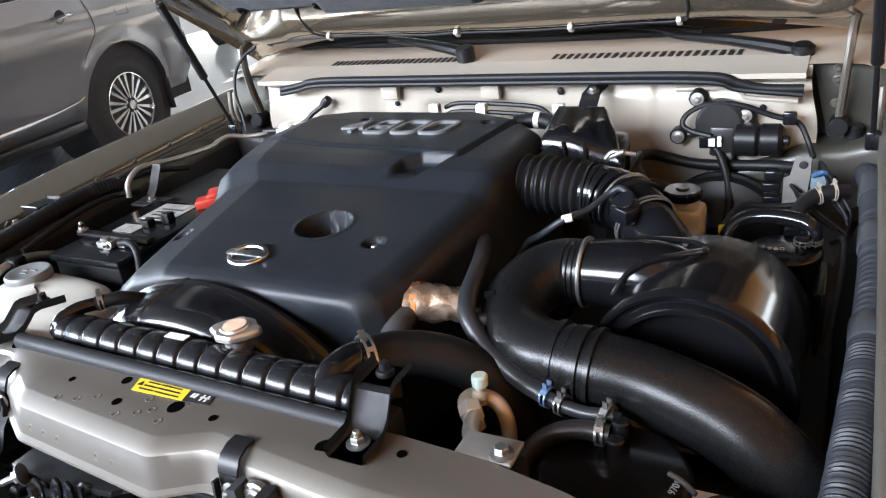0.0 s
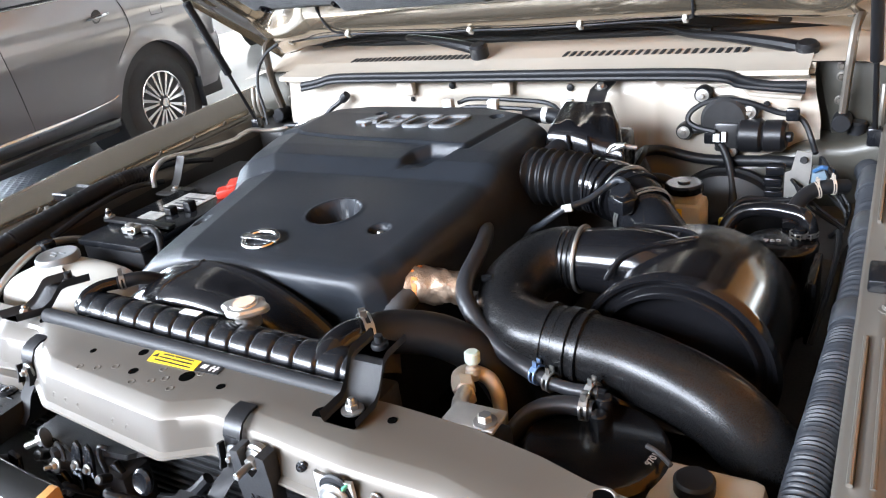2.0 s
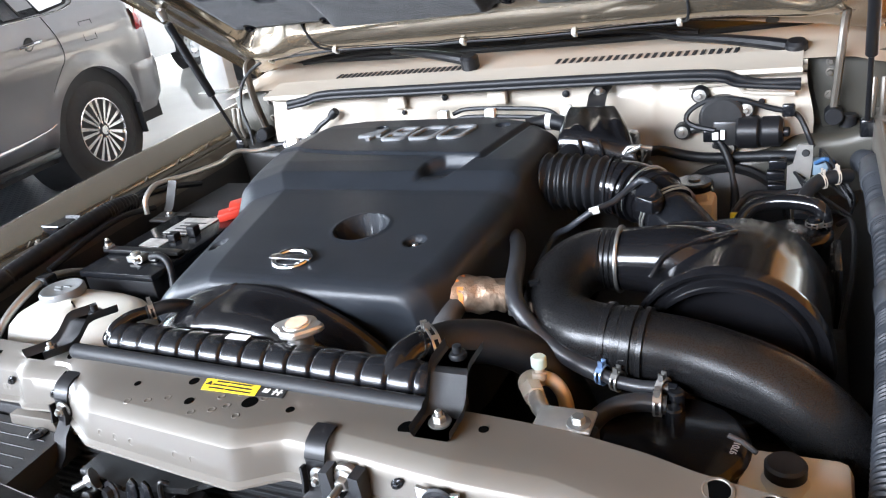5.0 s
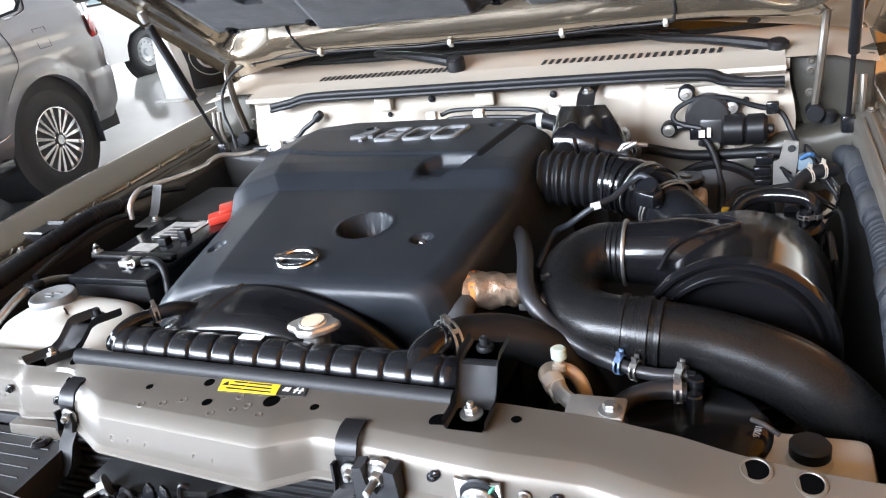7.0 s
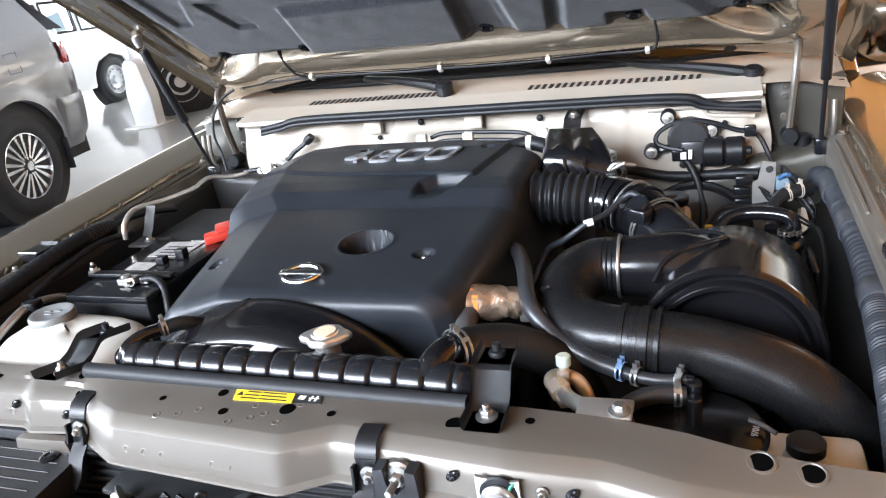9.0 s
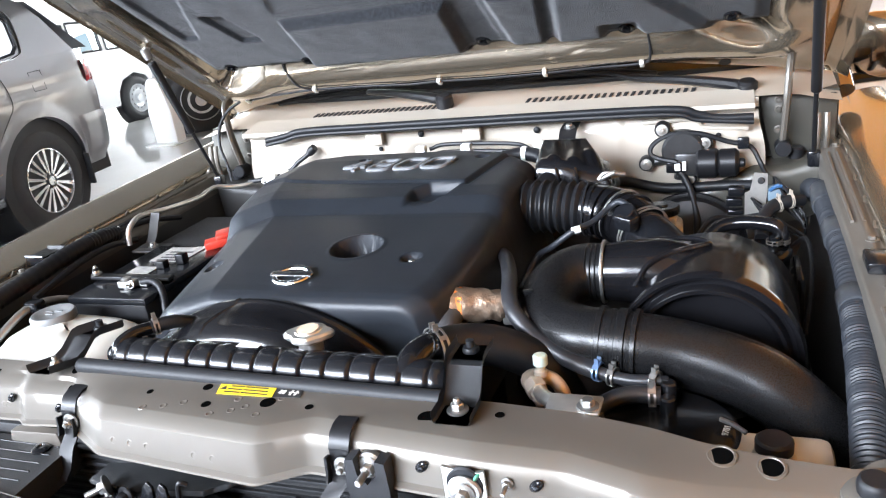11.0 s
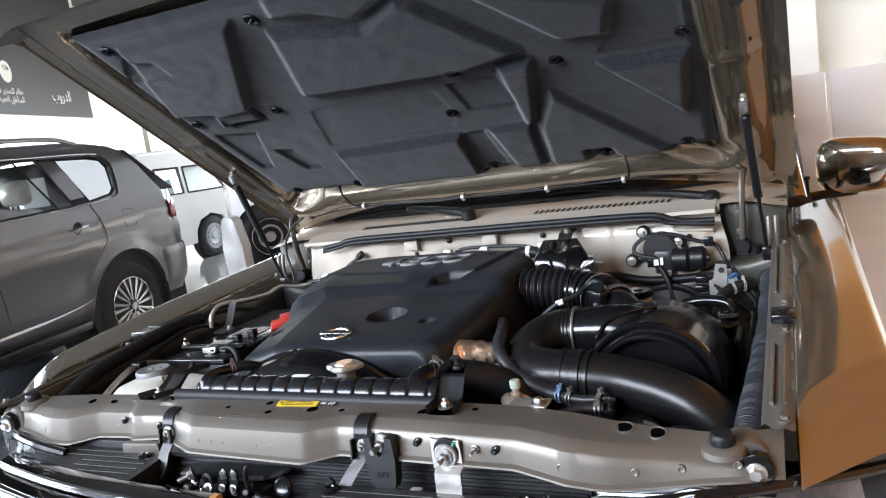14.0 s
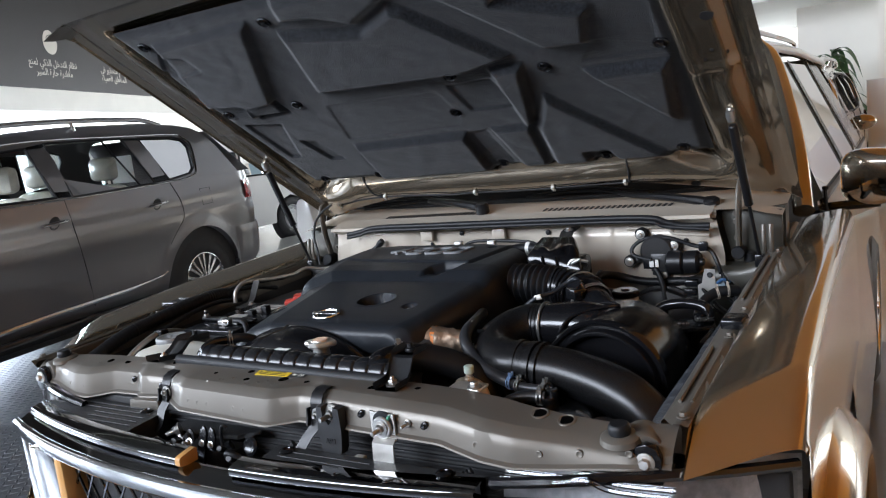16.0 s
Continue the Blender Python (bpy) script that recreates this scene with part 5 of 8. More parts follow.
def air_cleaner():
    ac = thing("air_cleaner", "glossy black drum air cleaner housing", "air cleaner", (.555, .40, .80))
    b = B()
    lathe(b, [(.0, .030), (.060, .030), (.094, .026), (.100, .010), (.103, .005), (.108, .005), (.111, .010), (.113, .018), (.119, .018), (.122, .010), (.127, .008), (.131, .016), (.131, .024), (.126, .028), (.125, .10), (.127, .19), (.120, .205), (.0, .21)], (.556, .305, .942), (.03, 1, 0), 56)
    drum = part("drum", b, M_GLOSS, ac)
    b = B()
    box(b, .51, .64, .33, .48, .78, .86, .02)
    part("drum_foot", b, M_DARK, ac)
    b = B()
    tube(b, [(.398, .426, 1.028), (.44, .430, 1.027), (.49, .435, 1.022), (.55, .44, .995)], (.046, .062), 24, 6)
    part("inlet_neck", b, M_GLOSS, ac)
    b = B()
    tube(b, [(.452, .365, 1.030), (.468, .385, 1.055), (.500, .405, 1.068), (.545, .430, 1.072), (.556, .445, 1.070), (.53, .470, 1.068), (.46, .472, 1.066)], .004, 8, 6)
    part("moulded_flange", b, M_GLOSS, drum)
    b = B()
    box(b, .521, .535, .775, .785, .90, .958, .002)
    part("yellow_tag", b, M_YELLOW, ac, "yellow paper tag")
    # intake duct that doubles back and dives beside the lamp
    duct = thing("intake_duct", "satin black U-shaped plastic air intake duct", "air duct", (.40, .27, .80))
    path = [(.398, .426, 1.028), (.362, .424, 1.027), (.332, .395, 1.020), (.322, .340, 1.010), (.343, .283, 1.002), (.388, .252, 1.000), (.445, .243, .998), (.520, .243, .988), (.595, .233, .970), (.650, .220, .945), (.695, .208, .900), (.715, .20, .84)]
    b = B()
    tube(b, path, .046, 28, 8)
    dk = part("duct_shell", b, M_DUCT, duct)
    b = B()
    for x, r, w in ((.418, .0500, .007), (.432, .0475, .006), (.448, .0500, .012), (.466, .0515, .006)):
        y = table([(.38, .252), (.445, .243), (.52, .243)], x)
        z = table([(.38, 1.0), (.445, .998), (.52, .988)], x)
        lathe(b, [(r - .003, -w / 2 - .001), (r, -w / 2), (r, w / 2), (r - .003, w / 2 + .001)], (x, y, z), (1, -.05, -.05), 32)
    part("joint_sleeve", b, M_DUCT, duct)
    b = B()
    lathe(b, [(.047, -.0025), (.0505, -.0025), (.0515, 0), (.0505, .0025), (.047, .0025)], (.398, .426, 1.028), (1, .02, 0), 40)
    part("wire_clamp", b, M_ZINC, duct, "thin zinc wire clamp")
    b = B()
    for x, r in ((.372, .0475), (.380, .0475), (.388, .0475)):
        lathe(b, [(r - .003, -.002), (r, 0), (r - .003, .002)], (x, .4255, 1.0275), (1, .02, 0), 36)
    part("duct_rib", b, M_DUCT, duct)
    b = B()
    tube(b, [Vector(p) + Vector(o) for p, o in ((path[7], (0, .018, .042)), (path[8], (.008, .022, .040)), (path[9], (.018, .024, .035)), (path[10], (.028, .026, .022)))], .0012, 6, 6)
    part("mould_line", b, M_DUCT, duct)
    b = B()
    prism(b, [(.300, .292), (.312, .300), (.308, .308), (.296, .300)], 1.045, 1.050, "xy")
    part("duct_clip", b, M_PLASTIC, duct)


M_DUCT = pbr("satin_duct_plastic", (0.007, 0.007, 0.0075), 0.28, 0.0, 0.1, 20, 0.02, 700, spec=0.32)
air_cleaner()


def throttle_hose():
    th = thing("throttle_hose", "black ribbed rubber intake bellows with elbow", "air hose", (.33, .65, .95))
    b = B()
    tube(b, [(.195, .668, 1.062), (.235, .665, 1.062), (.285, .663, 1.060), (.335, .660, 1.056)], .052, 28, 18, corr(.0165, -.14))
    part("bellows", b, M_RUBBER, th)
    b = B()
    tube(b, [(.330, .660, 1.056), (.375, .652, 1.052), (.412, .628, 1.045), (.438, .598, 1.034)], .048, 26, 6)
    el = part("elbow", b, M_GLOSS, th)
    for k in range(5):
        t = k / 4
        p = Vector((.345 + .072 * t, .659 - .034 * t, 1.055 - .010 * t))
        b = B()
        lathe(b, [(.047, -.003), (.0505, -.002), (.0505, .002), (.047, .003)], p, Vector((1, -.18 - .9 * t, -.12 - .2 * t)), 30)
        part("elbow_rib", b, M_GLOSS, el)
    b = B()
    clamp_band(b, (.440, .596, 1.033), (.62, -.72, -.28), .049, .010, .002, False)
    clamp_band(b, (.398, .640, 1.048), (.75, -.6, -.2), .050, .008, .002, False)
    part("band_clamp", b, M_ALU, th)
    b = B()
    tube(b, [(.436, .600, 1.034), (.470, .560, 1.020), (.510, .510, .995), (.53, .48, .97)], .044, 24, 5)
    part("flow_meter_tube", b, M_PLASTIC, th)
    b = B()
    disc_cyl(b, (.425, .575, 1.055), (.413, .560, 1.085), .020)
    box(b, .40, .438, .535, .56, 1.055, 1.080, .004, Matrix.Translation((.42, .548, 1.067)) @ Matrix.Rotation(radians(-35), 4, 'Z') @ Matrix.Translation((-.42, -.548, -1.067)))
    part("sensor_plug", b, M_PLASTIC, th)
    b = B()
    box(b, .352, .385, .688, .700, 1.108, 1.114, .002, Matrix.Translation((.37, .694, 1.11)) @ Matrix.Rotation(radians(-25), 4, 'Y') @ Matrix.Translation((-.37, -.694, -1.11)))
    tube(b, [(.352, .690, 1.104), (.365, .692, 1.116), (.40, .700, 1.110)], .004, 8, 4)
    part("spring_clip", b, M_ZINC, th)
    # wiring to the sensor
    w = B()
    tube(w, [(.43, .57, 1.082), (.405, .590, 1.092), (.385, .590, 1.082), (.360, .560, 1.066), (.331, .530, 1.060), (.29, .530, 1.03), (.255, .555, 1.0), (.235, .50, .96)], .0055, 10, 8)
    solid("sensor_wiring", w, M_HOSEGREY, "grey taped sensor wiring with white tag", "cable")
    w = B()
    lathe(w, [(.0062, -.008), (.0066, 0), (.0062, .008)], (.335, .532, 1.061), (1, .2, .2), 14)
    solid("wiring_tag", w, M_LABELWHITE, "white tape tag round the sensor wiring", "tag")


throttle_hose()


def resonator():
    r = thing("resonator_box", "glossy black ribbed plastic resonator box beside the cover", "resonator", (.29, .80, .95))
    b = B()
    def shell(a, c):
        a, c = -.18 + 1.36 * a, -.20 + 1.40 * c
        ac, cc = min(1, max(0, a)), min(1, max(0, c))
        x0, x1 = .204 + .016 * cc ** 2, .304 + .072 * cc - .012 * cc * cc
        x, y = x0 + (x1 - x0) * ac, .874 - .134 * cc
        edge = min(ac, 1 - ac, cc, 1 - cc)
        z = 1.148 - .016 * cc - .014 * ac * cc - .012 * (1 - smooth(0, .10, edge)) - .018 * smooth(.45, 1, cc) * smooth(.3, 1, ac)
        z += .0045 * smooth(.10, .22, edge) * (.5 + .5 * math.cos(2 * math.pi * (3.2 * ac + .15 * cc)))
        over = max(-a, a - 1, 0) / .18, max(-c, c - 1, 0) / .20
        o = max(over)
        x += (.004 if a > 1 else -.004) * smooth(0, .4, over[0]) if over[0] else 0
        y += (-.005 if c > 1 else .005) * smooth(0, .4, over[1]) if over[1] else 0
        return (x, y, z - .070 * o)
    grid(b, 56, 44, shell)
    for x, y, dx in ((.262, .742, .05), (.30, .742, .05)):
        tube(b, [(x, y - .008, 1.118), (x + .004, y - .010, 1.095), (x + .006, y - .008, 1.068)], .003, 6, 4)
    part("box_body", b, M_GLOSS, r, "", 50)
    b = B()
    box(b, .23, .35, .77, .865, 1.02, 1.10, .012)
    part("box_base", b, M_PLASTIC, r)
    b = B()
    strip(b, [(.93, 1.112), (.945, 1.128), (.965, 1.142), (1.02, 1.146)], .226, .264, .003)
    part("stay_plate", b, M_BLACKPAINT, r)
    b = B()
    bolt(b, (.246, .975, 1.144), (0, -.3, 1), .008)
    part("stay_bolt", b, M_ZINC, r)
    b = B()
    tube(b, [(.245, .75, 1.09), (.235, .72, 1.08), (.23, .69, 1.07)], .022, 12, 4)
    part("connecting_hose", b, M_RUBBER, r)


resonator()


def vacuum_pipes():
    """Pipes behind the cover, in front of the firewall."""
    t = thing("vacuum_pipe", "black vacuum pipes with white clips along the firewall", "pipe", (0, .95, .95))
    for z, y in ((1.118, .985), (1.102, .975)):
        b = B()
        tube(b, [(-.10, y, z - .01), (-.06, y, z), (.05, y - .01, z), (.13, y - .02, z - .004), (.17, y - .05, z - .015), (.21, y - .09, z - .02)], .005, 8, 6)
        part("pipe_run", b, M_RUBBER, t)
    for x in (-.115, .0, .175):
        b = B()
        box(b, x - .012, x + .012, .955, .975, 1.10, 1.122, .003)
        part("white_clip", b, M_LABELWHITE, t)
    b = B()
    tube(b, [(.12, .86, 1.11), (.16, .87, 1.115), (.20, .86, 1.11), (.24, .83, 1.09)], .016, 12, 5)
    part("breather_tube", b, M_RUBBER, t)
    b = B()
    lathe(b, [(.0165, -.006), (.018, 0), (.0165, .006)], (.165, .87, 1.115), (1, .05, 0), 16)
    part("white_band", b, M_LABELWHITE, t)
    # wiring on the left of the firewall
    b = B()
    tube(b, [(-.433, .995, 1.118), (-.45, .99, 1.105), (-.475, .985, 1.09), (-.50, .98, 1.07), (-.55, .97, 1.055), (-.62, .96, 1.05)], .006, 8, 6)
    tube(b, [(-.44, .998, 1.108), (-.462, .992, 1.10), (-.486, .985, 1.082)], .004, 8, 5)
    lathe(b, [(.010, -.012), (.012, 0), (.010, .012)], (-.433, .995, 1.118), (1, 0, .8), 12)
    part("harness", b, M_RUBBER, t)


vacuum_pipes()


def wiper_motor():
    w = thing("wiper_motor", "black wiper motor with silver gearbox plate on the firewall", "motor", (.50, 1.0, 1.0))
    b = B()
    disc_cyl(b, (.487, 1.020, 1.075), (.487, .985, 1.075), .045, .006, 36)
    box(b, .470, .525, .980, 1.018, 1.02, 1.072, .006)
    part("gear_case", b, M_MOTORPLATE, w)
    b = B()
    disc_cyl(b, (.515, .992, 1.046), (.560, .990, 1.046), .0325, .005, 36)
    disc_cyl(b, (.558, .990, 1.046), (.602, .988, 1.047), .0305, .007, 36)
    disc_cyl(b, (.600, .980, 1.048), (.614, .979, 1.048), .010, .003, 16)
    part("motor_can", b, M_BLACKPAINT, w)
    for x, z in ((.444, 1.123), (.532, 1.090), (.408, 1.047), (.498, 1.010)):
        b = B()
        lathe(b, [(.0165, 0), (.017, .020), (.0145, .025), (.008, .024)], (x, 1.02, z), (0, -1, 0), 24)
        part("mount_rubber", b, M_RUBBER, w)
        b = B()
        lathe(b, [(.0125, 0), (.0125, .003), (.006, .0035)], (x, .9965, z), (0, -1, 0), 24)
        bolt(b, (x, .994, z), (0, -1, 0), .0055)
        part("mount_bolt", b, M_ALU, w)
    for p0, p1 in (((.444, 1.123), (.475, 1.09)), ((.530, 1.082), (.50, 1.075)), ((.408, 1.045), (.455, 1.055)), ((.474, 1.008), (.482, 1.04))):
        b = B()
        tube(b, [(p0[0], 1.012, p0[1]), (p1[0], 1.006, p1[1])], .009, 8, 2)
        part("mount_arm", b, M_MOTORPLATE, w)
    b = B()
    box(b, .452, .492, .975, .992, 1.03, 1.055, .003)
    part("plug", b, M_PLASTIC, w)
    b = B()
    box(b, .470, .482, .972, .976, 1.036, 1.052)
    box(b, .486, .494, .972, .976, 1.036, 1.056)
    part("white_label", b, M_LABELWHITE, w)
    b = B()
    tube(b, [(.475, .975, 1.055), (.435, .985, 1.062), (.418, .99, 1.075), (.428, .995, 1.095), (.465, .995, 1.113), (.52, .995, 1.112), (.58, 1.0, 1.09), (.612, 1.0, 1.083), (.63, 1.0, 1.07), (.645, .99, 1.04), (.655, .97, 1.02)], .0055, 8, 8)
    solid("wiper_harness", b, M_RUBBER, "black taped harness looping round the wiper motor", "cable")
    b = B()
    tube(b, [(.478, .985, 1.035), (.495, .975, 1.01), (.510, .955, .97), (.518, .92, .92), (.51, .86, .86)], .008, 10, 6)
    solid("motor_cable", b, M_RUBBER, "black cable hanging from the wiper motor", "cable")
    b = B()
    box(b, .598, .622, .985, 1.0, 1.075, 1.10, .004)
    solid("harness_clip", b, M_PLASTIC, "black plastic harness clip on the firewall", "clip")


M_MOTORPLATE = pbr("dark_cast_alloy", (0.035, 0.035, 0.036), 0.36, 0.4, 0.15, 40, 0.0, 300)
wiper_motor()


def brake_parts():
    r = thing("brake_reservoir", "milky white brake fluid reservoir with black cap", "reservoir", (.458, .79, .80))
    b = B()
    box(b, .425, .495, .755, .825, .90, .985, .010)
    box(b, .435, .485, .765, .815, .98, 1.0, .006)
    part("reservoir_body", b, M_WHITEPLASTIC, r)
    b = B()
    lathe(b, [(.030, 0), (.034, .003), (.034, .014), (.030, .018), (.012, .018), (.010, .021), (0, .021)], (.458, .790, 1.0), (0, 0, 1), 28)
    part("reservoir_cap", b, M_PLASTIC, r)
    b = B()
    box(b, .44, .462, .753, .7545, .965, .98)
    part("yellow_note", b, M_YELLOW, r)
    b = B()
    disc_cyl(b, (.458, .70, .88), (.458, .86, .88), .03)
    part("master_cylinder", b, M_ALU, r)
    bo = thing("brake_booster", "round black brake booster behind the fluid reservoir", "brake booster", (.50, .97, .80))
    b = B()
    lathe(b, [(.03, -.02), (.05, 0), (.085, .012), (.108, .026), (.112, .04)], (.50, .930, .865), (.05, 1, .05), 40)
    part("front_shell", b, M_BOOSTER, bo)
    b = B()
    lathe(b, [(.112, .040), (.119, .042), (.119, .052), (.112, .054)], (.50, .930, .865), (.05, 1, .05), 40)
    part("crimped_rim", b, M_BLACKPAINT, bo)
    b = B()
    lathe(b, [(.112, .054), (.105, .08), (.06, .10), (0, .10)], (.50, .930, .865), (.05, 1, .05), 40)
    part("rear_shell", b, M_BOOSTER, bo)
    b = B()
    tube(b, [(.42, .90, .965), (.40, .885, .985), (.37, .88, .99), (.345, .90, .985), (.335, .95, .98)], .010, 10, 6)
    part("vacuum_hose", b, M_RUBBER, bo)
    # pipes
    for k, pts in enumerate((((.38, .80, .96), (.37, .86, 1.0), (.34, .92, 1.02), (.36, .99, 1.01), (.45, 1.0, .99), (.58, .99, .995), (.63, .97, 1.0)),
                             ((.39, .78, .95), (.355, .84, 1.01), (.36, .88, 1.04), (.345, .94, 1.03), (.34, 1.0, 1.01)),
                             ((.52, .80, .94), (.55, .84, .97), (.60, .86, .965), (.66, .87, .97)))):
        b = B()
        tube(b, list(pts), .0055 if k else .011, 10, 6)
        solid("brake_pipe", b, M_RUBBER, "dark brake line bent along the firewall", "pipe", "brake lines")


M_BOOSTER = pbr("booster_paint", (0.006, 0.006, 0.007), 0.5, 0.0, 0.1, 20, 0.03, 300)
brake_parts()


def vapour_canister():
    c = thing("canister", "black round canister with numbered lid and bent hose", "canister", (.635, .70, .80))
    b = B()
    lathe(b, [(.050, -.16), (.052, 0), (.056, .004), (.056, .012), (.052, .015), (.02, .017), (0, .017)], (.635, .700, .945), (0, 0, 1), 36)
    part("canister_body", b, M_PLASTIC, c)
    text_part("lid_number", "960", .014, Matrix.Translation((.622, .690, .9635)) @ Matrix.Rotation(radians(8), 4, 'Z'), M_PRINT, c, .0004, 1.3)
    b = B()
    tube(b, [(.535, .70, .93), (.545, .722, .968), (.565, .735, .990), (.60, .738, .998), (.640, .728, 1.000), (.665, .72, .995), (.674, .715, .978), (.674, .712, .962)], .013, 14, 6)
    part("bent_hose", b, M_GLOSS, c)
    for x, y, z in ((.660, .700, .975), (.674, .712, .972)):
        b = B()
        clamp_band(b, (x, y, z), (0, 0, 1), .0125, .008, .0015, True, (0, -1, 0))
        part("spring_clamp", b, M_ZINC, c)
    b = B()
    disc_cyl(b, (.660, .700, .955), (.660, .700, .985), .010)
    part("port", b, M_PLASTIC, c)


M_PRINT = pbr("grey_print", (0.45, 0.45, 0.45), 0.6, 0.0, 0.1, 30, 0.0, 300)
vapour_canister()


def relay_block():
    r = thing("relay_block", "silver relay bracket with black connectors and coloured wires", "relay", (.63, .91, .90))
    b = B()
    prism(b, [(.612, .945), (.648, .945), (.655, 1.01), (.655, 1.045), (.630, 1.048), (.622, 1.01), (.612, 1.005)], .898, .901, "xz")
    part("relay_bracket", b, M_ALU, r)
    b = B()
    disc_cyl(b, (.643, .897, 1.032), (.643, .893, 1.032), .007)
    part("bracket_hole", b, M_DARK, r)
    for x, z in ((.600, .96), (.598, .985), (.602, 1.008)):
        b = B()
        box(b, x - .022, x + .010, .895, .92, z - .008, z + .009, .003)
        part("connector", b, M_PLASTIC, r)
    b = B()
    box(b, .655, .685, .90, .925, .985, 1.015, .004)
    part("pale_connector", b, M_PALEPLUG, r, "pale grey connector")
    b = B()
    tube(b, [(.66, .90, 1.01), (.675, .89, 1.022), (.69, .90, 1.012)], .004, 8, 4)
    part("blue_plug", b, M_BLUE, r)
    b = B()
    tube(b, [(.64, .76, .96), (.645, .80, .985), (.665, .83, 1.0), (.69, .84, 1.005), (.715, .86, 1.0)], .013, 12, 6)
    part("heater_hose", b, M_RUBBER, r)
    b = B()
    for p, a in (((.672, .832, 1.001), (1, .5, .2)), ((.695, .843, 1.005), (1, .4, 0))):
        clamp_band(b, p, a, .0133, .005)
    part("spring_clamp", b, M_BRASS, r)
    random.seed(11)
    for k in range(7):
        b = B()
        x, y, z = random.uniform(.64, .70), random.uniform(.88, .95), random.uniform(.97, 1.02)
        tube(b, [(x, y, z), (x + random.uniform(-.02, .03), y + random.uniform(-.04, .03), z + .015), (x + random.uniform(.0, .05), y - .05, z - .01), (.72, y - .08, z - .04)], .0028, 6, 5)
        part("wire", b, random.choice([M_RUBBER, M_RUBBER, M_BLUE, M_PLASTIC]), r)


M_PALEPLUG = pbr("pale_blue_plastic", (0.13, 0.18, 0.22), 0.4, 0.0, 0.05, 20, 0.02, 300)
relay_block()


def conduit_right():
    b = B()
    tube(b, [(.742, .985, .985), (.748, .93, .998), (.754, .84, 1.003), (.756, .74, 1.002), (.757, .60, 1.003), (.755, .48, 1.000), (.750, .36, .992), (.742, .22, .980), (.733, .10, .962), (.728, .03, .935)], .0225, 20, 60, corr(.0068, -.10))
    c = solid("wiring_conduit", b, M_HOSEGREY, "grey corrugated wiring conduit along the fender rail", "conduit")
    for y, w in ((.86, .045), (.66, .035), (.40, .025)):
        b = B()
        x = table([(.22, .742), (.36, .750), (.48, .755), (.60, .757), (.84, .754)], y)
        z = table([(.22, .980), (.36, .992), (.48, 1.0), (.60, 1.003), (.84, 1.003)], y)
        lathe(b, [(.0226, -w), (.0238, -w + .002), (.0233, -w * .5), (.0239, -w * .4), (.0234, 0), (.0239, w * .45), (.0235, w * .5), (.0238, w - .002), (.0226, w)], (x, y, z), (.01, 1, .02), 24)
        part("tape_wrap", b, M_TAPE, c, "grey vinyl tape wrap")
    b = B()
    tube(b, [(.70, .80, .93), (.715, .74, .965), (.718, .66, .96), (.712, .58, .93), (.70, .52, .88)], .0045, 8, 6)
    solid("thin_cable", b, M_RUBBER, "thin black cable beside the conduit", "cable")
    b = B()
    box(b, .688, .700, .55, .66, .86, .965, .004)
    for k in range(3):
        box(b, .684, .690, .57 + .03 * k, .58 + .03 * k, .88, .95, .001)
    solid("side_bracket", b, M_PLASTIC, "black ribbed plastic bracket on the apron", "bracket")


M_TAPE = pbr("vinyl_tape", (0.040, 0.044, 0.050), 0.35, 0.0, 0.15, 40, 0.1, 150)
conduit_right()


def pcv_hose():
    b = B()
    tube(b, [(.180, .540, 1.022), (.200, .505, 1.028), (.226, .455, 1.040), (.248, .395, 1.046), (.266, .335, 1.050), (.277, .290, 1.048), (.290, .258, 1.036), (.318, .236, 1.014), (.350, .220, .998), (.385, .204, .988), (.418, .193, .982)], .0125, 14, 7)
    h = solid("breather_hose", b, M_RUBBERSHINE, "black rubber hose from the cover to the canister", "hose")
    b = B()
    tube(b, [(.418, .193, .982), (.440, .183, .980), (.470, .178, .979), (.503, .180, .980)], .0085, 12, 5)
    part("thin_hose", b, M_RUBBERSHINE, h)
    for p, m in (((.421, .191, .982), M_BLUECLAMP), ((.441, .184, .980), M_ZINC), ((.496, .180, .980), M_ZINC)):
        b = B()
        clamp_band(b, p, (1, -.35, 0), .0115, .009, .002)
        part("spring_clamp", b, m, h)
    b = B()
    box(b, .262, .282, .29, .315, .995, 1.016, .003)
    part("hose_clip", b, M_ZINC, h)
    c = thing("fuel_canister", "black round canister with a printed rim in the front corner", "canister", (.515, .11, .80))
    b = B()
    lathe(b, [(.078, -.16), (.080, -.02), (.084, -.016), (.085, .000), (.080, .006), (.076, .008), (.03, .010), (0, .010)], (.515, .125, .945), (0, 0, 1), 44)
    part("canister_body", b, M_PLASTIC, c)
    text_part("rim_number", "9701", .011, Matrix.Translation((.583, .118, .9541)) @ Matrix.Rotation(radians(80), 4, 'Z'), M_PRINT, c, .0004)
    b = B()
    disc_cyl(b, (.513, .170, .95), (.513, .170, .985), .010)
    disc_cyl(b, (.513, .150, .95), (.513, .150, .975), .010)
    tube(b, [(.503, .180, .980), (.513, .178, .980)], .008, 8, 2)
    part("port", b, M_PLASTIC, c)
    b = B()
    tube(b, [(.503, .160, .970), (.475, .157, .972), (.448, .150, .968), (.425, .138, .955), (.41, .12, .93), (.40, .11, .88)], .0115, 12, 5)
    part("purge_hose", b, M_RUBBERSHINE, c)
    b = B()
    clamp_band(b, (.493, .159, .971), (1, .1, 0), .013, .010, .002, True)
    part("spring_clamp", b, M_ZINC, c)


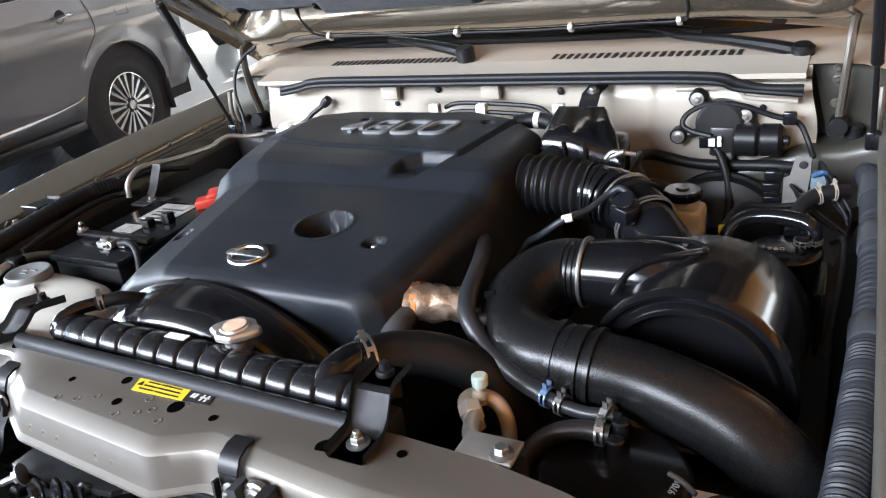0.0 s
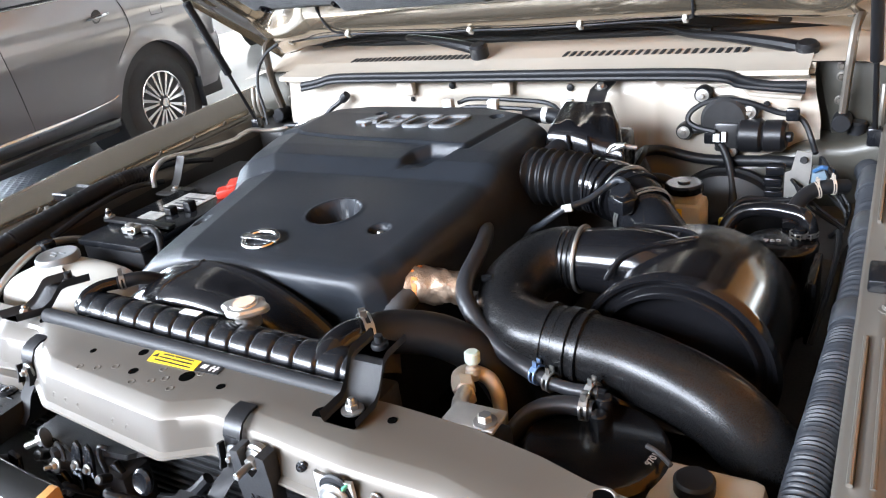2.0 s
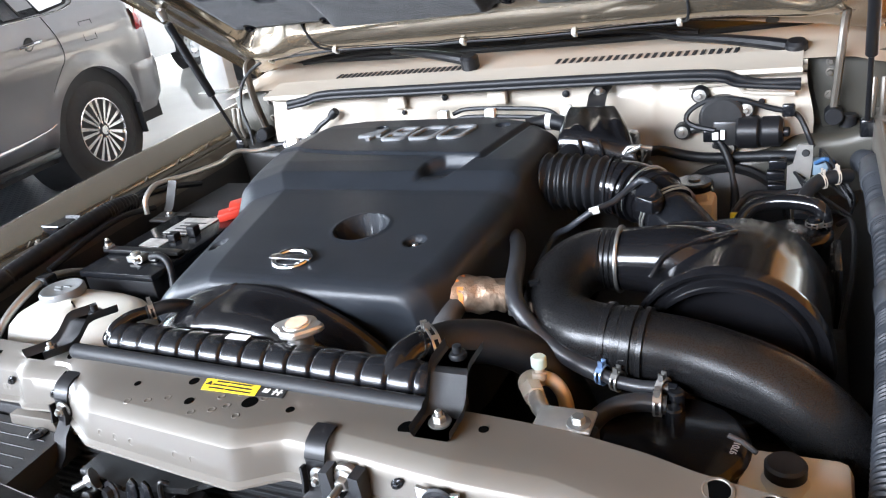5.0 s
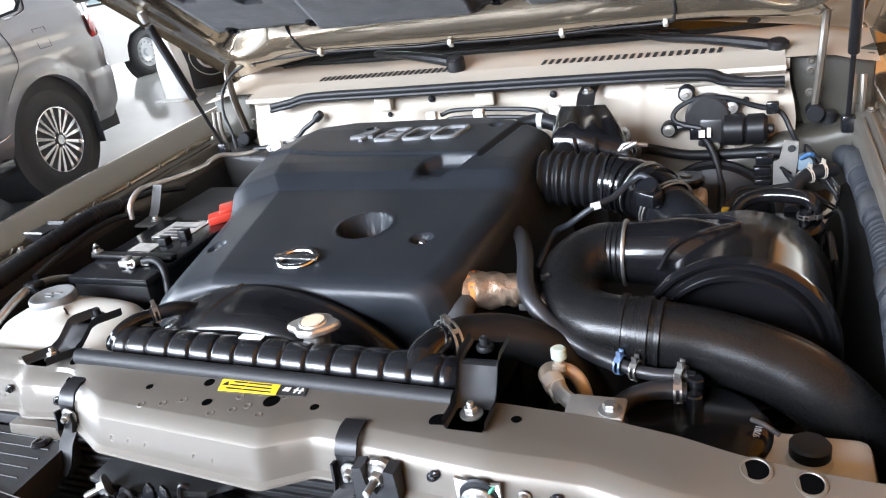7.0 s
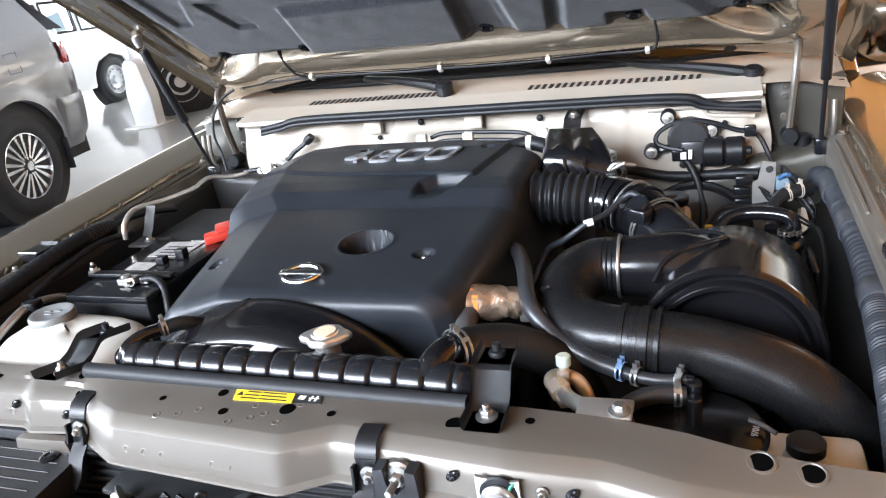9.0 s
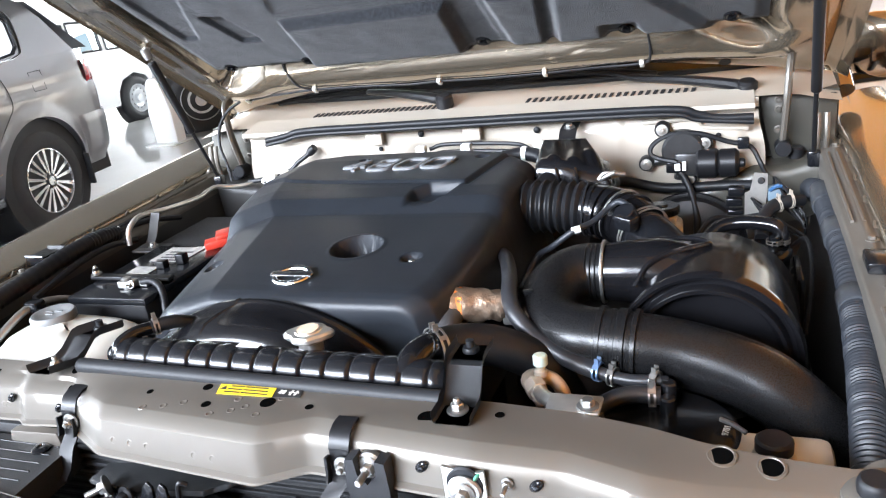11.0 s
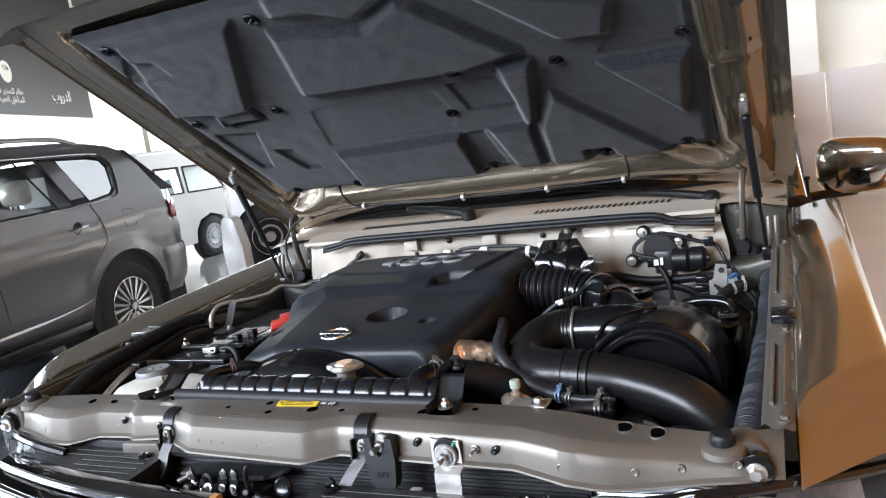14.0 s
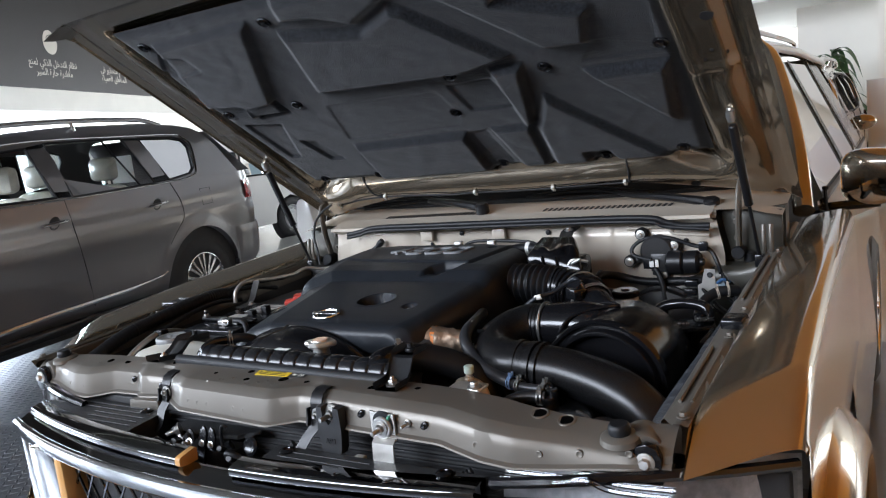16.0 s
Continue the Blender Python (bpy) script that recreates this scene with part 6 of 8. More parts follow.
M_RUBBERSHINE = pbr("smooth_rubber", (0.022, 0.023, 0.026), 0.36, 0.0, 0.12, 30, 0.05, 500)
M_BLUECLAMP = pbr("blue_plated_clamp", (0.25, 0.38, 0.60), 0.35, 0.7, 0.1, 30, 0.02, 300)
pcv_hose()


def ac_fitting():
    f = thing("refrigerant_pipe", "bare alloy refrigerant pipe with pale green service cap", "pipe", (.37, .11, .85))
    b = B()
    tube(b, [(.352, .152, .985), (.352, .153, 1.010)], .0065, 12, 2)
    disc_cyl(b, (.352, .151, .992), (.352, .153, 1.003), .0095)
    part("service_port", b, M_BRASS, f)
    b = B()
    disc_cyl(b, (.352, .154, 1.008), (.352, .155, 1.024), .0098, .002)
    part("service_cap", b, M_GREENCAP, f, "pale green plastic service cap")
    b = B()
    tube(b, [(.346, .132, .986), (.336, .142, .990), (.338, .156, .990), (.352, .163, .987), (.368, .165, .978), (.380, .160, .955), (.383, .15, .91)], .0095, 14, 6)
    part("pipe_loop", b, M_BRASS, f)
    b = B()
    lathe(b, [(.012, 0), (.015, .002), (.015, .018), (.012, .020)], (.343, .138, .990), (.55, -.75, -.2), 6)
    lathe(b, [(.010, .02), (.013, .022), (.013, .034), (.010, .036)], (.343, .138, .990), (.55, -.75, -.2), 6)
    part("union_nut", b, M_BRASS, f)
    b = B()
    tube(b, [(.356, .122, .988), (.366, .098, .998), (.380, .068, 1.012), (.396, .044, 1.022)], .0095, 14, 5)
    part("pipe_end", b, M_ALU, f)
    b = B()
    box(b, .390, .452, .010, .048, 1.029, 1.035, .0025)
    box(b, .390, .398, .010, .046, 1.005, 1.030, .002)
    box(b, .430, .436, .010, .046, 1.008, 1.030, .002)
    part("pipe_block", b, M_ALU, f, "cast alloy pipe block")
    b = B()
    bolt(b, (.438, .022, 1.035), (0, 0, 1), .008)
    part("block_bolt", b, M_ZINC, f)
    b = B()
    box(b, .400, .450, .020, .060, .80, 1.008, .006)
    part("block_stay", b, M_BLACKPAINT, f)
    # heat sleeve and grey hose
    s = thing("heat_sleeve", "crinkled foil heat sleeve with orange lining round a hose", "sleeve", (.22, .29, .90))
    b = B()
    bm = b
    ax0, ax1 = Vector((.180, .282, 1.030)), Vector((.262, .308, 1.022))
    d = (ax1 - ax0).normalized()
    u, v, w = frame_axes(d)
    rows = []
    random.seed(2)
    for i in range(15):
        t = i / 14
        rows.append([bm.verts.new(ax0.lerp(ax1, t) + (u * math.cos(a) + v * math.sin(a)) * (.030 - .008 * t + .0028 * noise.noise((t * 9, math.cos(a) * 3, math.sin(a) * 3)) * (1 + 2 * t))) for a in [2 * math.pi * k / 28 for k in range(28)]])
    for a, c in zip(rows, rows[1:]):
        for k in range(28):
            bm.faces.new((a[k], a[(k + 1) % 28], c[(k + 1) % 28], c[k]))
    part("foil", bm, M_FOIL, s, "", 70)
    b = B()
    rows = []
    for rr, t in ((.0285, .0), (.0285, .25), (.02, .3)):
        rows.append([b.verts.new(ax0 + d * (t * .09 - .0015) + (u * math.cos(a) + v * math.sin(a)) * rr) for a in [2 * math.pi * k / 28 for k in range(28)]])
    for a, c in zip(rows, rows[1:]):
        for k in range(28):
            b.faces.new((a[k], a[(k + 1) % 28], c[(k + 1) % 28], c[k]))
    lathe(b, [(.0275, -.001), (.0305, -.0015), (.0310, .001)], ax0, d, 28)
    part("orange_lining", b, M_ORANGE, s, "orange rubber lining")
    b = B()
    tube(b, [(.215, .155, .96), (.205, .175, .985), (.196, .215, 1.005), (.188, .255, 1.018), (.200, .285, 1.024), (.24, .30, 1.02)], .020, 16, 6)
    part("grey_hose", b, M_GREYHOSE, s, "dull grey rubber hose")


M_GREYHOSE = pbr("dull_hose", (0.050, 0.050, 0.052), 0.6, 0.0, 0.1, 30, 0.1, 400)
ac_fitting()


def right_bottle():
    w = thing("washer_bottle", "milky washer bottle with black screw cap in the corner", "bottle", (.62, .10, .80))
    b = B()
    box(b, .585, .70, .06, .14, .78, .945, .014)
    lathe(b, [(.026, 0), (.022, .008), (.019, .012)], (.634, .088, .941), (0, 0, 1), 24)
    part("bottle_body", b, M_WHITEPLASTIC, w)
    b = B()
    lathe(b, [(.019, 0), (.021, .002), (.021, .014), (.018, .017), (0, .017)], (.634, .088, .952), (0, 0, 1), 28)
    part("bottle_cap", b, M_RUBBER, w)
    b = B()
    tube(b, [(.575, .125, .965), (.59, .12, .962), (.605, .11, .958)], .003, 8, 3)
    part("cap_strap", b, M_GREYHOSE, w)


right_bottle()


def coolant_bottle():
    w = thing("coolant_bottle", "milky white coolant bottle with grey screw cap beside the battery", "bottle", (-.52, .20, .80))
    b = B()
    # rounded shoulder body
    def f(a, c):
        th = 2 * math.pi * a
        ex, ey = .132, .088
        p = 3.2
        cx, sy = math.cos(th), math.sin(th)
        k = (abs(cx) ** p + abs(sy) ** p) ** (-1 / p)
        prof = [(.0, .78, 1.0), (.50, .955, 1.0), (.62, .975, .985), (.74, .990, .93), (.84, 1.0, .80), (.93, 1.006, .50), (1.0, 1.008, .02)]
        z = table([(q[0], q[1]) for q in prof], c)
        s = table([(q[0], q[2]) for q in prof], c)
        return (-.512 + ex * cx * k * s, .192 + ey * sy * k * s, z - .006 + .012 * (.5 - cx * k * .5) * smooth(.6, 1, c))
    grid(b, 48, 24, f)
    bmesh.ops.remove_doubles(b, verts=b.verts, dist=.0004)
    part("bottle_body", b, M_WHITEPLASTIC, w, "", 70)
    b = B()
    lathe(b, [(.026, -.01), (.026, 0), (.038, .001), (.040, .003), (.040, .014), (.037, .018), (.031, .018), (.029, .0165), (0, .0165)], (-.566, .219, 1.006), (0, 0, 1), 36)
    part("screw_cap", b, M_CAPGREY, w, "ribbed grey screw cap")
    b = B()
    for dx, dy in ((-.010, .004), (.008, .008), (.0, -.006)):
        box(b, -.566 + dx - .008, -.566 + dx + .008, .218 + dy - .002, .218 + dy + .002, 1.0222, 1.0240, .0005)
    part("moulded_symbols", b, M_CAPGREY, w)


M_CAPGREY = pbr("grey_cap_plastic", (0.16, 0.165, 0.165), 0.4, 0.0, 0.08, 30, 0.02, 300)
coolant_bottle()


def battery():
    t = thing("battery", "black car battery with two terminals and a red cover", "battery", (-.50, .42, .86))
    b = B()
    box(b, -.600, -.425, .295, .560, .86, 1.008, .006)
    part("battery_case", b, M_BLACKPAINT, t)
    b = B()
    box(b, -.605, -.418, .290, .565, 1.005, 1.020, .004)
    part("battery_lid", b, M_PLASTIC, t)
    b = B()
    box(b, -.556, -.470, .470, .548, 1.0205, 1.0215)
    box(b, -.560, -.505, .405, .440, 1.0205, 1.0215)
    part("lid_label", b, M_LIDLABEL, t, "scuffed pale printed label")
    b = B()
    for k in range(5):
        y = .460 + .015 * k
        box(b, -.54, -.48 - .008 * (k % 2), y - .003, y + .003, 1.0217, 1.0221)
    part("label_print", b, M_LABELBLACK, t)
    # hold-down bar
    b = B()
    box(b, -.615, -.42, .365, .385, 1.022, 1.030, .003)
    disc_cyl(b, (-.605, .375, 1.02), (-.605, .375, 1.045), .006)
    part("hold_down_bar", b, M_BLACKPAINT, t)
    b = B()
    bolt(b, (-.605, .375, 1.031), (0, 0, 1), .007, .018)
    part("hold_down_nut", b, M_ZINC, t)
    # negative terminal
    b = B()
    disc_cyl(b, (-.495, .338, 1.018), (-.495, .338, 1.042), .009)
    box(b, -.512, -.478, .328, .352, 1.022, 1.036, .003)
    box(b, -.470, -.452, .34, .36, 1.022, 1.034, .002)
    part("terminal_clamp", b, M_ZINC, t, "zinc terminal clamp")
    b = B()
    bolt(b, (-.480, .330, 1.030), (0, -1, .3), .005, .014)
    part("terminal_bolt", b, M_ZINC, t)
    b = B()
    tube(b, [(-.465, .345, 1.030), (-.440, .345, 1.032), (-.415, .335, 1.02), (-.40, .315, .98), (-.40, .30, .90)], .007, 10, 6)
    part("earth_cable", b, M_RUBBER, t)
    b = B()
    tilt = Matrix.Translation((-.445, .560, 1.030)) @ Matrix.Rotation(radians(35), 4, 'Z') @ Matrix.Rotation(radians(-5), 4, 'Y')
    box(b, -.026, .036, -.018, .018, -.010, .008, .004, tilt)
    box(b, .000, .034, -.016, .034, .004, .016, .004, tilt)
    part("terminal_cover", b, M_RED, t, "red plastic terminal cover")
    b = B()
    box(b, -.475, -.455, .455, .475, 1.02, 1.042, .003)
    box(b, -.505, -.485, .43, .45, 1.02, 1.036, .003)
    part("fuse_link", b, M_BLACKPAINT, t)
    b = B()
    box(b, -.62, -.40, .285, .57, .82, .862, .01)
    part("battery_tray", b, M_DARK, t)
    # strut brace and pipe run beside it
    br = thing("battery_stay", "dark pressed steel stay with a bolt beside the battery", "bracket", (-.66, .62, .95))
    b = B()
    strip(b, [(.57, 1.010), (.60, 1.012), (.612, 1.025), (.640, 1.072)], -.675, -.650, .003)
    box(b, -.68, -.60, .555, .605, 1.004, 1.010, .002)
    part("stay_plate", b, M_APRON_SHADE, br)
    b = B()
    bolt(b, (-.640, .582, 1.011), (0, 0, 1), .007)
    part("stay_bolt", b, M_ZINC, br)
    b = B()
    box(b, -.68, -.43, .58, .83, .90, 1.0, .015)
    solid("fuse_box", b, M_DARK, "dark fuse box behind the battery", "fuse box")


M_LIDLABEL = pbr("scuffed_label", (0.42, 0.41, 0.39), 0.4, 0.2, 0.35, 60, 0.0, 300, dirt=0.6)
battery()


def left_lines():
    b = B()
    tube(b, [(-.690, .565, 1.02), (-.690, .572, 1.050), (-.688, .600, 1.070), (-.690, .640, 1.070), (-.688, .72, 1.058), (-.690, .835, 1.048), (-.692, .870, 1.052), (-.68, .900, 1.056), (-.650, .930, 1.046), (-.615, .955, 1.046), (-.59, .99, 1.050), (-.57, 1.01, 1.052)], .0060, 12, 7)
    solid("refrigerant_line", b, M_ALU, "bare aluminium pipe running along the fender rail", "pipe")
    b = B()
    tube(b, [(-.735, .10, .99), (-.735, .20, 1.02), (-.732, .30, 1.035), (-.732, .42, 1.048), (-.732, .52, 1.052), (-.73, .58, 1.045)], .019, 16, 20, corr(.009, -.1))
    solid("corrugated_hose", b, M_RUBBER, "black corrugated wiring sleeve along the rail", "conduit")
    for k, pts in enumerate((((-.74, .42, 1.03), (-.738, .60, 1.052), (-.735, .72, 1.050), (-.72, .82, 1.04)), ((-.70, .30, 1.01), (-.705, .42, 1.03), (-.705, .52, 1.035), (-.70, .60, 1.02)), ((-.72, .40, 1.02), (-.72, .55, 1.048), (-.715, .66, 1.045), (-.70, .76, 1.02)))):
        b = B()
        tube(b, list(pts), .007, 8, 6)
        solid("left_harness", b, M_RUBBER, "black taped wiring along the inner rail", "cable", "left wiring")
    b = B()
    tube(b, [(-.665, .12, .95), (-.660, .16, .985), (-.650, .21, 1.012), (-.645, .25, 1.020), (-.64, .30, 1.01), (-.64, .36, .98)], .0075, 12, 6)
    ln = solid("filler_pipe", b, M_ZINC, "bent zinc pipe beside the coolant bottle", "pipe")
    b = B()
    box(b, -.655, -.625, .235, .26, 1.012, 1.030, .003)
    part("pipe_clip", b, M_PLASTIC, ln)
    # silver valve block at the firewall
    v = thing("expansion_valve", "bare silver valve block and pipes at the firewall", "valve", (-.55, .99, .95))
    b = B()
    box(b, -.575, -.525, .975, 1.01, 1.035, 1.068, .006)
    disc_cyl(b, (-.55, .97, 1.055), (-.55, .955, 1.06), .016)
    part("valve_body", b, M_ALU, v)
    b = B()
    tube(b, [(-.53, .98, 1.06), (-.50, .965, 1.068), (-.47, .95, 1.05), (-.45, .93, 1.02)], .008, 10, 5)
    part("valve_pipe", b, M_ALU, v)
    for x in (-.575, -.535, -.50):
        b = B()
        bolt(b, (x, .965, 1.05), (0, -1, .3), .006)
        part("valve_bolt", b, M_ZINC, v)
    # cable from the hood
    b = B()
    tube(b, [(-.655, .935, 1.06), (-.665, .945, 1.10), (-.690, .965, 1.15), (-.690, .985, 1.20), (-.665, 1.0, 1.235), (-.63, 1.01, 1.255)], .004, 8, 7)
    solid("hood_cable", b, M_RUBBER, "thin black hose looping from the hood to the fender", "hose")


left_lines()


# ---- front end below and ahead of the radiator support ----
M_PANELBLACK = pbr("grained_black_panel", (0.020, 0.021, 0.022), 0.42, 0.0, 0.12, 18, 0.25, 600)


def face(x):
    """Place and foot height of the support's front face."""
    s = support_at(x)
    return s[1] - .008, s[2], s[3]


def hook_clip(x, lean):
    c = thing("grille_bracket", "gloss black steel bracket hooked over the radiator support", "bracket", (x, face(x)[0], .96), "grille brackets")
    y, zt, zb = face(x)
    w = .013
    b = B()
    strip(b, [(y + .030, zt + .006), (y + .016, zt + .006), (y + .004, zt + .001), (y - .003, zt - .010), (y - .005, zt - .016)], x - w, x + w, .003)
    strip(b, [(y - .005, zt - .014), (y - .007, zb + .010), (y - .010, zb - .004), (y - .022, zb - .020), (y - .030, zb - .050), (y - .040, zb - .062)], x - w * .92, x + w * .92, .003)
    for v in b.verts:
        if v.co.z < zb:
            v.co.x += lean * (zb - v.co.z)
    for s in (-1, 1):
        strip(b, [(y - .012, zt - .020), (y - .014, zb + .010), (y - .018, zb - .002)], x + s * w - .0015, x + s * w + .0015, .009)
    part("hook_plate", b, M_BLACKPAINT, c)
    b = B()
    bolt(b, (x + .006, y - .010, zb + .018), (0, -1, 0), .0075, .014)
    part("hook_bolt", b, M_ZINC, c)
    return c


hook_clip(-.277, -.25)
hook_clip(.172, -.7)


def latch():
    y, zt, zb = face(.214)
    l = thing("rubber_stay", "grey-black rubber stay with bolted washer and moulded AP3 mark", "bracket", (.214, y, .94))
    b = B()
    out = [(-.024, zt - .012), (-.013, zt - .010), (-.011, zt - .030), (0, zt - .042), (.011, zt - .030), (.013, zt - .010), (.024, zt - .012), (.026, zt - .050), (.022, zb - .035), (.018, zb - .045), (-.018, zb - .045), (-.022, zb - .035), (-.026, zt - .050)]
    prism(b, [(.214 + a, z) for a, z in out], y - .022, y - .002, "xz")
    part("stay_body", b, M_RUBBERGREY, l)
    b = B()
    disc_cyl(b, (.214, y, zt - .026), (.214, y - .010, zt - .026), .017, .002)
    bolt(b, (.214, y - .010, zt - .026), (0, -1, 0), .0085, .032)
    part("stay_bolt", b, M_ZINC, l)
    text_part("moulded_mark", "AP3", .014, Matrix.Translation((.214, y - .0225, zb - .022)) @ Matrix.Rotation(radians(90), 4, 'X'), M_RUBBERGREY, l, .0008)
    # plate with big washer
    x = .326
    y, zt, zb = face(x)
    p = thing("horn_bracket", "pale zinc bracket with a large washer and green paint dab", "bracket", (x, y, .93))
    b = B()
    prism(b, [(x - .022, zt - .010), (x - .010, zt - .012), (x + .012, zt - .014), (x + .024, zt - .012), (x + .026, zb - .010), (x - .022, zb - .010)], y - .006, y - .002, "xz")
    strip(b, [(y - .004, zb - .006), (y - .014, zb - .014), (y - .018, zb - .060), (y - .016, zb - .075)], x - .018, x + .024, .003)
    part("horn_plate", b, M_ALU, p)
    b = B()
    disc_cyl(b, (x + .002, y - .006, zt - .036), (x + .002, y - .012, zt - .036), .019, .002)
    bolt(b, (x + .002, y - .012, zt - .036), (0, -1, 0), .008, .026)
    part("large_washer", b, M_ZINC, p)
    b = B()
    disc_cyl(b, (x + .002, y - .002, zt - .030), (x + .002, y - .007, zt - .030), .0215, .002)
    part("rubber_ring", b, M_RUBBER, p)
    b = B()
    disc_cyl(b, (x + .016, y - .006, zt - .018), (x + .018, y - .0072, zt - .019), .005)
    part("green_dab", b, M_GREENDAB, p)
    y, zt, zb = face(.372)
    b = B()
    bolt(b, (.372, y, zb + .022), (0, -1, 0), .005, .020, 1.3)
    solid("weld_stud", b, M_ZINC, "bare steel stud welded on the radiator support", "stud")


M_RUBBERGREY = pbr("grey_rubber", (0.016, 0.017, 0.019), 0.5, 0.0, 0.12, 30, 0.08, 400)
M_GREENDAB = pbr("green_paint_dab", (0.10, 0.40, 0.28), 0.5, 0.0, 0.1, 60, 0.0, 300)
latch()


def buffer(x, y, z):
    r = thing("hood_bump_stop", "black rubber bump stop on a domed champagne seat", "bump stop", (x, y, z), "bump stops")
    b = B()
    lathe(b, [(.030, -.006), (.028, .002), (.022, .006), (.014, .007)], (x, y, z), (0, -.1, 1), 28)
    part("domed_seat", b, M_BAY, r)
    b = B()
    lathe(b, [(.0155, .004), (.0165, .014), (.015, .020), (.0125, .022), (0, .022)], (x, y, z), (0, -.1, 1), 24)
    part("rubber_pad", b, M_RUBBER, r)


buffer(.712, -.052, support_top(.712, -.052) + .002)
buffer(-.705, .012, support_top(-.705, .012) + .001)


def corner_mount(s, x, y, z):
    m = thing("corner_mount", "champagne end lug with black rubber cap and white bolt", "mount", (x, y, z), "corner mounts")
    b = B()
    lathe(b, [(.032, .05), (.032, .004), (.029, 0), (.0, -.001)], (x - .008 * s, y, z + .002), (-.25 * s, 1, 0), 36)
    part("end_lug", b, M_BAY, m)
    b = B()
    prism(b, [(x - .020, z - .034), (x + .022, z - .034), (x + .022, z + .006), (x + .016, z + .020), (x, z + .026), (x - .014, z + .020), (x - .020, z + .006)], y - .018, y - .002, "xz", .003)
    part("rubber_cap", b, M_GLOSS, m)
    b = B()
    bolt(b, (x, y - .018, z), (0, -1, 0), .0085)
    part("lug_bolt", b, M_ALU, m)


corner_mount(1, .751, -.050, .983)
corner_mount(-1, -.752, -.012, .985)


def grille_y(x):
    return -.200 + .225 * x * x


def sweep_x(bm, x0, x1, sec, n=40):
    """Sweep a closed (y, z) outline along the bowed nose."""
    rows = []
    for i in range(n + 1):
        x = x0 + (x1 - x0) * i / n
        rows.append([bm.verts.new((x, grille_y(x) + dy, dz - .010 * (x / .8) ** 2)) for dy, dz in sec])
    k = len(sec)
    for a, c in zip(rows, rows[1:]):
        for j in range(k):
            bm.faces.new((a[j], a[(j + 1) % k], c[(j + 1) % k], c[j]))
    bm.faces.new(rows[0][::-1])
    bm.faces.new(rows[-1])


def grille():
    g = thing("grille", "chrome framed grille with mesh insert at the nose", "grille", (0, -.18, .60))
    # upper garnish strips
    for x0, x1 in ((-.70, -.066), (.070, .515)):
        b = B()
        sweep_x(b, x0, x1, [(.006, .926), (-.007, .928), (-.0095, .931), (-.0095, .941), (-.007, .9445), (-.002, .946), (.028, .951), (.032, .949), (.032, .926)])
        # Chrome strips; what they reflect is painted as a dark base.
        part("chrome_garnish", b, M_DKCHROME, g)
    b = B()
    sweep_x(b, -.066, -.053, [(.006, .926), (-.007, .928), (-.0095, .931), (-.0095, .941), (-.007, .9445), (-.002, .946), (.028, .951), (.032, .949), (.032, .926)], 4)
    # The end's orange is a reflection, painted on.
    part("garnish_end", b, M_AMBER, g, "end cap of the garnish, orange reflection in its colour")
    # ledge between garnish and surround, its dark reflection put into the colour
    b = B()
    sweep_x(b, -.74, .60, [(.02, .926), (-.004, .926), (-.034, .914), (-.034, .905), (.02, .895)])
    part("black_ledge", b, M_DKCHROME, g, "chrome slope under the garnish, dark reflection in its colour")
    # surround
    b = B()
    sweep_x(b, -.76, .62, [(.0, .900), (-.030, .9165), (-.038, .9165), (-.044, .912), (-.046, .902), (-.042, .884), (-.034, .876), (.0, .872)])
    part("chrome_surround", b, M_CHROME, g)
    for x, w in ((-.560, .046), (.595, .050)):
        b = B()
        y = grille_y(x)
        prism(b, [(x - w, .885), (x + w, .885), (x + w * .8, .60), (x - w * .8, .60)], y - .044, y + .02, "xz", .006)
        part("chrome_post", b, M_CHROME, g)
    for x in (-.715, -.492):
        b = B()
        y = grille_y(x)
        box(b, x - .014, x + .014, y - .036, y + .02, .60, .878, .008)
        part("post_edge", b, M_AMBER if x > -.6 else M_CHROME, g)
    b = B()
    grid(b, 40, 4, lambda a, c: (-.76 + 1.40 * a, grille_y(-.76 + 1.40 * a) + .022, .60 + .27 * c))
    part("grille_backing", b, M_DARK, g)
    # diagonal mesh bars
    for k in range(-13, 14):
        for s in (-1, 1):
            xs = k * .062
            pts = []
            for t in range(7):
                z = .860 - .26 * t / 6
                x = xs + s * .20 * t / 6
                if -.755 < x < .62:
                    pts.append((x, grille_y(x) - .004 + (.002 if s > 0 else 0), z + .018 * (x / .8) ** 2))
            if len(pts) > 2:
                b = B()
                tube(b, pts, .0032, 6, 2)
                part("mesh_bar", b, M_DKCHROME, g)
    b = B()
    lathe(b, [(.055, 0), (.060, .006), (.055, .012), (.048, .010), (.048, 0)], (.03, grille_y(0) - .02, .80), (0, -1, .1), 40)
    part("emblem_ring", b, M_CHROME, g, "plain chrome emblem ring")
    # bumper top so that the nose is closed
    b = B()
    sweep_x(b, -.80, .80, [(.05, .60), (-.06, .60), (-.085, .56), (-.085, .40), (.05, .36)])
    part("bumper", b, M_PAINT, g)


grille()


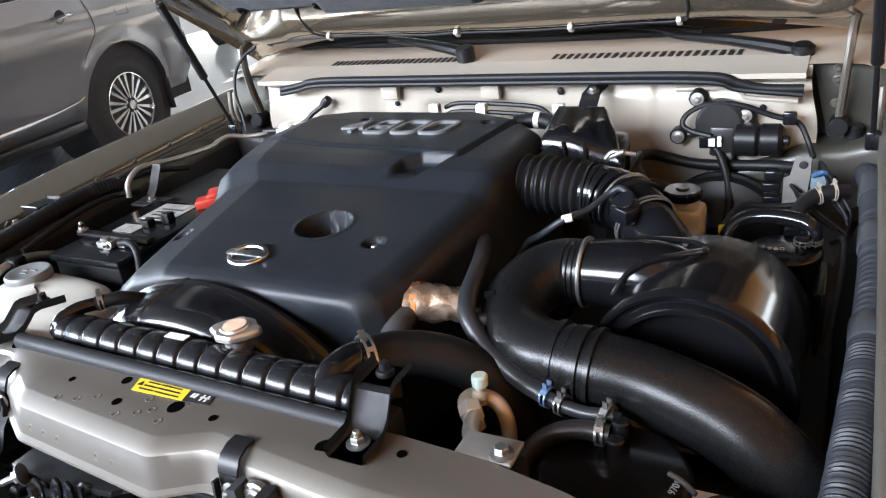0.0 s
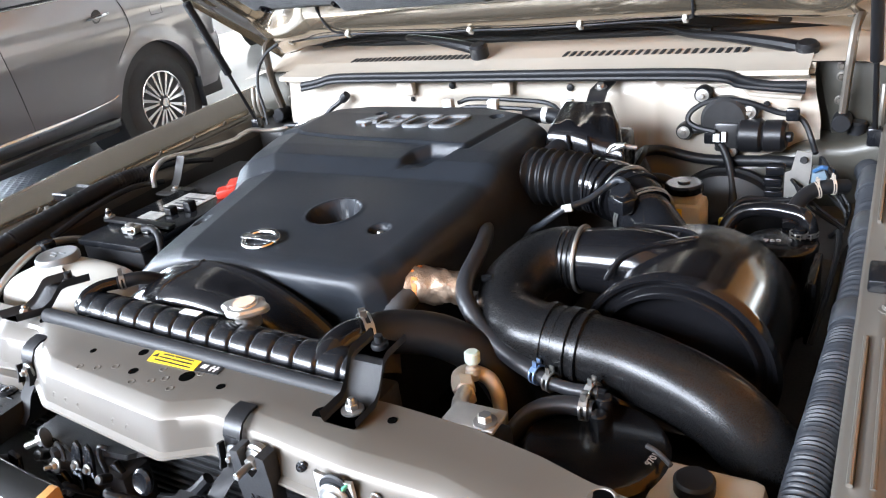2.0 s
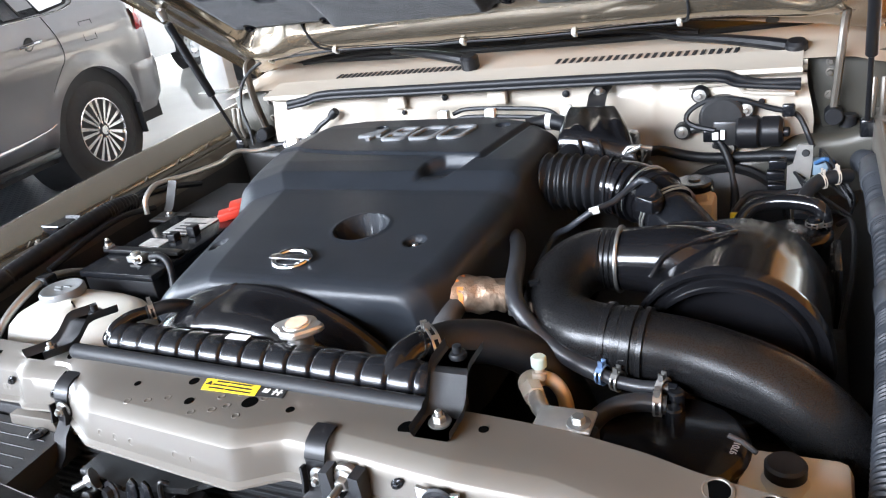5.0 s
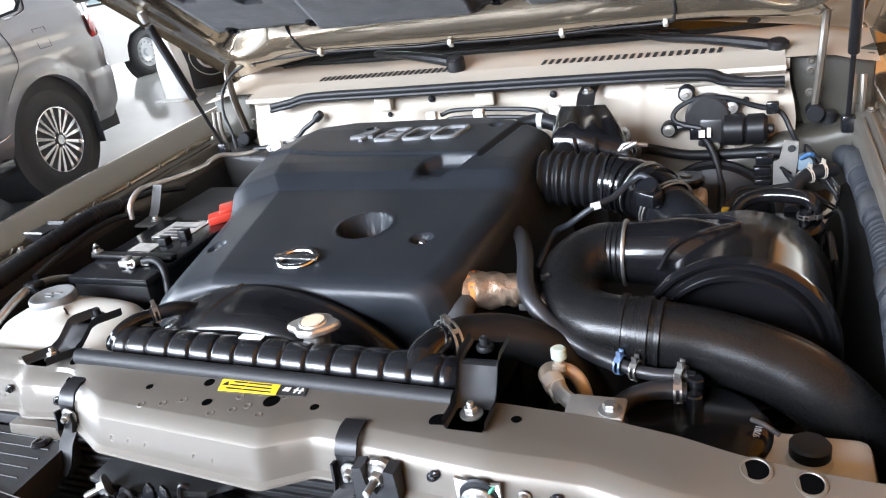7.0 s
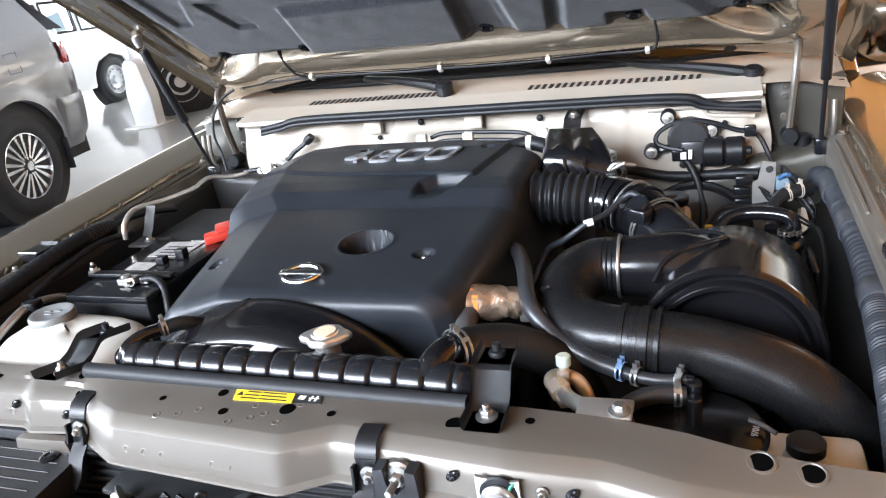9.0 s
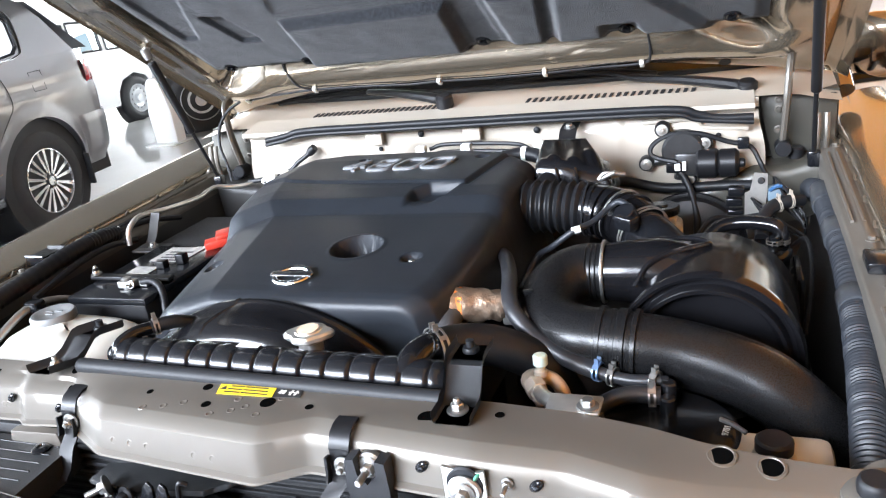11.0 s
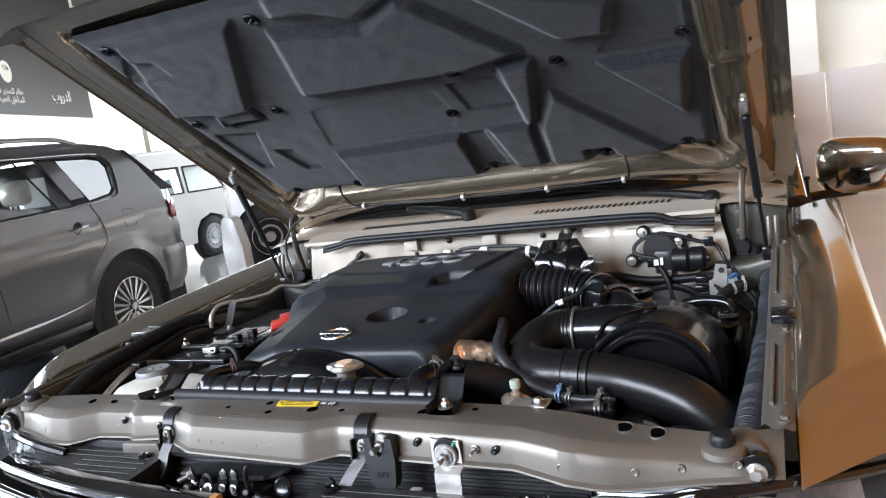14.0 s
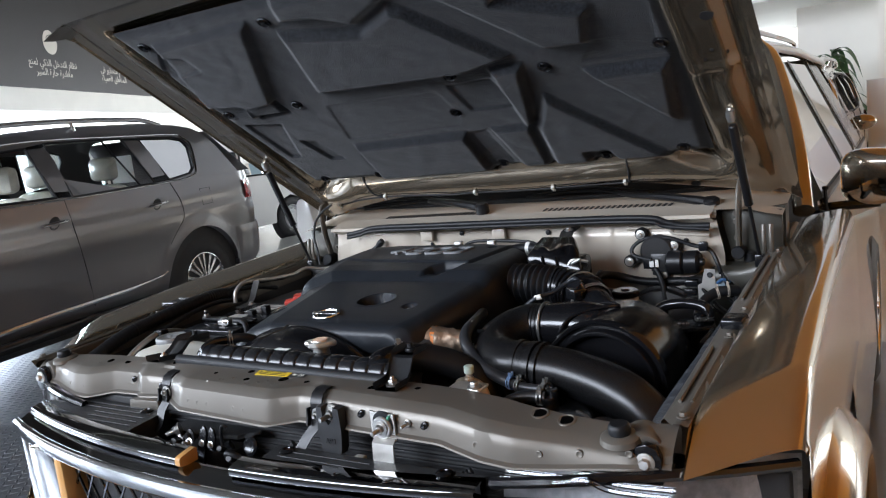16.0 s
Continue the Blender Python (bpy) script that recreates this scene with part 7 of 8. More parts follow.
def top_panel(x0, x1, y0, bolts):
    p = thing("grille_top_panel", "grained black plastic panel behind the chrome strip", "panel", ((x0 + x1) / 2, -.1, .92), "grille top panels")
    b = B()
    n = 24
    rows = []
    for i in range(n + 1):
        x = x0 + (x1 - x0) * i / n
        ya, yb = y0, grille_y(x) + .014
        rows.append([b.verts.new((x, ya + (yb - ya) * t, z + .004 * (x / .8) ** 2)) for t, z in ((0, .905), (0, .942), (.03, .946), (.97, .940), (1, .936), (1, .900))])
    for a, c in zip(rows, rows[1:]):
        for k in range(5):
            b.faces.new((a[k], a[k + 1], c[k + 1], c[k]))
    b.faces.new(rows[0][::-1])
    b.faces.new(rows[-1])
    part("panel_sheet", b, M_PANELBLACK, p)
    for k in range(5):
        b = B()
        y = y0 - .018 - .018 * k
        xa, xb = x0 + .03, x1 - .02
        pts = [(x, y, .9465 + .004 * (x / .8) ** 2 - .004 * (y0 - y) / .1) for x in (xa, (xa + xb) / 2, xb) if grille_y(x) + .03 < y]
        if len(pts) > 1:
            tube(b, pts, .0011, 6, 4)
            part("panel_groove", b, M_DARK, p)
    for x, y in bolts:
        b = B()
        lathe(b, [(.013, 0), (.014, .003), (.010, .006), (.006, .006), (.005, .004), (0, .004)], (x, y, .945 + .004 * (x / .8) ** 2), (0, 0, 1), 20)
        part("push_clip", b, M_GLOSS, p, "black push clip")


top_panel(-.665, -.292, -.028, ((-.642, -.050), (-.335, -.055)))
top_panel(.095, .515, -.108, ((.13, -.125), (.45, -.120)))


def condenser():
    c = thing("condenser", "dark finned condenser behind the grille", "condenser", (0, -.02, .50))
    b = B()
    box(b, -.38, .52, -.028, -.008, .48, .958, .003)
    part("condenser_core", b, M_DARK, c)
    for k in range(26):
        b = B()
        z = .60 + .0135 * k
        box(b, -.375, .515, -.034, -.0285, z, z + .006, .001)
        part("fin", b, M_FIN, c)
    b = B()
    box(b, -.62, .62, -.02, .03, .44, .958, .006)
    part("support_lower", b, M_DARK, c)


M_FIN = pbr("condenser_fin", (0.035, 0.036, 0.038), 0.45, 0.4, 0.2, 60, 0.1, 400)
condenser()


def nose_clutter():
    """Latch mechanism, stay and wiring seen in the gap above the grille."""
    l = thing("hood_lock", "black hood lock mechanism with springs and bolts", "lock", (-.13, -.09, .90))
    b = B()
    prism(b, [(-.214, -.094), (-.208, -.060), (-.150, -.052), (-.020, -.050), (.006, -.058), (-.006, -.072), (-.026, -.076), (-.032, -.089), (-.090, -.094), (-.125, -.106), (-.150, -.096), (-.190, -.099)], .934, .942, "xy", .003)
    for v in b.verts:
        v.co.z += .10 * (v.co.y + .075) + .0015 * math.sin(60 * v.co.x)
    part("lock_cover", b, M_PANELBLACK, l)
    b = B()
    box(b, -.20, -.03, -.105, -.06, .80, .915, .006)
    part("lock_plate", b, M_DARK, l)
    random.seed(21)
    for k in range(22):
        b = B()
        x, y, z = random.uniform(-.22, .01), random.uniform(-.145, -.085), random.uniform(.875, .935)
        q = k % 4
        if q == 0:
            disc_cyl(b, (x, y, z), (x + .004, y - .018, z + .012), random.uniform(.006, .011))
        elif q == 1:
            box(b, x - .010, x + .010, y - .004, y + .004, z - .022, z + .016, .002, Matrix.Translation((x, y, z)) @ Matrix.Rotation(random.uniform(-.6, .6), 4, 'Y') @ Matrix.Translation((-x, -y, -z)))
        elif q == 2:
            tube(b, [(x, y, z), (x + .02, y - .01, z + .01), (x + .05, y + .01, z - .01)], .006, 8, 8, corr(.006, -.3))
        else:
            bolt(b, (x, y - .01, z), (random.uniform(-.4, .4), -1, .4), .006, .016)
        part("lock_piece", b, [M_BLACKPAINT, M_PLASTIC, M_RUBBER, M_ZINC][q], l)
    for x, lean in ((-.098, .10), (-.074, -.06)):
        b = B()
        tilt = Matrix.Translation((x, -.112, .938)) @ Matrix.Rotation(lean, 4, 'Y') @ Matrix.Rotation(radians(-12), 4, 'X')
        prism(b, [(-.009, -.022), (.007, -.022), (.009, .004), (.006, .018), (-.002, .024), (-.008, .016), (-.010, .0)], -.0025, .0025, "xz", .001)
        b.transform(tilt)
        part("lock_lever", b, M_PLASTIC, l, "black latch lever")
        b = B()
        bolt(b, (x, -.118, .930), (0, -1, .2), .0045)
        part("lever_pivot", b, M_ZINC, l)
    b = B()
    lathe(b, [(.017, 0), (.017, .004), (.013, .007), (.009, .005), (0, .005)], (.027, -.110, .936), (0, -1, .35), 24)
    part("lock_disc", b, M_PLASTIC, l)
    b = B()
    tube(b, [(-.052, -.108, .925), (-.050, -.110, .950), (-.046, -.108, .966), (-.038, -.104, .962)], .0035, 8, 5)
    part("release_hook", b, M_BLACKPAINT, l)
    b = B()
    bolt(b, (-.133, -.112, .938), (-.2, -1, .1), .009, .006)
    part("lock_bolt", b, M_BLACKPAINT, l)
    b = B()
    bolt(b, (-.165, -.108, .948), (-.75, -.6, -.25), .009, .030)
    part("lock_bolt", b, M_ZINC, l, "long zinc bolt")
    w = thing("horn_wiring", "grey-white plug on a black corrugated harness", "cable", (.23, -.085, .90))
    b = B()
    tube(b, [(.17, -.085, .925), (.20, -.09, .926), (.22, -.092, .925)], .006, 8, 4)
    tube(b, [(.265, -.094, .924), (.32, -.095, .915), (.38, -.090, .908), (.44, -.085, .915), (.47, -.07, .93)], .009, 10, 16, corr(.006, -.18))
    part("harness", b, M_RUBBER, w)
    b = B()
    box(b, .222, .252, -.104, -.084, .914, .934, .003)
    box(b, .250, .272, -.108, -.080, .911, .938, .004)
    part("plug", b, M_PALEGREY, w, "pale grey connector")
    b = B()
    tube(b, [(.10, -.075, .935), (.085, -.085, .920), (.06, -.095, .905), (.03, -.10, .90)], .008, 8, 5)
    part("cable_end", b, M_RUBBER, w)
    b = B()
    prism(b, [(-.40, .965), (-.31, .968), (-.305, .945), (-.325, .935), (-.385, .935), (-.405, .948)], -.045, -.030, "xz", .002)
    solid("lamp_stay", b, M_BAY, "champagne stay plate below the radiator support", "bracket")


M_PALEGREY = pbr("pale_grey_plastic", (0.42, 0.41, 0.38), 0.45, 0.0, 0.06, 30, 0.02, 300)
nose_clutter()


def headlamp(s, y_in, y_out):
    h = thing("headlamp", "clear headlamp with ribbed lens and chrome bowl", "headlamp", (s * .72, 0, .70), "headlamps")
    def at(a, c, off=0.0):
        x = .535 + .395 * a
        y = y_in + (y_out - y_in) * a ** 2.2 + .016 * c
        z = (.942 + .018 * math.sin(math.pi * a)) - .19 * c
        return (s * x, y - .02 * math.sin(math.pi * c) + off, z)
    b = B()
    grid(b, 24, 10, lambda a, c: at(a, c))
    ln = part("lens", b, M_LAMP, h, "clear lamp lens")
    ln.visible_shadow = False
    b = B()
    grid(b, 24, 10, lambda a, c: at(a, c, .05 + .02 * math.sin(9 * a)))
    part("chrome_bowl", b, M_BOWL, h)
    b = B()
    tube(b, [(s * (.535 + .395 * a), y_in + (y_out - y_in) * a ** 2.2 + .008, .948 + .018 * math.sin(math.pi * a)) for a in (0, .2, .4, .6, .8, 1)], .009, 8, 5)
    part("lamp_rim", b, M_GLOSS, h)
    b = B()
    box(b, min(s * .53, s * .92), max(s * .53, s * .92), .06, .09, .55, .93, .01)
    part("lamp_housing", b, M_DARK, h)
    for k in range(30):
        b = B()
        a = .08 + .011 * k
        tube(b, [at(a, .15, .018), at(a, .5, .018), at(a, .9, .018)], .0018, 5, 2)
        part("lens_flute", b, M_LAMP, h)
    if s < 0:
        return h
    b = B()
    for c in (.0, .05):
        tube(b, [(s * x, y_in + .012 + c * .4, z) for x, z in ((.55, .958), (.64, .962), (.68, .972), (.72, .962), (.80, .965))], .004, 6, 5)
    part("top_moulding", b, M_LAMP, h)
    return h


headlamp(1, -.135, .05)
headlamp(-1, -.075, .10)


def wheel_flare(s):
    b = B()
    cy, cz, R = .42, .30, .47
    rows = []
    for k in range(0, 33):
        a = radians(-10 + 200 * k / 32)
        c, q = math.cos(a), math.sin(a)
        rows.append([b.verts.new((s * x, cy - c * (R + dr), cz + q * (R + dr))) for x, dr in ((.925, .10), (.955, .085), (.985, .05), (1.0, .02), (1.0, .0), (.985, -.008), (.93, -.004))])
    for a, c in zip(rows, rows[1:]):
        for k in range(6):
            b.faces.new((a[k], a[k + 1], c[k + 1], c[k]))
    part("wheel_flare", b, M_PAINT, suv, "champagne wheel arch flare")


wheel_flare(1)
wheel_flare(-1)


def wheel(name, parent, centre, s, R, w, rim_m, style, local=False):
    """Tyre and rim; the outer face looks along s * x."""
    cx, cy, cz = centre
    b = B()
    ax = (s, 0, 0)
    rr = R * .635
    lathe(b, [(rr, -w), (R * .90, -w), (R, -w * .85), (R, -w * .15), (R * .965, -.01), (R * .85, .012), (rr * 1.06, .010), (rr, .0)], centre, ax, 56, 1.0, False)
    ty = part(name, b, M_TYRE, parent, "black rubber tyre")
    b = B()
    lathe(b, [(rr * 1.0, -w * .9), (rr * .99, -.01), (rr * 1.0, .008), (rr * .975, .010), (rr * .95, -.012), (rr * .93, -.05)], centre, ax, 56, 1.0, False)
    out = [ty, part("rim_ring", b, rim_m, ty)]
    b = B()
    lathe(b, [(rr * .95, -.07), (0, -.075), (0, -.08)], centre, ax, 40)
    out.append(part("rim_pocket", b, M_RIMDARK, ty))
    if style == "spokes":
        for k in range(9):
            for d in (-1, 1):
                a0 = 2 * math.pi * (k + .3) / 9
                b = B()
                p0 = Vector((cx + s * .004, cy + math.cos(a0 + d * .13) * rr * .24, cz + math.sin(a0 + d * .13) * rr * .24))
                p1 = Vector((cx - s * .010, cy + math.cos(a0 + d * .155) * rr * .95, cz + math.sin(a0 + d * .155) * rr * .95))
                t = (p1 - p0).normalized()
                n = Vector((1, 0, 0)).cross(t)
                vs = []
                for p, hw in ((p0, .008), (p1, .0155)):
                    for dx, dn in ((0, -1), (0, 1), (-s * .03, 1), (-s * .03, -1)):
                        vs.append(b.verts.new(p + n * hw * dn + Vector((dx, 0, 0))))
                for f in ((0, 1, 2, 3), (4, 5, 6, 7), (0, 1, 5, 4), (1, 2, 6, 5), (2, 3, 7, 6), (3, 0, 4, 7)):
                    b.faces.new([vs[i] for i in f])
                out.append(part("spoke", b, rim_m, ty))
        b = B()
        lathe(b, [(rr * .30, -.03), (rr * .28, .0), (rr * .17, .004), (rr * .15, .010), (0, .011)], centre, ax, 30)
        out.append(part("hub", b, M_RIMDARK, ty))
        for k in range(6):
            a0 = 2 * math.pi * (k + .5) / 6
            b = B()
            lathe(b, [(.011, -.01), (.011, .008), (.006, .011), (0, .011)], Vector((cx, cy + math.cos(a0) * rr * .23, cz + math.sin(a0) * rr * .23)), ax, 6)
            out.append(part("lug_nut", b, rim_m, ty))
        b = B()
        lathe(b, [(rr * .145, .004), (rr * .14, .014), (rr * .11, .015), (rr * .10, .011), (0, .011)], centre, ax, 30)
        out.append(part("hub_badge", b, rim_m, ty, "plain ring hub badge"))
    else:
        b = B()
        lathe(b, [(rr * .93, -.03), (rr * .86, -.045), (rr * .78, -.02), (rr * .60, -.005), (rr * .42, -.02), (rr * .30, -.02), (rr * .26, .02), (0, .022)], centre, ax, 48)
        out.append(part("steel_disc", b, rim_m, ty))
        for k in range(12):
            a0 = 2 * math.pi * k / 12
            b = B()
            c = Vector((cx - s * .012, cy + math.cos(a0) * rr * .68, cz + math.sin(a0) * rr * .68))
            lathe(b, [(.016, 0), (.016, .001), (0, .001)], c, ax, 12)
            out.append(part("disc_hole", b, M_RIMDARK, ty))
    if local:
        ty.matrix_parent_inverse = Matrix()
    return ty


wheel("front_wheel", suv, (.93, .42, .29), 1, .39, .26, M_RIM, "spokes")
wheel("front_wheel", suv, (-.93, .42, .29), -1, .39, .26, M_RIM, "spokes")
wheel("rear_wheel", suv, (.93, 3.39, .29), 1, .39, .26, M_RIM, "spokes")
wheel("rear_wheel", suv, (-.93, 3.39, .29), -1, .39, .26, M_RIM, "spokes")


# ---- the other cars in the showroom ----
M_STEELRIM = pbr("silver_painted_rim", (0.55, 0.56, 0.57), 0.4, 0.3, 0.05, 20, 0.0, 300)
def lp(name, bm, material, parent, label="", sharp=38):
    """A part whose mesh is given in the car's own axes."""
    ob = part(name, bm, material, parent, label, sharp)
    ob.matrix_parent_inverse = Matrix()
    return ob


W_SIDE = [(.42, .900), (.50, .935), (.60, .955), (.80, .975), (.98, .985), (1.10, .978), (1.14, .966), (1.20, .968), (1.38, .930)]


def shut(bm, pts, w=.004):
    tube(bm, pts, w, 6, 4)


def parked_suv(name, label, place, turn, paint, rim_m, style, seats=True, S0=-3.90, tall=1.0):
    """A big estate-bodied off-roader; y points to its tail, the rear axle is at y = 0, the ground at z = 0."""
    car = thing(name, label, "car")
    car.matrix_basis = Matrix.Translation(place) @ Matrix.Rotation(radians(turn), 4, 'Z') @ Matrix.Diagonal((1, 1, tall, 1))
    S1 = 1.07
    D0 = S0 + 3.90

    def half(s, z):
        w = table(W_SIDE, z)
        k = smooth(.60, 1.12, s)
        w -= .16 * k * k + .05 * smooth(.94, 1.08, s)
        k = smooth(-3.1, -3.95, s)
        w -= .34 * k * k
        return w
    arches = ((0.0, .425), (-3.075, .425))
    for sd in (-1, 1):
        b = B()
        ns, nz, R = 150, 30, .500
        V = []
        for i in range(ns + 1):
            col = []
            for j in range(nz + 1):
                s, z = S0 + (S1 - S0) * i / ns, .42 + .96 * j / nz
                bulge = 0.0
                for c, h in arches:
                    d = math.hypot(s - c, z - h)
                    if abs(d - R) < .022 and d > 0:
                        s, z = c + (s - c) * R / d, h + (z - h) * R / d
                        d = R
                    bulge = max(bulge, .022 * smooth(.62, .50, d))
                z = max(z, .42)
                if s < -1.9 and z > 1.14:
                    z = 1.14 + (z - 1.14) * (1 - .55 * smooth(-2.0, -3.9, s))
                col.append(b.verts.new((sd * (half(s, z) + bulge), s, z)))
            V.append(col)
        for i in range(ns):
            for j in range(nz):
                q = (V[i][j], V[i + 1][j], V[i + 1][j + 1], V[i][j + 1])
                m = sum((v.co for v in q), Vector()) / 4
                if all(math.hypot(m.y - c, m.z - h) > R - .004 for c, h in arches) and len(set(v.co.to_tuple(5) for v in q)) == 4:
                    b.faces.new(q)
        lp("body_side", b, paint, car, "painted body side", 60)
        for c, h in arches:
            b = B()
            lathe(b, [(.53, -.38), (.503, -.02), (.499, .0)], (sd * .93, c, h), (sd, 0, 0), 40)
            lp("wheel_housing", b, M_DARK, car)
            wheel("tyre", car, (sd * .940, c, .41), sd, .415, .26, rim_m, style, True)
        # greenhouse sheet with window openings
        outline = [(-3.05, 1.375), (-2.30, 1.78), (-1.9, 1.86), (-1.0, 1.905), (-.1, 1.90), (.34, 1.86), (.46, 1.80), (.64, 1.52), (.74, 1.375)]
        wins = [[(-2.78, 1.41), (-2.18, 1.735), (-1.55, 1.775), (-1.47, 1.385)], [(-1.365, 1.805), (-.58, 1.795), (-.435, 1.385), (-1.325, 1.372)],
                [(-.40, 1.79), (.0, 1.775), (.13, 1.745), (.17, 1.68), (.12, 1.48), (.05, 1.43), (-.25, 1.395)]]
        def gx(s, z):
            return half(s, 1.38) - .30 * (z - 1.38) - .28 * max(0, z - 1.70) ** 1.2 * 2
        b = B()
        edges = []
        for loop in [outline] + wins:
            dense = []
            n = len(loop)
            for i in range(n):
                a, c = loop[i], loop[(i + 1) % n]
                k = max(1, int(math.hypot(c[0] - a[0], c[1] - a[1]) / .12))
                dense += [(a[0] + (c[0] - a[0]) * q / k, a[1] + (c[1] - a[1]) * q / k) for q in range(k)]
            vs = [b.verts.new((0, s, z)) for s, z in dense]
            edges += [b.edges.new((vs[i], vs[(i + 1) % len(vs)])) for i in range(len(vs))]
        bmesh.ops.triangle_fill(b, edges=edges, use_beauty=True, normal=(1, 0, 0))
        for v in b.verts:
            v.co.x = sd * gx(v.co.y, v.co.z)
        bmesh.ops.solidify(b, geom=b.faces[:], thickness=.03)
        lp("window_surround", b, paint, car, "", 30)
        for wn_ in wins:
            b = B()
            b.faces.new([b.verts.new((sd * (gx(s, z) - .012), s, z)) for s, z in wn_])
            pane = lp("side_window", b, M_GLASS, car)
            pane.visible_shadow = False
            b = B()
            loop = wn_ + [wn_[0]]
            for p, q in zip(loop, loop[1:]):
                tube(b, [(sd * (gx(*p) + .002), *p), (sd * (gx(*q) + .002), *q)], .010, 6, 2)
            lp("window_frame", b, M_RUBBER, car)
        # blacked-out posts and bright trim
        for quad in (((-1.485, 1.383), (-1.315, 1.374), (-1.355, 1.806), (-1.56, 1.782)), ((-.445, 1.383), (-.245, 1.393), (-.392, 1.792), (-.59, 1.800)),
                     ((-.625, 1.380), (-.600, 1.382), (-.795, 1.797), (-.820, 1.797))):
            b = B()
            vs = [b.verts.new((sd * (gx(s, z) + .004), s, z)) for s, z in quad]
            b.faces.new(vs)
            bmesh.ops.solidify(b, geom=b.faces[:], thickness=.006)
            lp("window_post", b, M_GLOSS, car)
        b = B()
        tube(b, [(sd * (gx(s, z) + .006), s, z) for s, z in ((-2.85, 1.39), (-1.5, 1.365), (-.26, 1.378), (.06, 1.405), (.145, 1.47), (.198, 1.68), (.15, 1.765), (.02, 1.80), (-.6, 1.815), (-1.5, 1.825), (-2.2, 1.77))], .007, 6, 6)
        lp("chrome_window_trim", b, M_CHROME, car)
        b = B()
        tube(b, [(sd * (half(s, z) + .012), s, z) for s, z in ((-2.45, .50), (-1.8, .53), (-1.0, .545), (-.60, .575), (-.50, .60))], .022, 8, 6, lambda d, L: 1 - .75 * smooth(.6, 1, d / L))
        lp("chrome_sill_strip", b, M_RIM, car, "bright silver sill strip")
        b = B()
        box(b, min(sd * .86, sd * .975), max(sd * .86, sd * .975), -2.5, -.55, .36, .435, .02)
        lp("side_step", b, M_PLASTIC, car)
        for s in (-.49, -1.56):
            b = B()
            tube(b, [(sd * (half(s, 1.2) + .012), s - .11, 1.192), (sd * (half(s, 1.2) + .045), s - .06, 1.20), (sd * (half(s, 1.2) + .045), s + .06, 1.207), (sd * (half(s, 1.2) + .012), s + .11, 1.208)], .013, 8, 5)
            hd = lp("door_handle", b, M_CHROME, car, "chrome pull handle")
            b = B()
            lathe(b, [(.058, .0), (.055, .004), (0, -.004)], (sd * (half(s, 1.2) - .003), s, 1.20), (sd, 0, 0), 24, .75)
            lp("handle_recess", b, M_RIMDARK, car)
        b = B()
        shut(b, [(sd * (half(s, z) + .001), s, z) for s, z in ((-1.41, 1.37), (-1.40, 1.1), (-1.36, .8), (-1.31, .5))])
        lp("shut_line", b, M_DARK, car)
        b = B()
        shut(b, [(sd * (half(s, z) + .001), s, z) for s, z in ((-.26, 1.37), (-.20, 1.20), (-.20, 1.05), (-.30, .95), (-.44, .80), (-.47, .60), (-.47, .5))])
        lp("shut_line", b, M_DARK, car)
        b = B()
        shut(b, [(sd * (half(s, z) + .001), s, z) for s, z in ((-2.62, 1.36), (-2.64, 1.1), (-2.60, .8), (-2.50, .5))])
        lp("shut_line", b, M_DARK, car)
        b = B()
        shut(b, [(sd * (half(s, z) + .001), s, z) for s, z in ((.09, 1.27), (.09, 1.13), (.10, 1.12), (.22, 1.12), (.23, 1.13), (.23, 1.26), (.22, 1.27), (.09, 1.27))], .0025)
        lp("fuel_flap_gap", b, M_DARK, car)
        # tail lamp, bumper corner, mud flap
        b = B()
        grid(b, 10, 8, lambda a, c: (sd * (half(.74 + .32 * a, 1.15) + .022 - .02 * (2 * c - 1) ** 2), .74 + .30 * a - .04 * c * (1 - a) + .03 * c, 1.29 - .22 * c))
        lp("tail_lamp", b, M_REDLAMP, car, "red tail lamp")
        b = B()
        grid(b, 24, 12, lambda a, c: (sd * (half(.50 + .58 * a, .84 - .44 * c) + .004 + .020 * smooth(0, .15, c) * smooth(.0, .10, a) - .03 * smooth(.7, 1, c)), .50 + .60 * a, .84 - .44 * c))
        lp("bumper_corner", b, paint, car)
        b = B()
        box(b, min(sd * .86, sd * .98), max(sd * .86, sd * .98), .47, .49, .25, .52, .004)
        lp("mud_flap", b, M_RUBBER, car)
        b = B()
        tube(b, [(sd * .70, -1.95, 1.885), (sd * .715, -1.70, 1.955), (sd * .715, -1.0, 1.97), (sd * .71, -.30, 1.955), (sd * .70, -.02, 1.90)], .020, 8, 6)
        tube(b, [(sd * .71, -1.0, 1.89), (sd * .713, -1.02, 1.965)], .016, 8, 2)
        lp("roof_rail", b, M_RIM, car, "silver roof rail")
        b = B()
        u = bmesh.ops.create_uvsphere(b, u_segments=16, v_segments=10, radius=1.0)
        for v in u["verts"]:
            v.co = Vector((sd * (1.06 + .11 * v.co.x), -2.55 + .06 * v.co.y, 1.30 + .075 * v.co.z))
        lp("door_mirror", b, paint, car)
    # roof, hood, tail and nose
    b = B()
    def roof(a, c):
        s = -2.40 + 2.86 * c
        w = half(s, 1.38) - .16
        x = -w + 2 * w * a
        e = table([(-2.4, 1.745), (-1.9, 1.865), (-1.0, 1.912), (-.1, 1.906), (.34, 1.866), (.46, 1.81)], s)
        return (x, s, e + .035 * (1 - (2 * a - 1) ** 4) - .10 * smooth(.86, 1.0, abs(2 * a - 1)) ** 2)
    grid(b, 24, 30, roof)
    lp("roof", b, paint, car, "", 60)
    b = B()
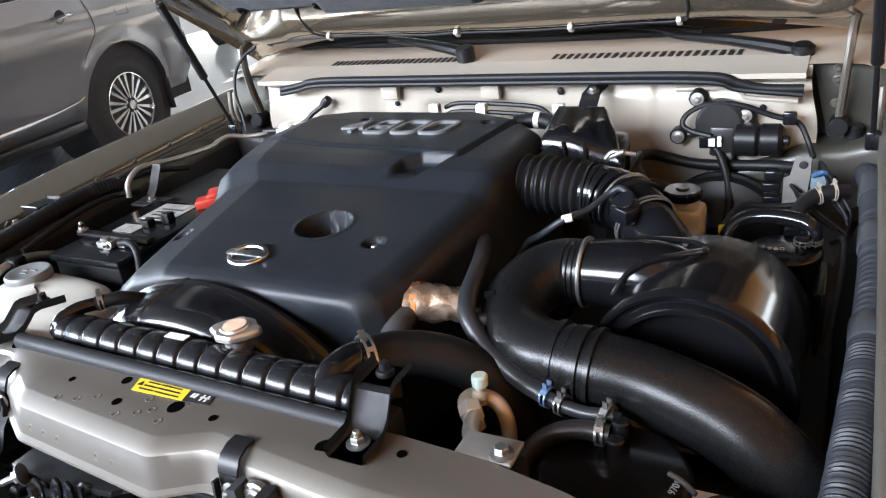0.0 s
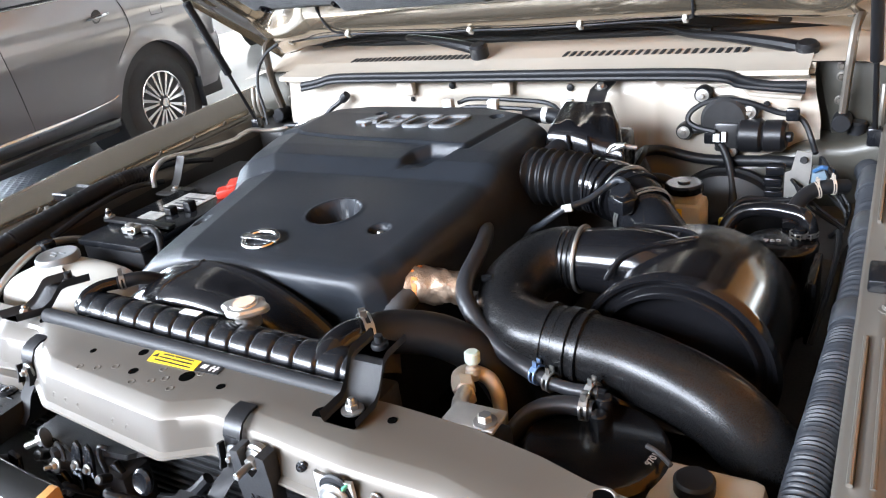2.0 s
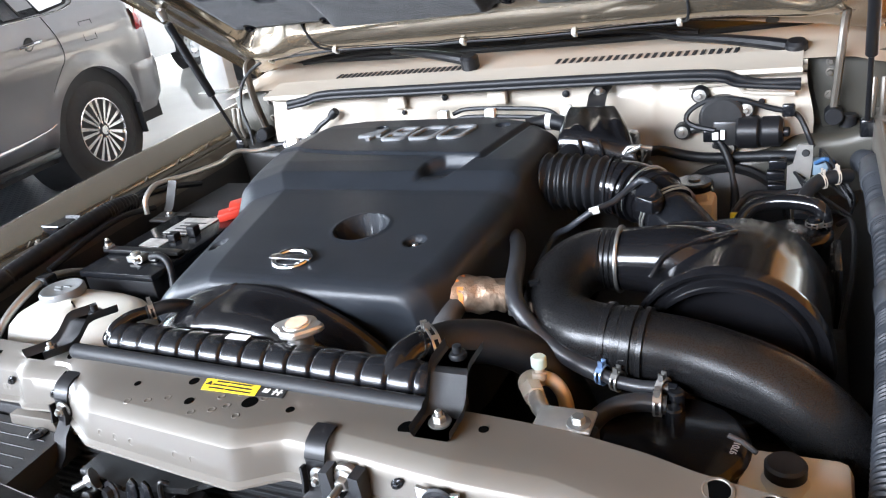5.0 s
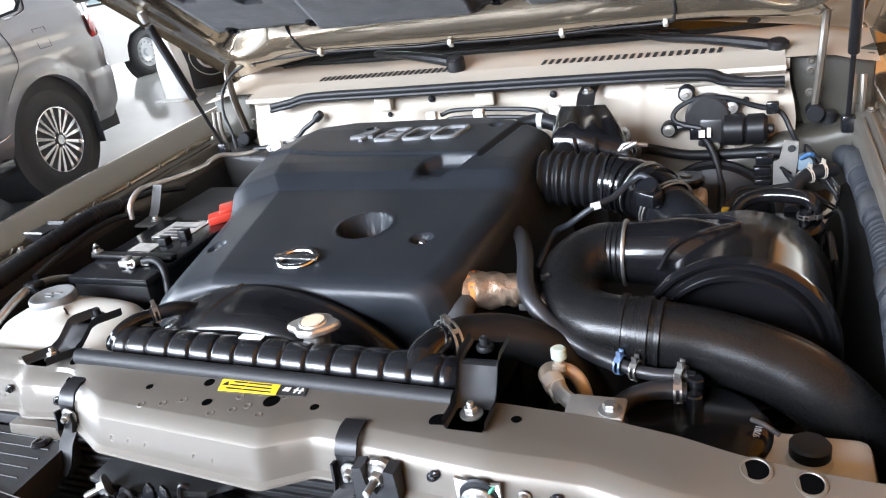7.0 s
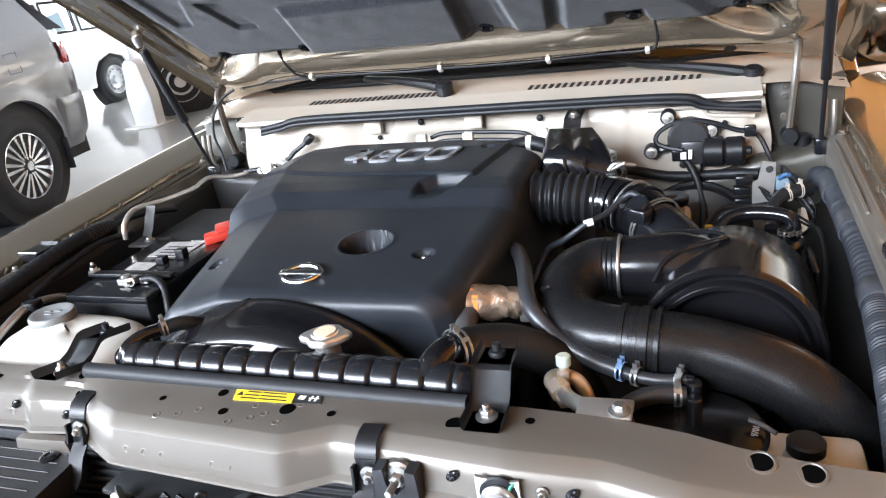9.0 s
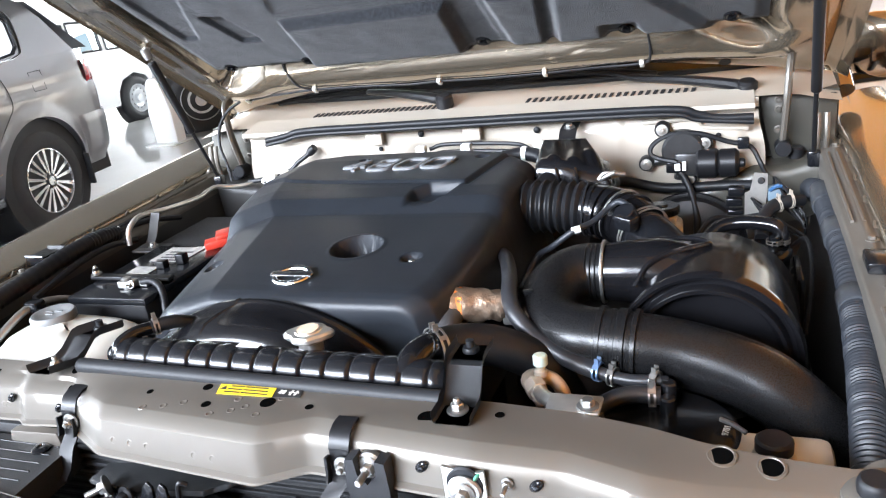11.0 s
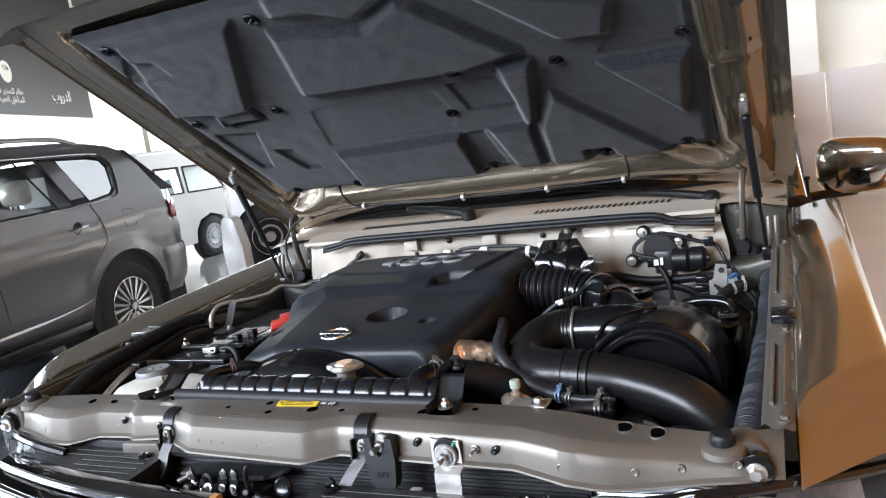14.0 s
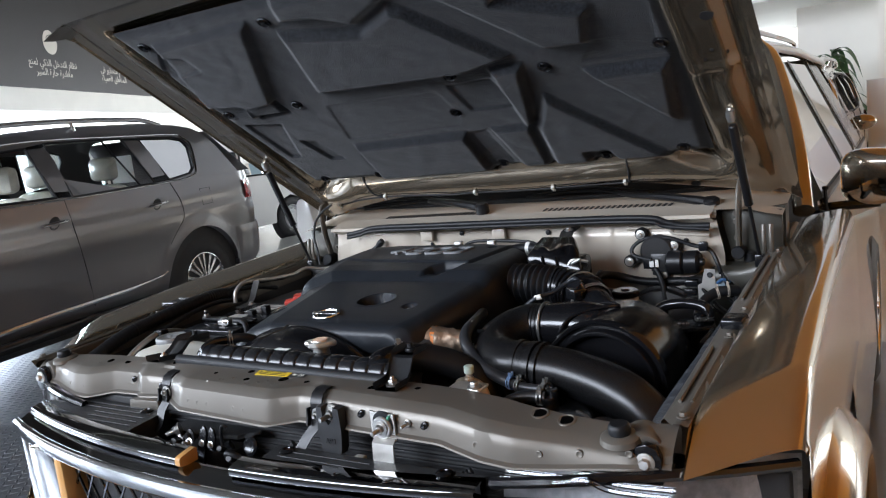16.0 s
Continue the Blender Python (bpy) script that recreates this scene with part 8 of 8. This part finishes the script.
    grid(b, 16, 12, lambda a, c: ((-1 + 2 * a) * (half(-3.05 - (.85 - D0) * c, 1.38) - .02), -3.05 - (.85 - D0) * c - .05 * (1 - (2 * a - 1) ** 2) * c, 1.365 - .20 * c ** 2 + .02 * math.sin(math.pi * a)))
    lp("hood", b, paint, car)
    b = B()
    grid(b, 16, 8, lambda a, c: ((-1 + 2 * a) * (.84 - .14 * c), -3.05 + .75 * c - .06 * (1 - (2 * a - 1) ** 2), 1.37 + .385 * c))
    pane = lp("windscreen", b, M_GLASS, car)
    pane.visible_shadow = False
    b = B()
    grid(b, 16, 12, lambda a, c: ((-1 + 2 * a) * (half(1.06, .42 + .95 * c) + .0), 1.07 + .03 * (1 - (2 * a - 1) ** 2) - .14 * smooth(.6, 1, c), .42 + .96 * c))
    grid(b, 16, 8, lambda a, c: ((-1 + 2 * a) * (half(.66, 1.38) - .12 * c), .92 - .46 * c, 1.38 + .43 * c))
    lp("tail", b, paint, car)
    b = B()
    grid(b, 16, 10, lambda a, c: ((-1 + 2 * a) * half(S0 + .02, .8), S0 - .06 * (1 - (2 * a - 1) ** 2), .42 + .74 * c))
    lp("nose", b, paint, car)
    b = B()
    box(b, -.86, .86, S0 + .2, .9, .30, .46)
    lp("underbody", b, M_DARK, car)
    b = B()
    box(b, -.85, .85, -2.9, .55, .46, .62)
    lp("cabin_floor", b, M_INTERIOR, car)
    b = B()
    box(b, -.66, .66, -2.2, .25, 1.845, 1.86)
    lp("headliner", b, M_SEAT, car, "pale cabin headliner")
    if seats:
        for s in (-1.75, -.75):
            for x in (-.42, .42):
                b = B()
                box(b, x - .25, x + .25, s - .35, s + .15, .62, .92, .06)
                box(b, x - .24, x + .24, s + .08, s + .24, .85, 1.45, .07, Matrix.Translation((0, s, .9)) @ Matrix.Rotation(radians(-10), 4, 'X') @ Matrix.Translation((0, -s, -.9)))
                box(b, x - .14, x + .14, s + .20, s + .31, 1.45, 1.66, .05)
                lp("seat", b, M_SEAT, car, "beige seat wrapped in clear plastic")
        b = B()
        box(b, .02, .30, -.03, -.02, 1.40, 1.66)
        lp("window_sticker", b, M_LABELWHITE, car, "white window price sheet")
    return car


parked_suv("parked_suv", "grey-brown metallic estate off-roader with chrome trim parked alongside", (-4.63 - .945 * math.cos(radians(8)), 3.88 - .945 * math.sin(radians(8)), FLOOR), 8, M_GREY, M_RIM, "spokes")
parked_suv("parked_white_suv", "white off-roader on silver steel wheels parked further back", (-4.22, 10.42, FLOOR), -50, M_WHITE, M_STEELRIM, "steel", False, -3.55)
parked_suv("parked_champagne_suv", "champagne off-roader parked behind the open one", (-.30, 9.30, FLOOR), 0, M_PAINT, M_RIM, "spokes", False, -3.90, .92)


def van():
    v = thing("van", "white minibus with a row of side windows", "van", (-9.1, 8.0, FLOOR))
    Z = lambda z: FLOOR + z
    for sd, x in ((1, -8.14), (-1, -9.87)):
        b = B()
        out = [(4.6, .30), (8.61, .30), (8.65, .50), (8.78, .66), (9.05, .74), (9.32, .66), (9.45, .50), (9.49, .30), (9.9, .30), (9.95, .85), (9.78, 1.08), (9.25, 1.78), (4.6, 1.84)]
        wins = [[(y, 1.16), (y + .52, 1.15), (y + .52, 1.56), (y, 1.58)] for y in (5.0, 5.6, 6.2, 6.8, 7.4, 8.0)] + [[(8.62, 1.14), (9.50, 1.12), (9.20, 1.55), (8.62, 1.56)]]
        edges = []
        for loop in [out] + wins:
            vs = [b.verts.new((0, y, Z(z))) for y, z in loop]
            edges += [b.edges.new((vs[i], vs[(i + 1) % len(vs)])) for i in range(len(vs))]
        bmesh.ops.triangle_fill(b, edges=edges, use_beauty=True, normal=(1, 0, 0))
        for q in b.verts:
            q.co.x = x - sd * .10 * max(0, q.co.z - Z(1.1))
        bmesh.ops.solidify(b, geom=b.faces[:], thickness=.03)
        part("van_side", b, M_WHITE, v)
        for wn_ in wins:
            b = B()
            b.faces.new([b.verts.new((x - sd * (.10 * max(0, z - 1.1) + .01), y, Z(z))) for y, z in wn_])
            pane = part("van_window", b, M_GLASS, v)
            pane.visible_shadow = False
            b = B()
            loop = wn_ + [wn_[0]]
            for p, q in zip(loop, loop[1:]):
                tube(b, [(x - sd * .10 * max(0, r[1] - 1.1) + sd * .004, r[0], Z(r[1])) for r in (p, q)], .016, 6, 2)
            part("van_window_frame", b, M_RUBBER, v)
        wheel("van_wheel", v, (x - sd * .005, 9.05, Z(.34)), sd, .34, .2, M_STEELRIM, "steel")
        b = B()
        lathe(b, [(.46, 0), (.45, .006), (.0, .006)], (x - sd * .10, 9.05, Z(.36)), (sd, 0, 0), 32)
        part("van_arch", b, M_DARK, v)
    b = B()
    box(b, -9.86, -8.31, 4.6, 9.2, Z(1.77), Z(1.87), .03)
    box(b, -9.95, -8.22, 4.62, 9.8, Z(.3), Z(.5), .02)
    part("van_roof", b, M_WHITE, v)
    b = B()
    box(b, -9.9, -8.26, 4.55, 4.62, Z(.35), Z(1.83), .02)
    part("van_tail", b, M_WHITE, v)
    b = B()
    grid(b, 6, 6, lambda a, c: (-9.92 + 1.67 * a, 9.88 - .62 * c, Z(.45 + 1.34 * c)))
    part("van_nose", b, M_WHITE, v)
    for y in (5.4, 6.4, 7.3, 8.2):
        b = B()
        box(b, -9.7, -8.5, y, y + .15, Z(.8), Z(1.38), .04)
        part("van_seat", b, M_SEAT, v)


van()


def pedestal():
    p = thing("pedestal", "white display stand on the showroom floor", "stand", (-6.25, 7.1, FLOOR))
    b = B()
    prism(b, [(-6.24, FLOOR), (-5.90, FLOOR), (-5.90, .30), (-5.98, .66), (-6.05, .72), (-6.15, .72), (-6.20, .66), (-6.24, .30)], 7.0, 7.18, "xz", .02)
    part("stand_body", b, M_WHITE, p)
    b = B()
    box(b, -6.32, -5.86, 6.88, 7.30, FLOOR, FLOOR + .02, .008)
    part("stand_foot", b, M_WHITE, p)


pedestal()

# ---- sign fascia, partitions and plant ----
SIGN_A, SIGN_B = Vector((-9.8, 2.43, 0)), Vector((-14.6, 12.25, 0))
SIGN_D = (SIGN_B - SIGN_A).normalized()
SIGN_N = Vector((SIGN_D.y, -SIGN_D.x, 0))


def on_sign(s, z, out=0.0):
    return SIGN_A + SIGN_D * s + SIGN_N * out + Vector((0, 0, z))


def sign():
    L = (SIGN_B - SIGN_A).length
    rot = Matrix((SIGN_D, SIGN_N, Vector((0, 0, 1)))).transposed().to_4x4()
    m = Matrix.Translation(SIGN_A) @ rot
    solid("wall_bulkhead", box(B(), -1, L + 1.5, -.6, -.02, 2.60, CEIL, 0, m), M_WALL, "white plaster bulkhead carrying a sign", "wall", kind="structure")
    sg = thing("sign_board", "dark brown feature sign with round icons and pale lettering", "sign", on_sign(L / 2, 3.0))
    b = B()
    box(b, -.8, L + 1.2, -.02, .03, 3.0, 5.9, 0, m)
    part("sign_panel", b, M_SIGN, sg)
    k = 0
    for s in (1.7, 3.9, 6.1, 8.3):
        c = on_sign(s, 3.86, .031)
        b = B()
        lathe(b, [(.22, 0), (.22, .006), (0, .006)], c, SIGN_N, 36)
        ic = part("icon_disc", b, M_SIGNTEXT, sg, "round pale icon")
        b = B()
        for r in (.05, .09, .13):
            pts = [c + SIGN_N * .008 + SIGN_D * (math.cos(a) * r) + Vector((0, 0, math.sin(a) * r)) for a in [radians(q) for q in range(20, 170, 25)]]
            tube(b, pts, .007, 6, 3)
        part("icon_lines", b, M_SIGN, ic)
        lines = SIGN_TEXT[k % len(SIGN_TEXT)]
        for j, ln in enumerate(lines):
            text_part("sign_lettering", ln, .17, Matrix.Translation(on_sign(s, 3.47 - .17 * j, .032)) @ Matrix((SIGN_D, Vector((0, 0, 1)), SIGN_N)).transposed().to_4x4(), M_SIGNTEXT, sg, .002)
        k += 1
    text_part("sign_heading", shape_arabic("\u0627\u0644\u062F\u0631\u0648\u0628"), .34, Matrix.Translation(on_sign(10.6, 3.46, .032)) @ Matrix((SIGN_D, Vector((0, 0, 1)), SIGN_N)).transposed().to_4x4(), M_SIGNTEXT, sg, .002)


def shape_arabic(text):
    """Joined letter forms in right-to-left order, for a font engine that does not join letters itself."""
    forms = {"\u0627": (0xFE8D, 0xFE8E, 0, 0), "\u0628": (0xFE8F, 0xFE90, 0xFE91, 0xFE92), "\u0629": (0xFE93, 0xFE94, 0, 0), "\u062A": (0xFE95, 0xFE96, 0xFE97, 0xFE98), "\u062D": (0xFEA1, 0xFEA2, 0xFEA3, 0xFEA4),
             "\u062E": (0xFEA5, 0xFEA6, 0xFEA7, 0xFEA8), "\u062F": (0xFEA9, 0xFEAA, 0, 0), "\u0630": (0xFEAB, 0xFEAC, 0, 0), "\u0631": (0xFEAD, 0xFEAE, 0, 0), "\u0633": (0xFEB1, 0xFEB2, 0xFEB3, 0xFEB4),
             "\u0637": (0xFEC1, 0xFEC2, 0xFEC3, 0xFEC4), "\u0638": (0xFEC5, 0xFEC6, 0xFEC7, 0xFEC8), "\u0639": (0xFEC9, 0xFECA, 0xFECB, 0xFECC), "\u063A": (0xFECD, 0xFECE, 0xFECF, 0xFED0), "\u0641": (0xFED1, 0xFED2, 0xFED3, 0xFED4),
             "\u0642": (0xFED5, 0xFED6, 0xFED7, 0xFED8), "\u0643": (0xFED9, 0xFEDA, 0xFEDB, 0xFEDC), "\u0644": (0xFEDD, 0xFEDE, 0xFEDF, 0xFEE0), "\u0645": (0xFEE1, 0xFEE2, 0xFEE3, 0xFEE4), "\u0646": (0xFEE5, 0xFEE6, 0xFEE7, 0xFEE8),
             "\u0648": (0xFEED, 0xFEEE, 0, 0), "\u064A": (0xFEF1, 0xFEF2, 0xFEF3, 0xFEF4), "\u0621": (0xFE80, 0, 0, 0)}
    out = []
    for i, ch in enumerate(text):
        if ch not in forms:
            out.append(ch)
            continue
        f = forms[ch]
        before = i > 0 and text[i - 1] in forms and forms[text[i - 1]][2] and f[1]
        after = i + 1 < len(text) and text[i + 1] in forms and forms[text[i + 1]][1] and f[2]
        out.append(chr(f[3] if before and after else f[1] if before else f[2] if after else f[0]))
    return "".join(reversed(out))


SIGN_TEXT = [[shape_arabic("\u0646\u0638\u0627\u0645 \u0627\u0644\u062A\u062F\u062E\u0644 \u0627\u0644\u0630\u0643\u064A \u0644\u0645\u0646\u0639"), shape_arabic("\u0645\u063A\u0627\u062F\u0631\u0629 \u062D\u0627\u0631\u0629 \u0627\u0644\u0633\u064A\u0631")],
             [shape_arabic("\u0646\u0638\u0627\u0645 \u0627\u0644\u062A\u062D\u0630\u064A\u0631 \u0641\u064A"), shape_arabic("\u0627\u0644\u0645\u0646\u0627\u0637\u0642 \u0627\u0644\u0639\u0645\u064A\u0627\u0621")]]
sign()


def partitions():
    x = .69
    for w in (.56, .62, .80, .9):
        b = B()
        box(b, x, x + w, 9.78, 9.82, FLOOR + .04, 1.45, .006)
        p = solid("partition_panel", b, M_PANEL, "pale grey partition panel on slim posts", "partition", "partition panels")
        b = B()
        box(b, x + w, x + w + .012, 9.785, 9.815, FLOOR, 1.44, .003)
        part("panel_post", b, M_ALU, p)
        x += w + (.05 if w < .6 else .02)
    slab("column", .80, 1.25, 11.2, 11.7, FLOOR, CEIL, M_WALL, "cream painted square column", "column")
    slab("ceiling_soffit", -2.5, 1.6, 10.2, 16.0, 2.62, CEIL - .004, M_CEIL, "lowered plaster soffit", "ceiling")


partitions()


def plant():
    p = thing("potted_plant", "tall dracaena with drooping green leaves in a pot", "plant", (.27, 10.6, FLOOR))
    b = B()
    lathe(b, [(.13, 0), (.17, .02), (.20, .36), (.19, .38), (.17, .36), (0, .34)], (.27, 10.6, FLOOR), (0, 0, 1), 28)
    part("pot", b, M_WHITE, p)
    b = B()
    lathe(b, [(.165, 0), (0, .004)], (.27, 10.6, FLOOR + .34), (0, 0, 1), 20)
    part("soil", b, M_SOIL, p)
    random.seed(4)
    stems = ((.27, 10.6, 1.80), (.15, 10.55, 1.42), (.40, 10.66, 1.20))
    for sx, sy, sz in stems:
        b = B()
        tube(b, [(.27, 10.6, FLOOR + .3), ((sx + .27) / 2, sy, sz * .5), (sx, sy, sz)], (.022, .014), 8, 6)
        part("stem", b, M_SOIL, p)
        for k in range(26):
            a = random.uniform(0, 6.283)
            ln = random.uniform(.32, .52)
            z0 = sz - .38 * (k / 30) + .08
            rise = random.uniform(.0, .22) * (1 - k / 40)
            d = Vector((math.cos(a), math.sin(a), 0))
            side = Vector((-d.y, d.x, 0))
            b = B()
            V = []
            for i in range(8):
                t = i / 7
                c = Vector((sx, sy, z0)) + d * ln * t * (1 - .18 * t) + Vector((0, 0, rise * math.sin(2.2 * t) - (.34 + .5 * ln) * ln * 1.6 * t * t))
                w = .040 * math.sin(math.pi * min(1, .12 + .88 * t)) ** .7
                V.append([b.verts.new(c - side * w), b.verts.new(c - Vector((0, 0, .006))), b.verts.new(c + side * w)])
            for q, r in zip(V, V[1:]):
                b.faces.new((q[0], q[1], r[1], r[0]))
                b.faces.new((q[1], q[2], r[2], r[1]))
            part("leaf", b, M_LEAF, p)


plant()
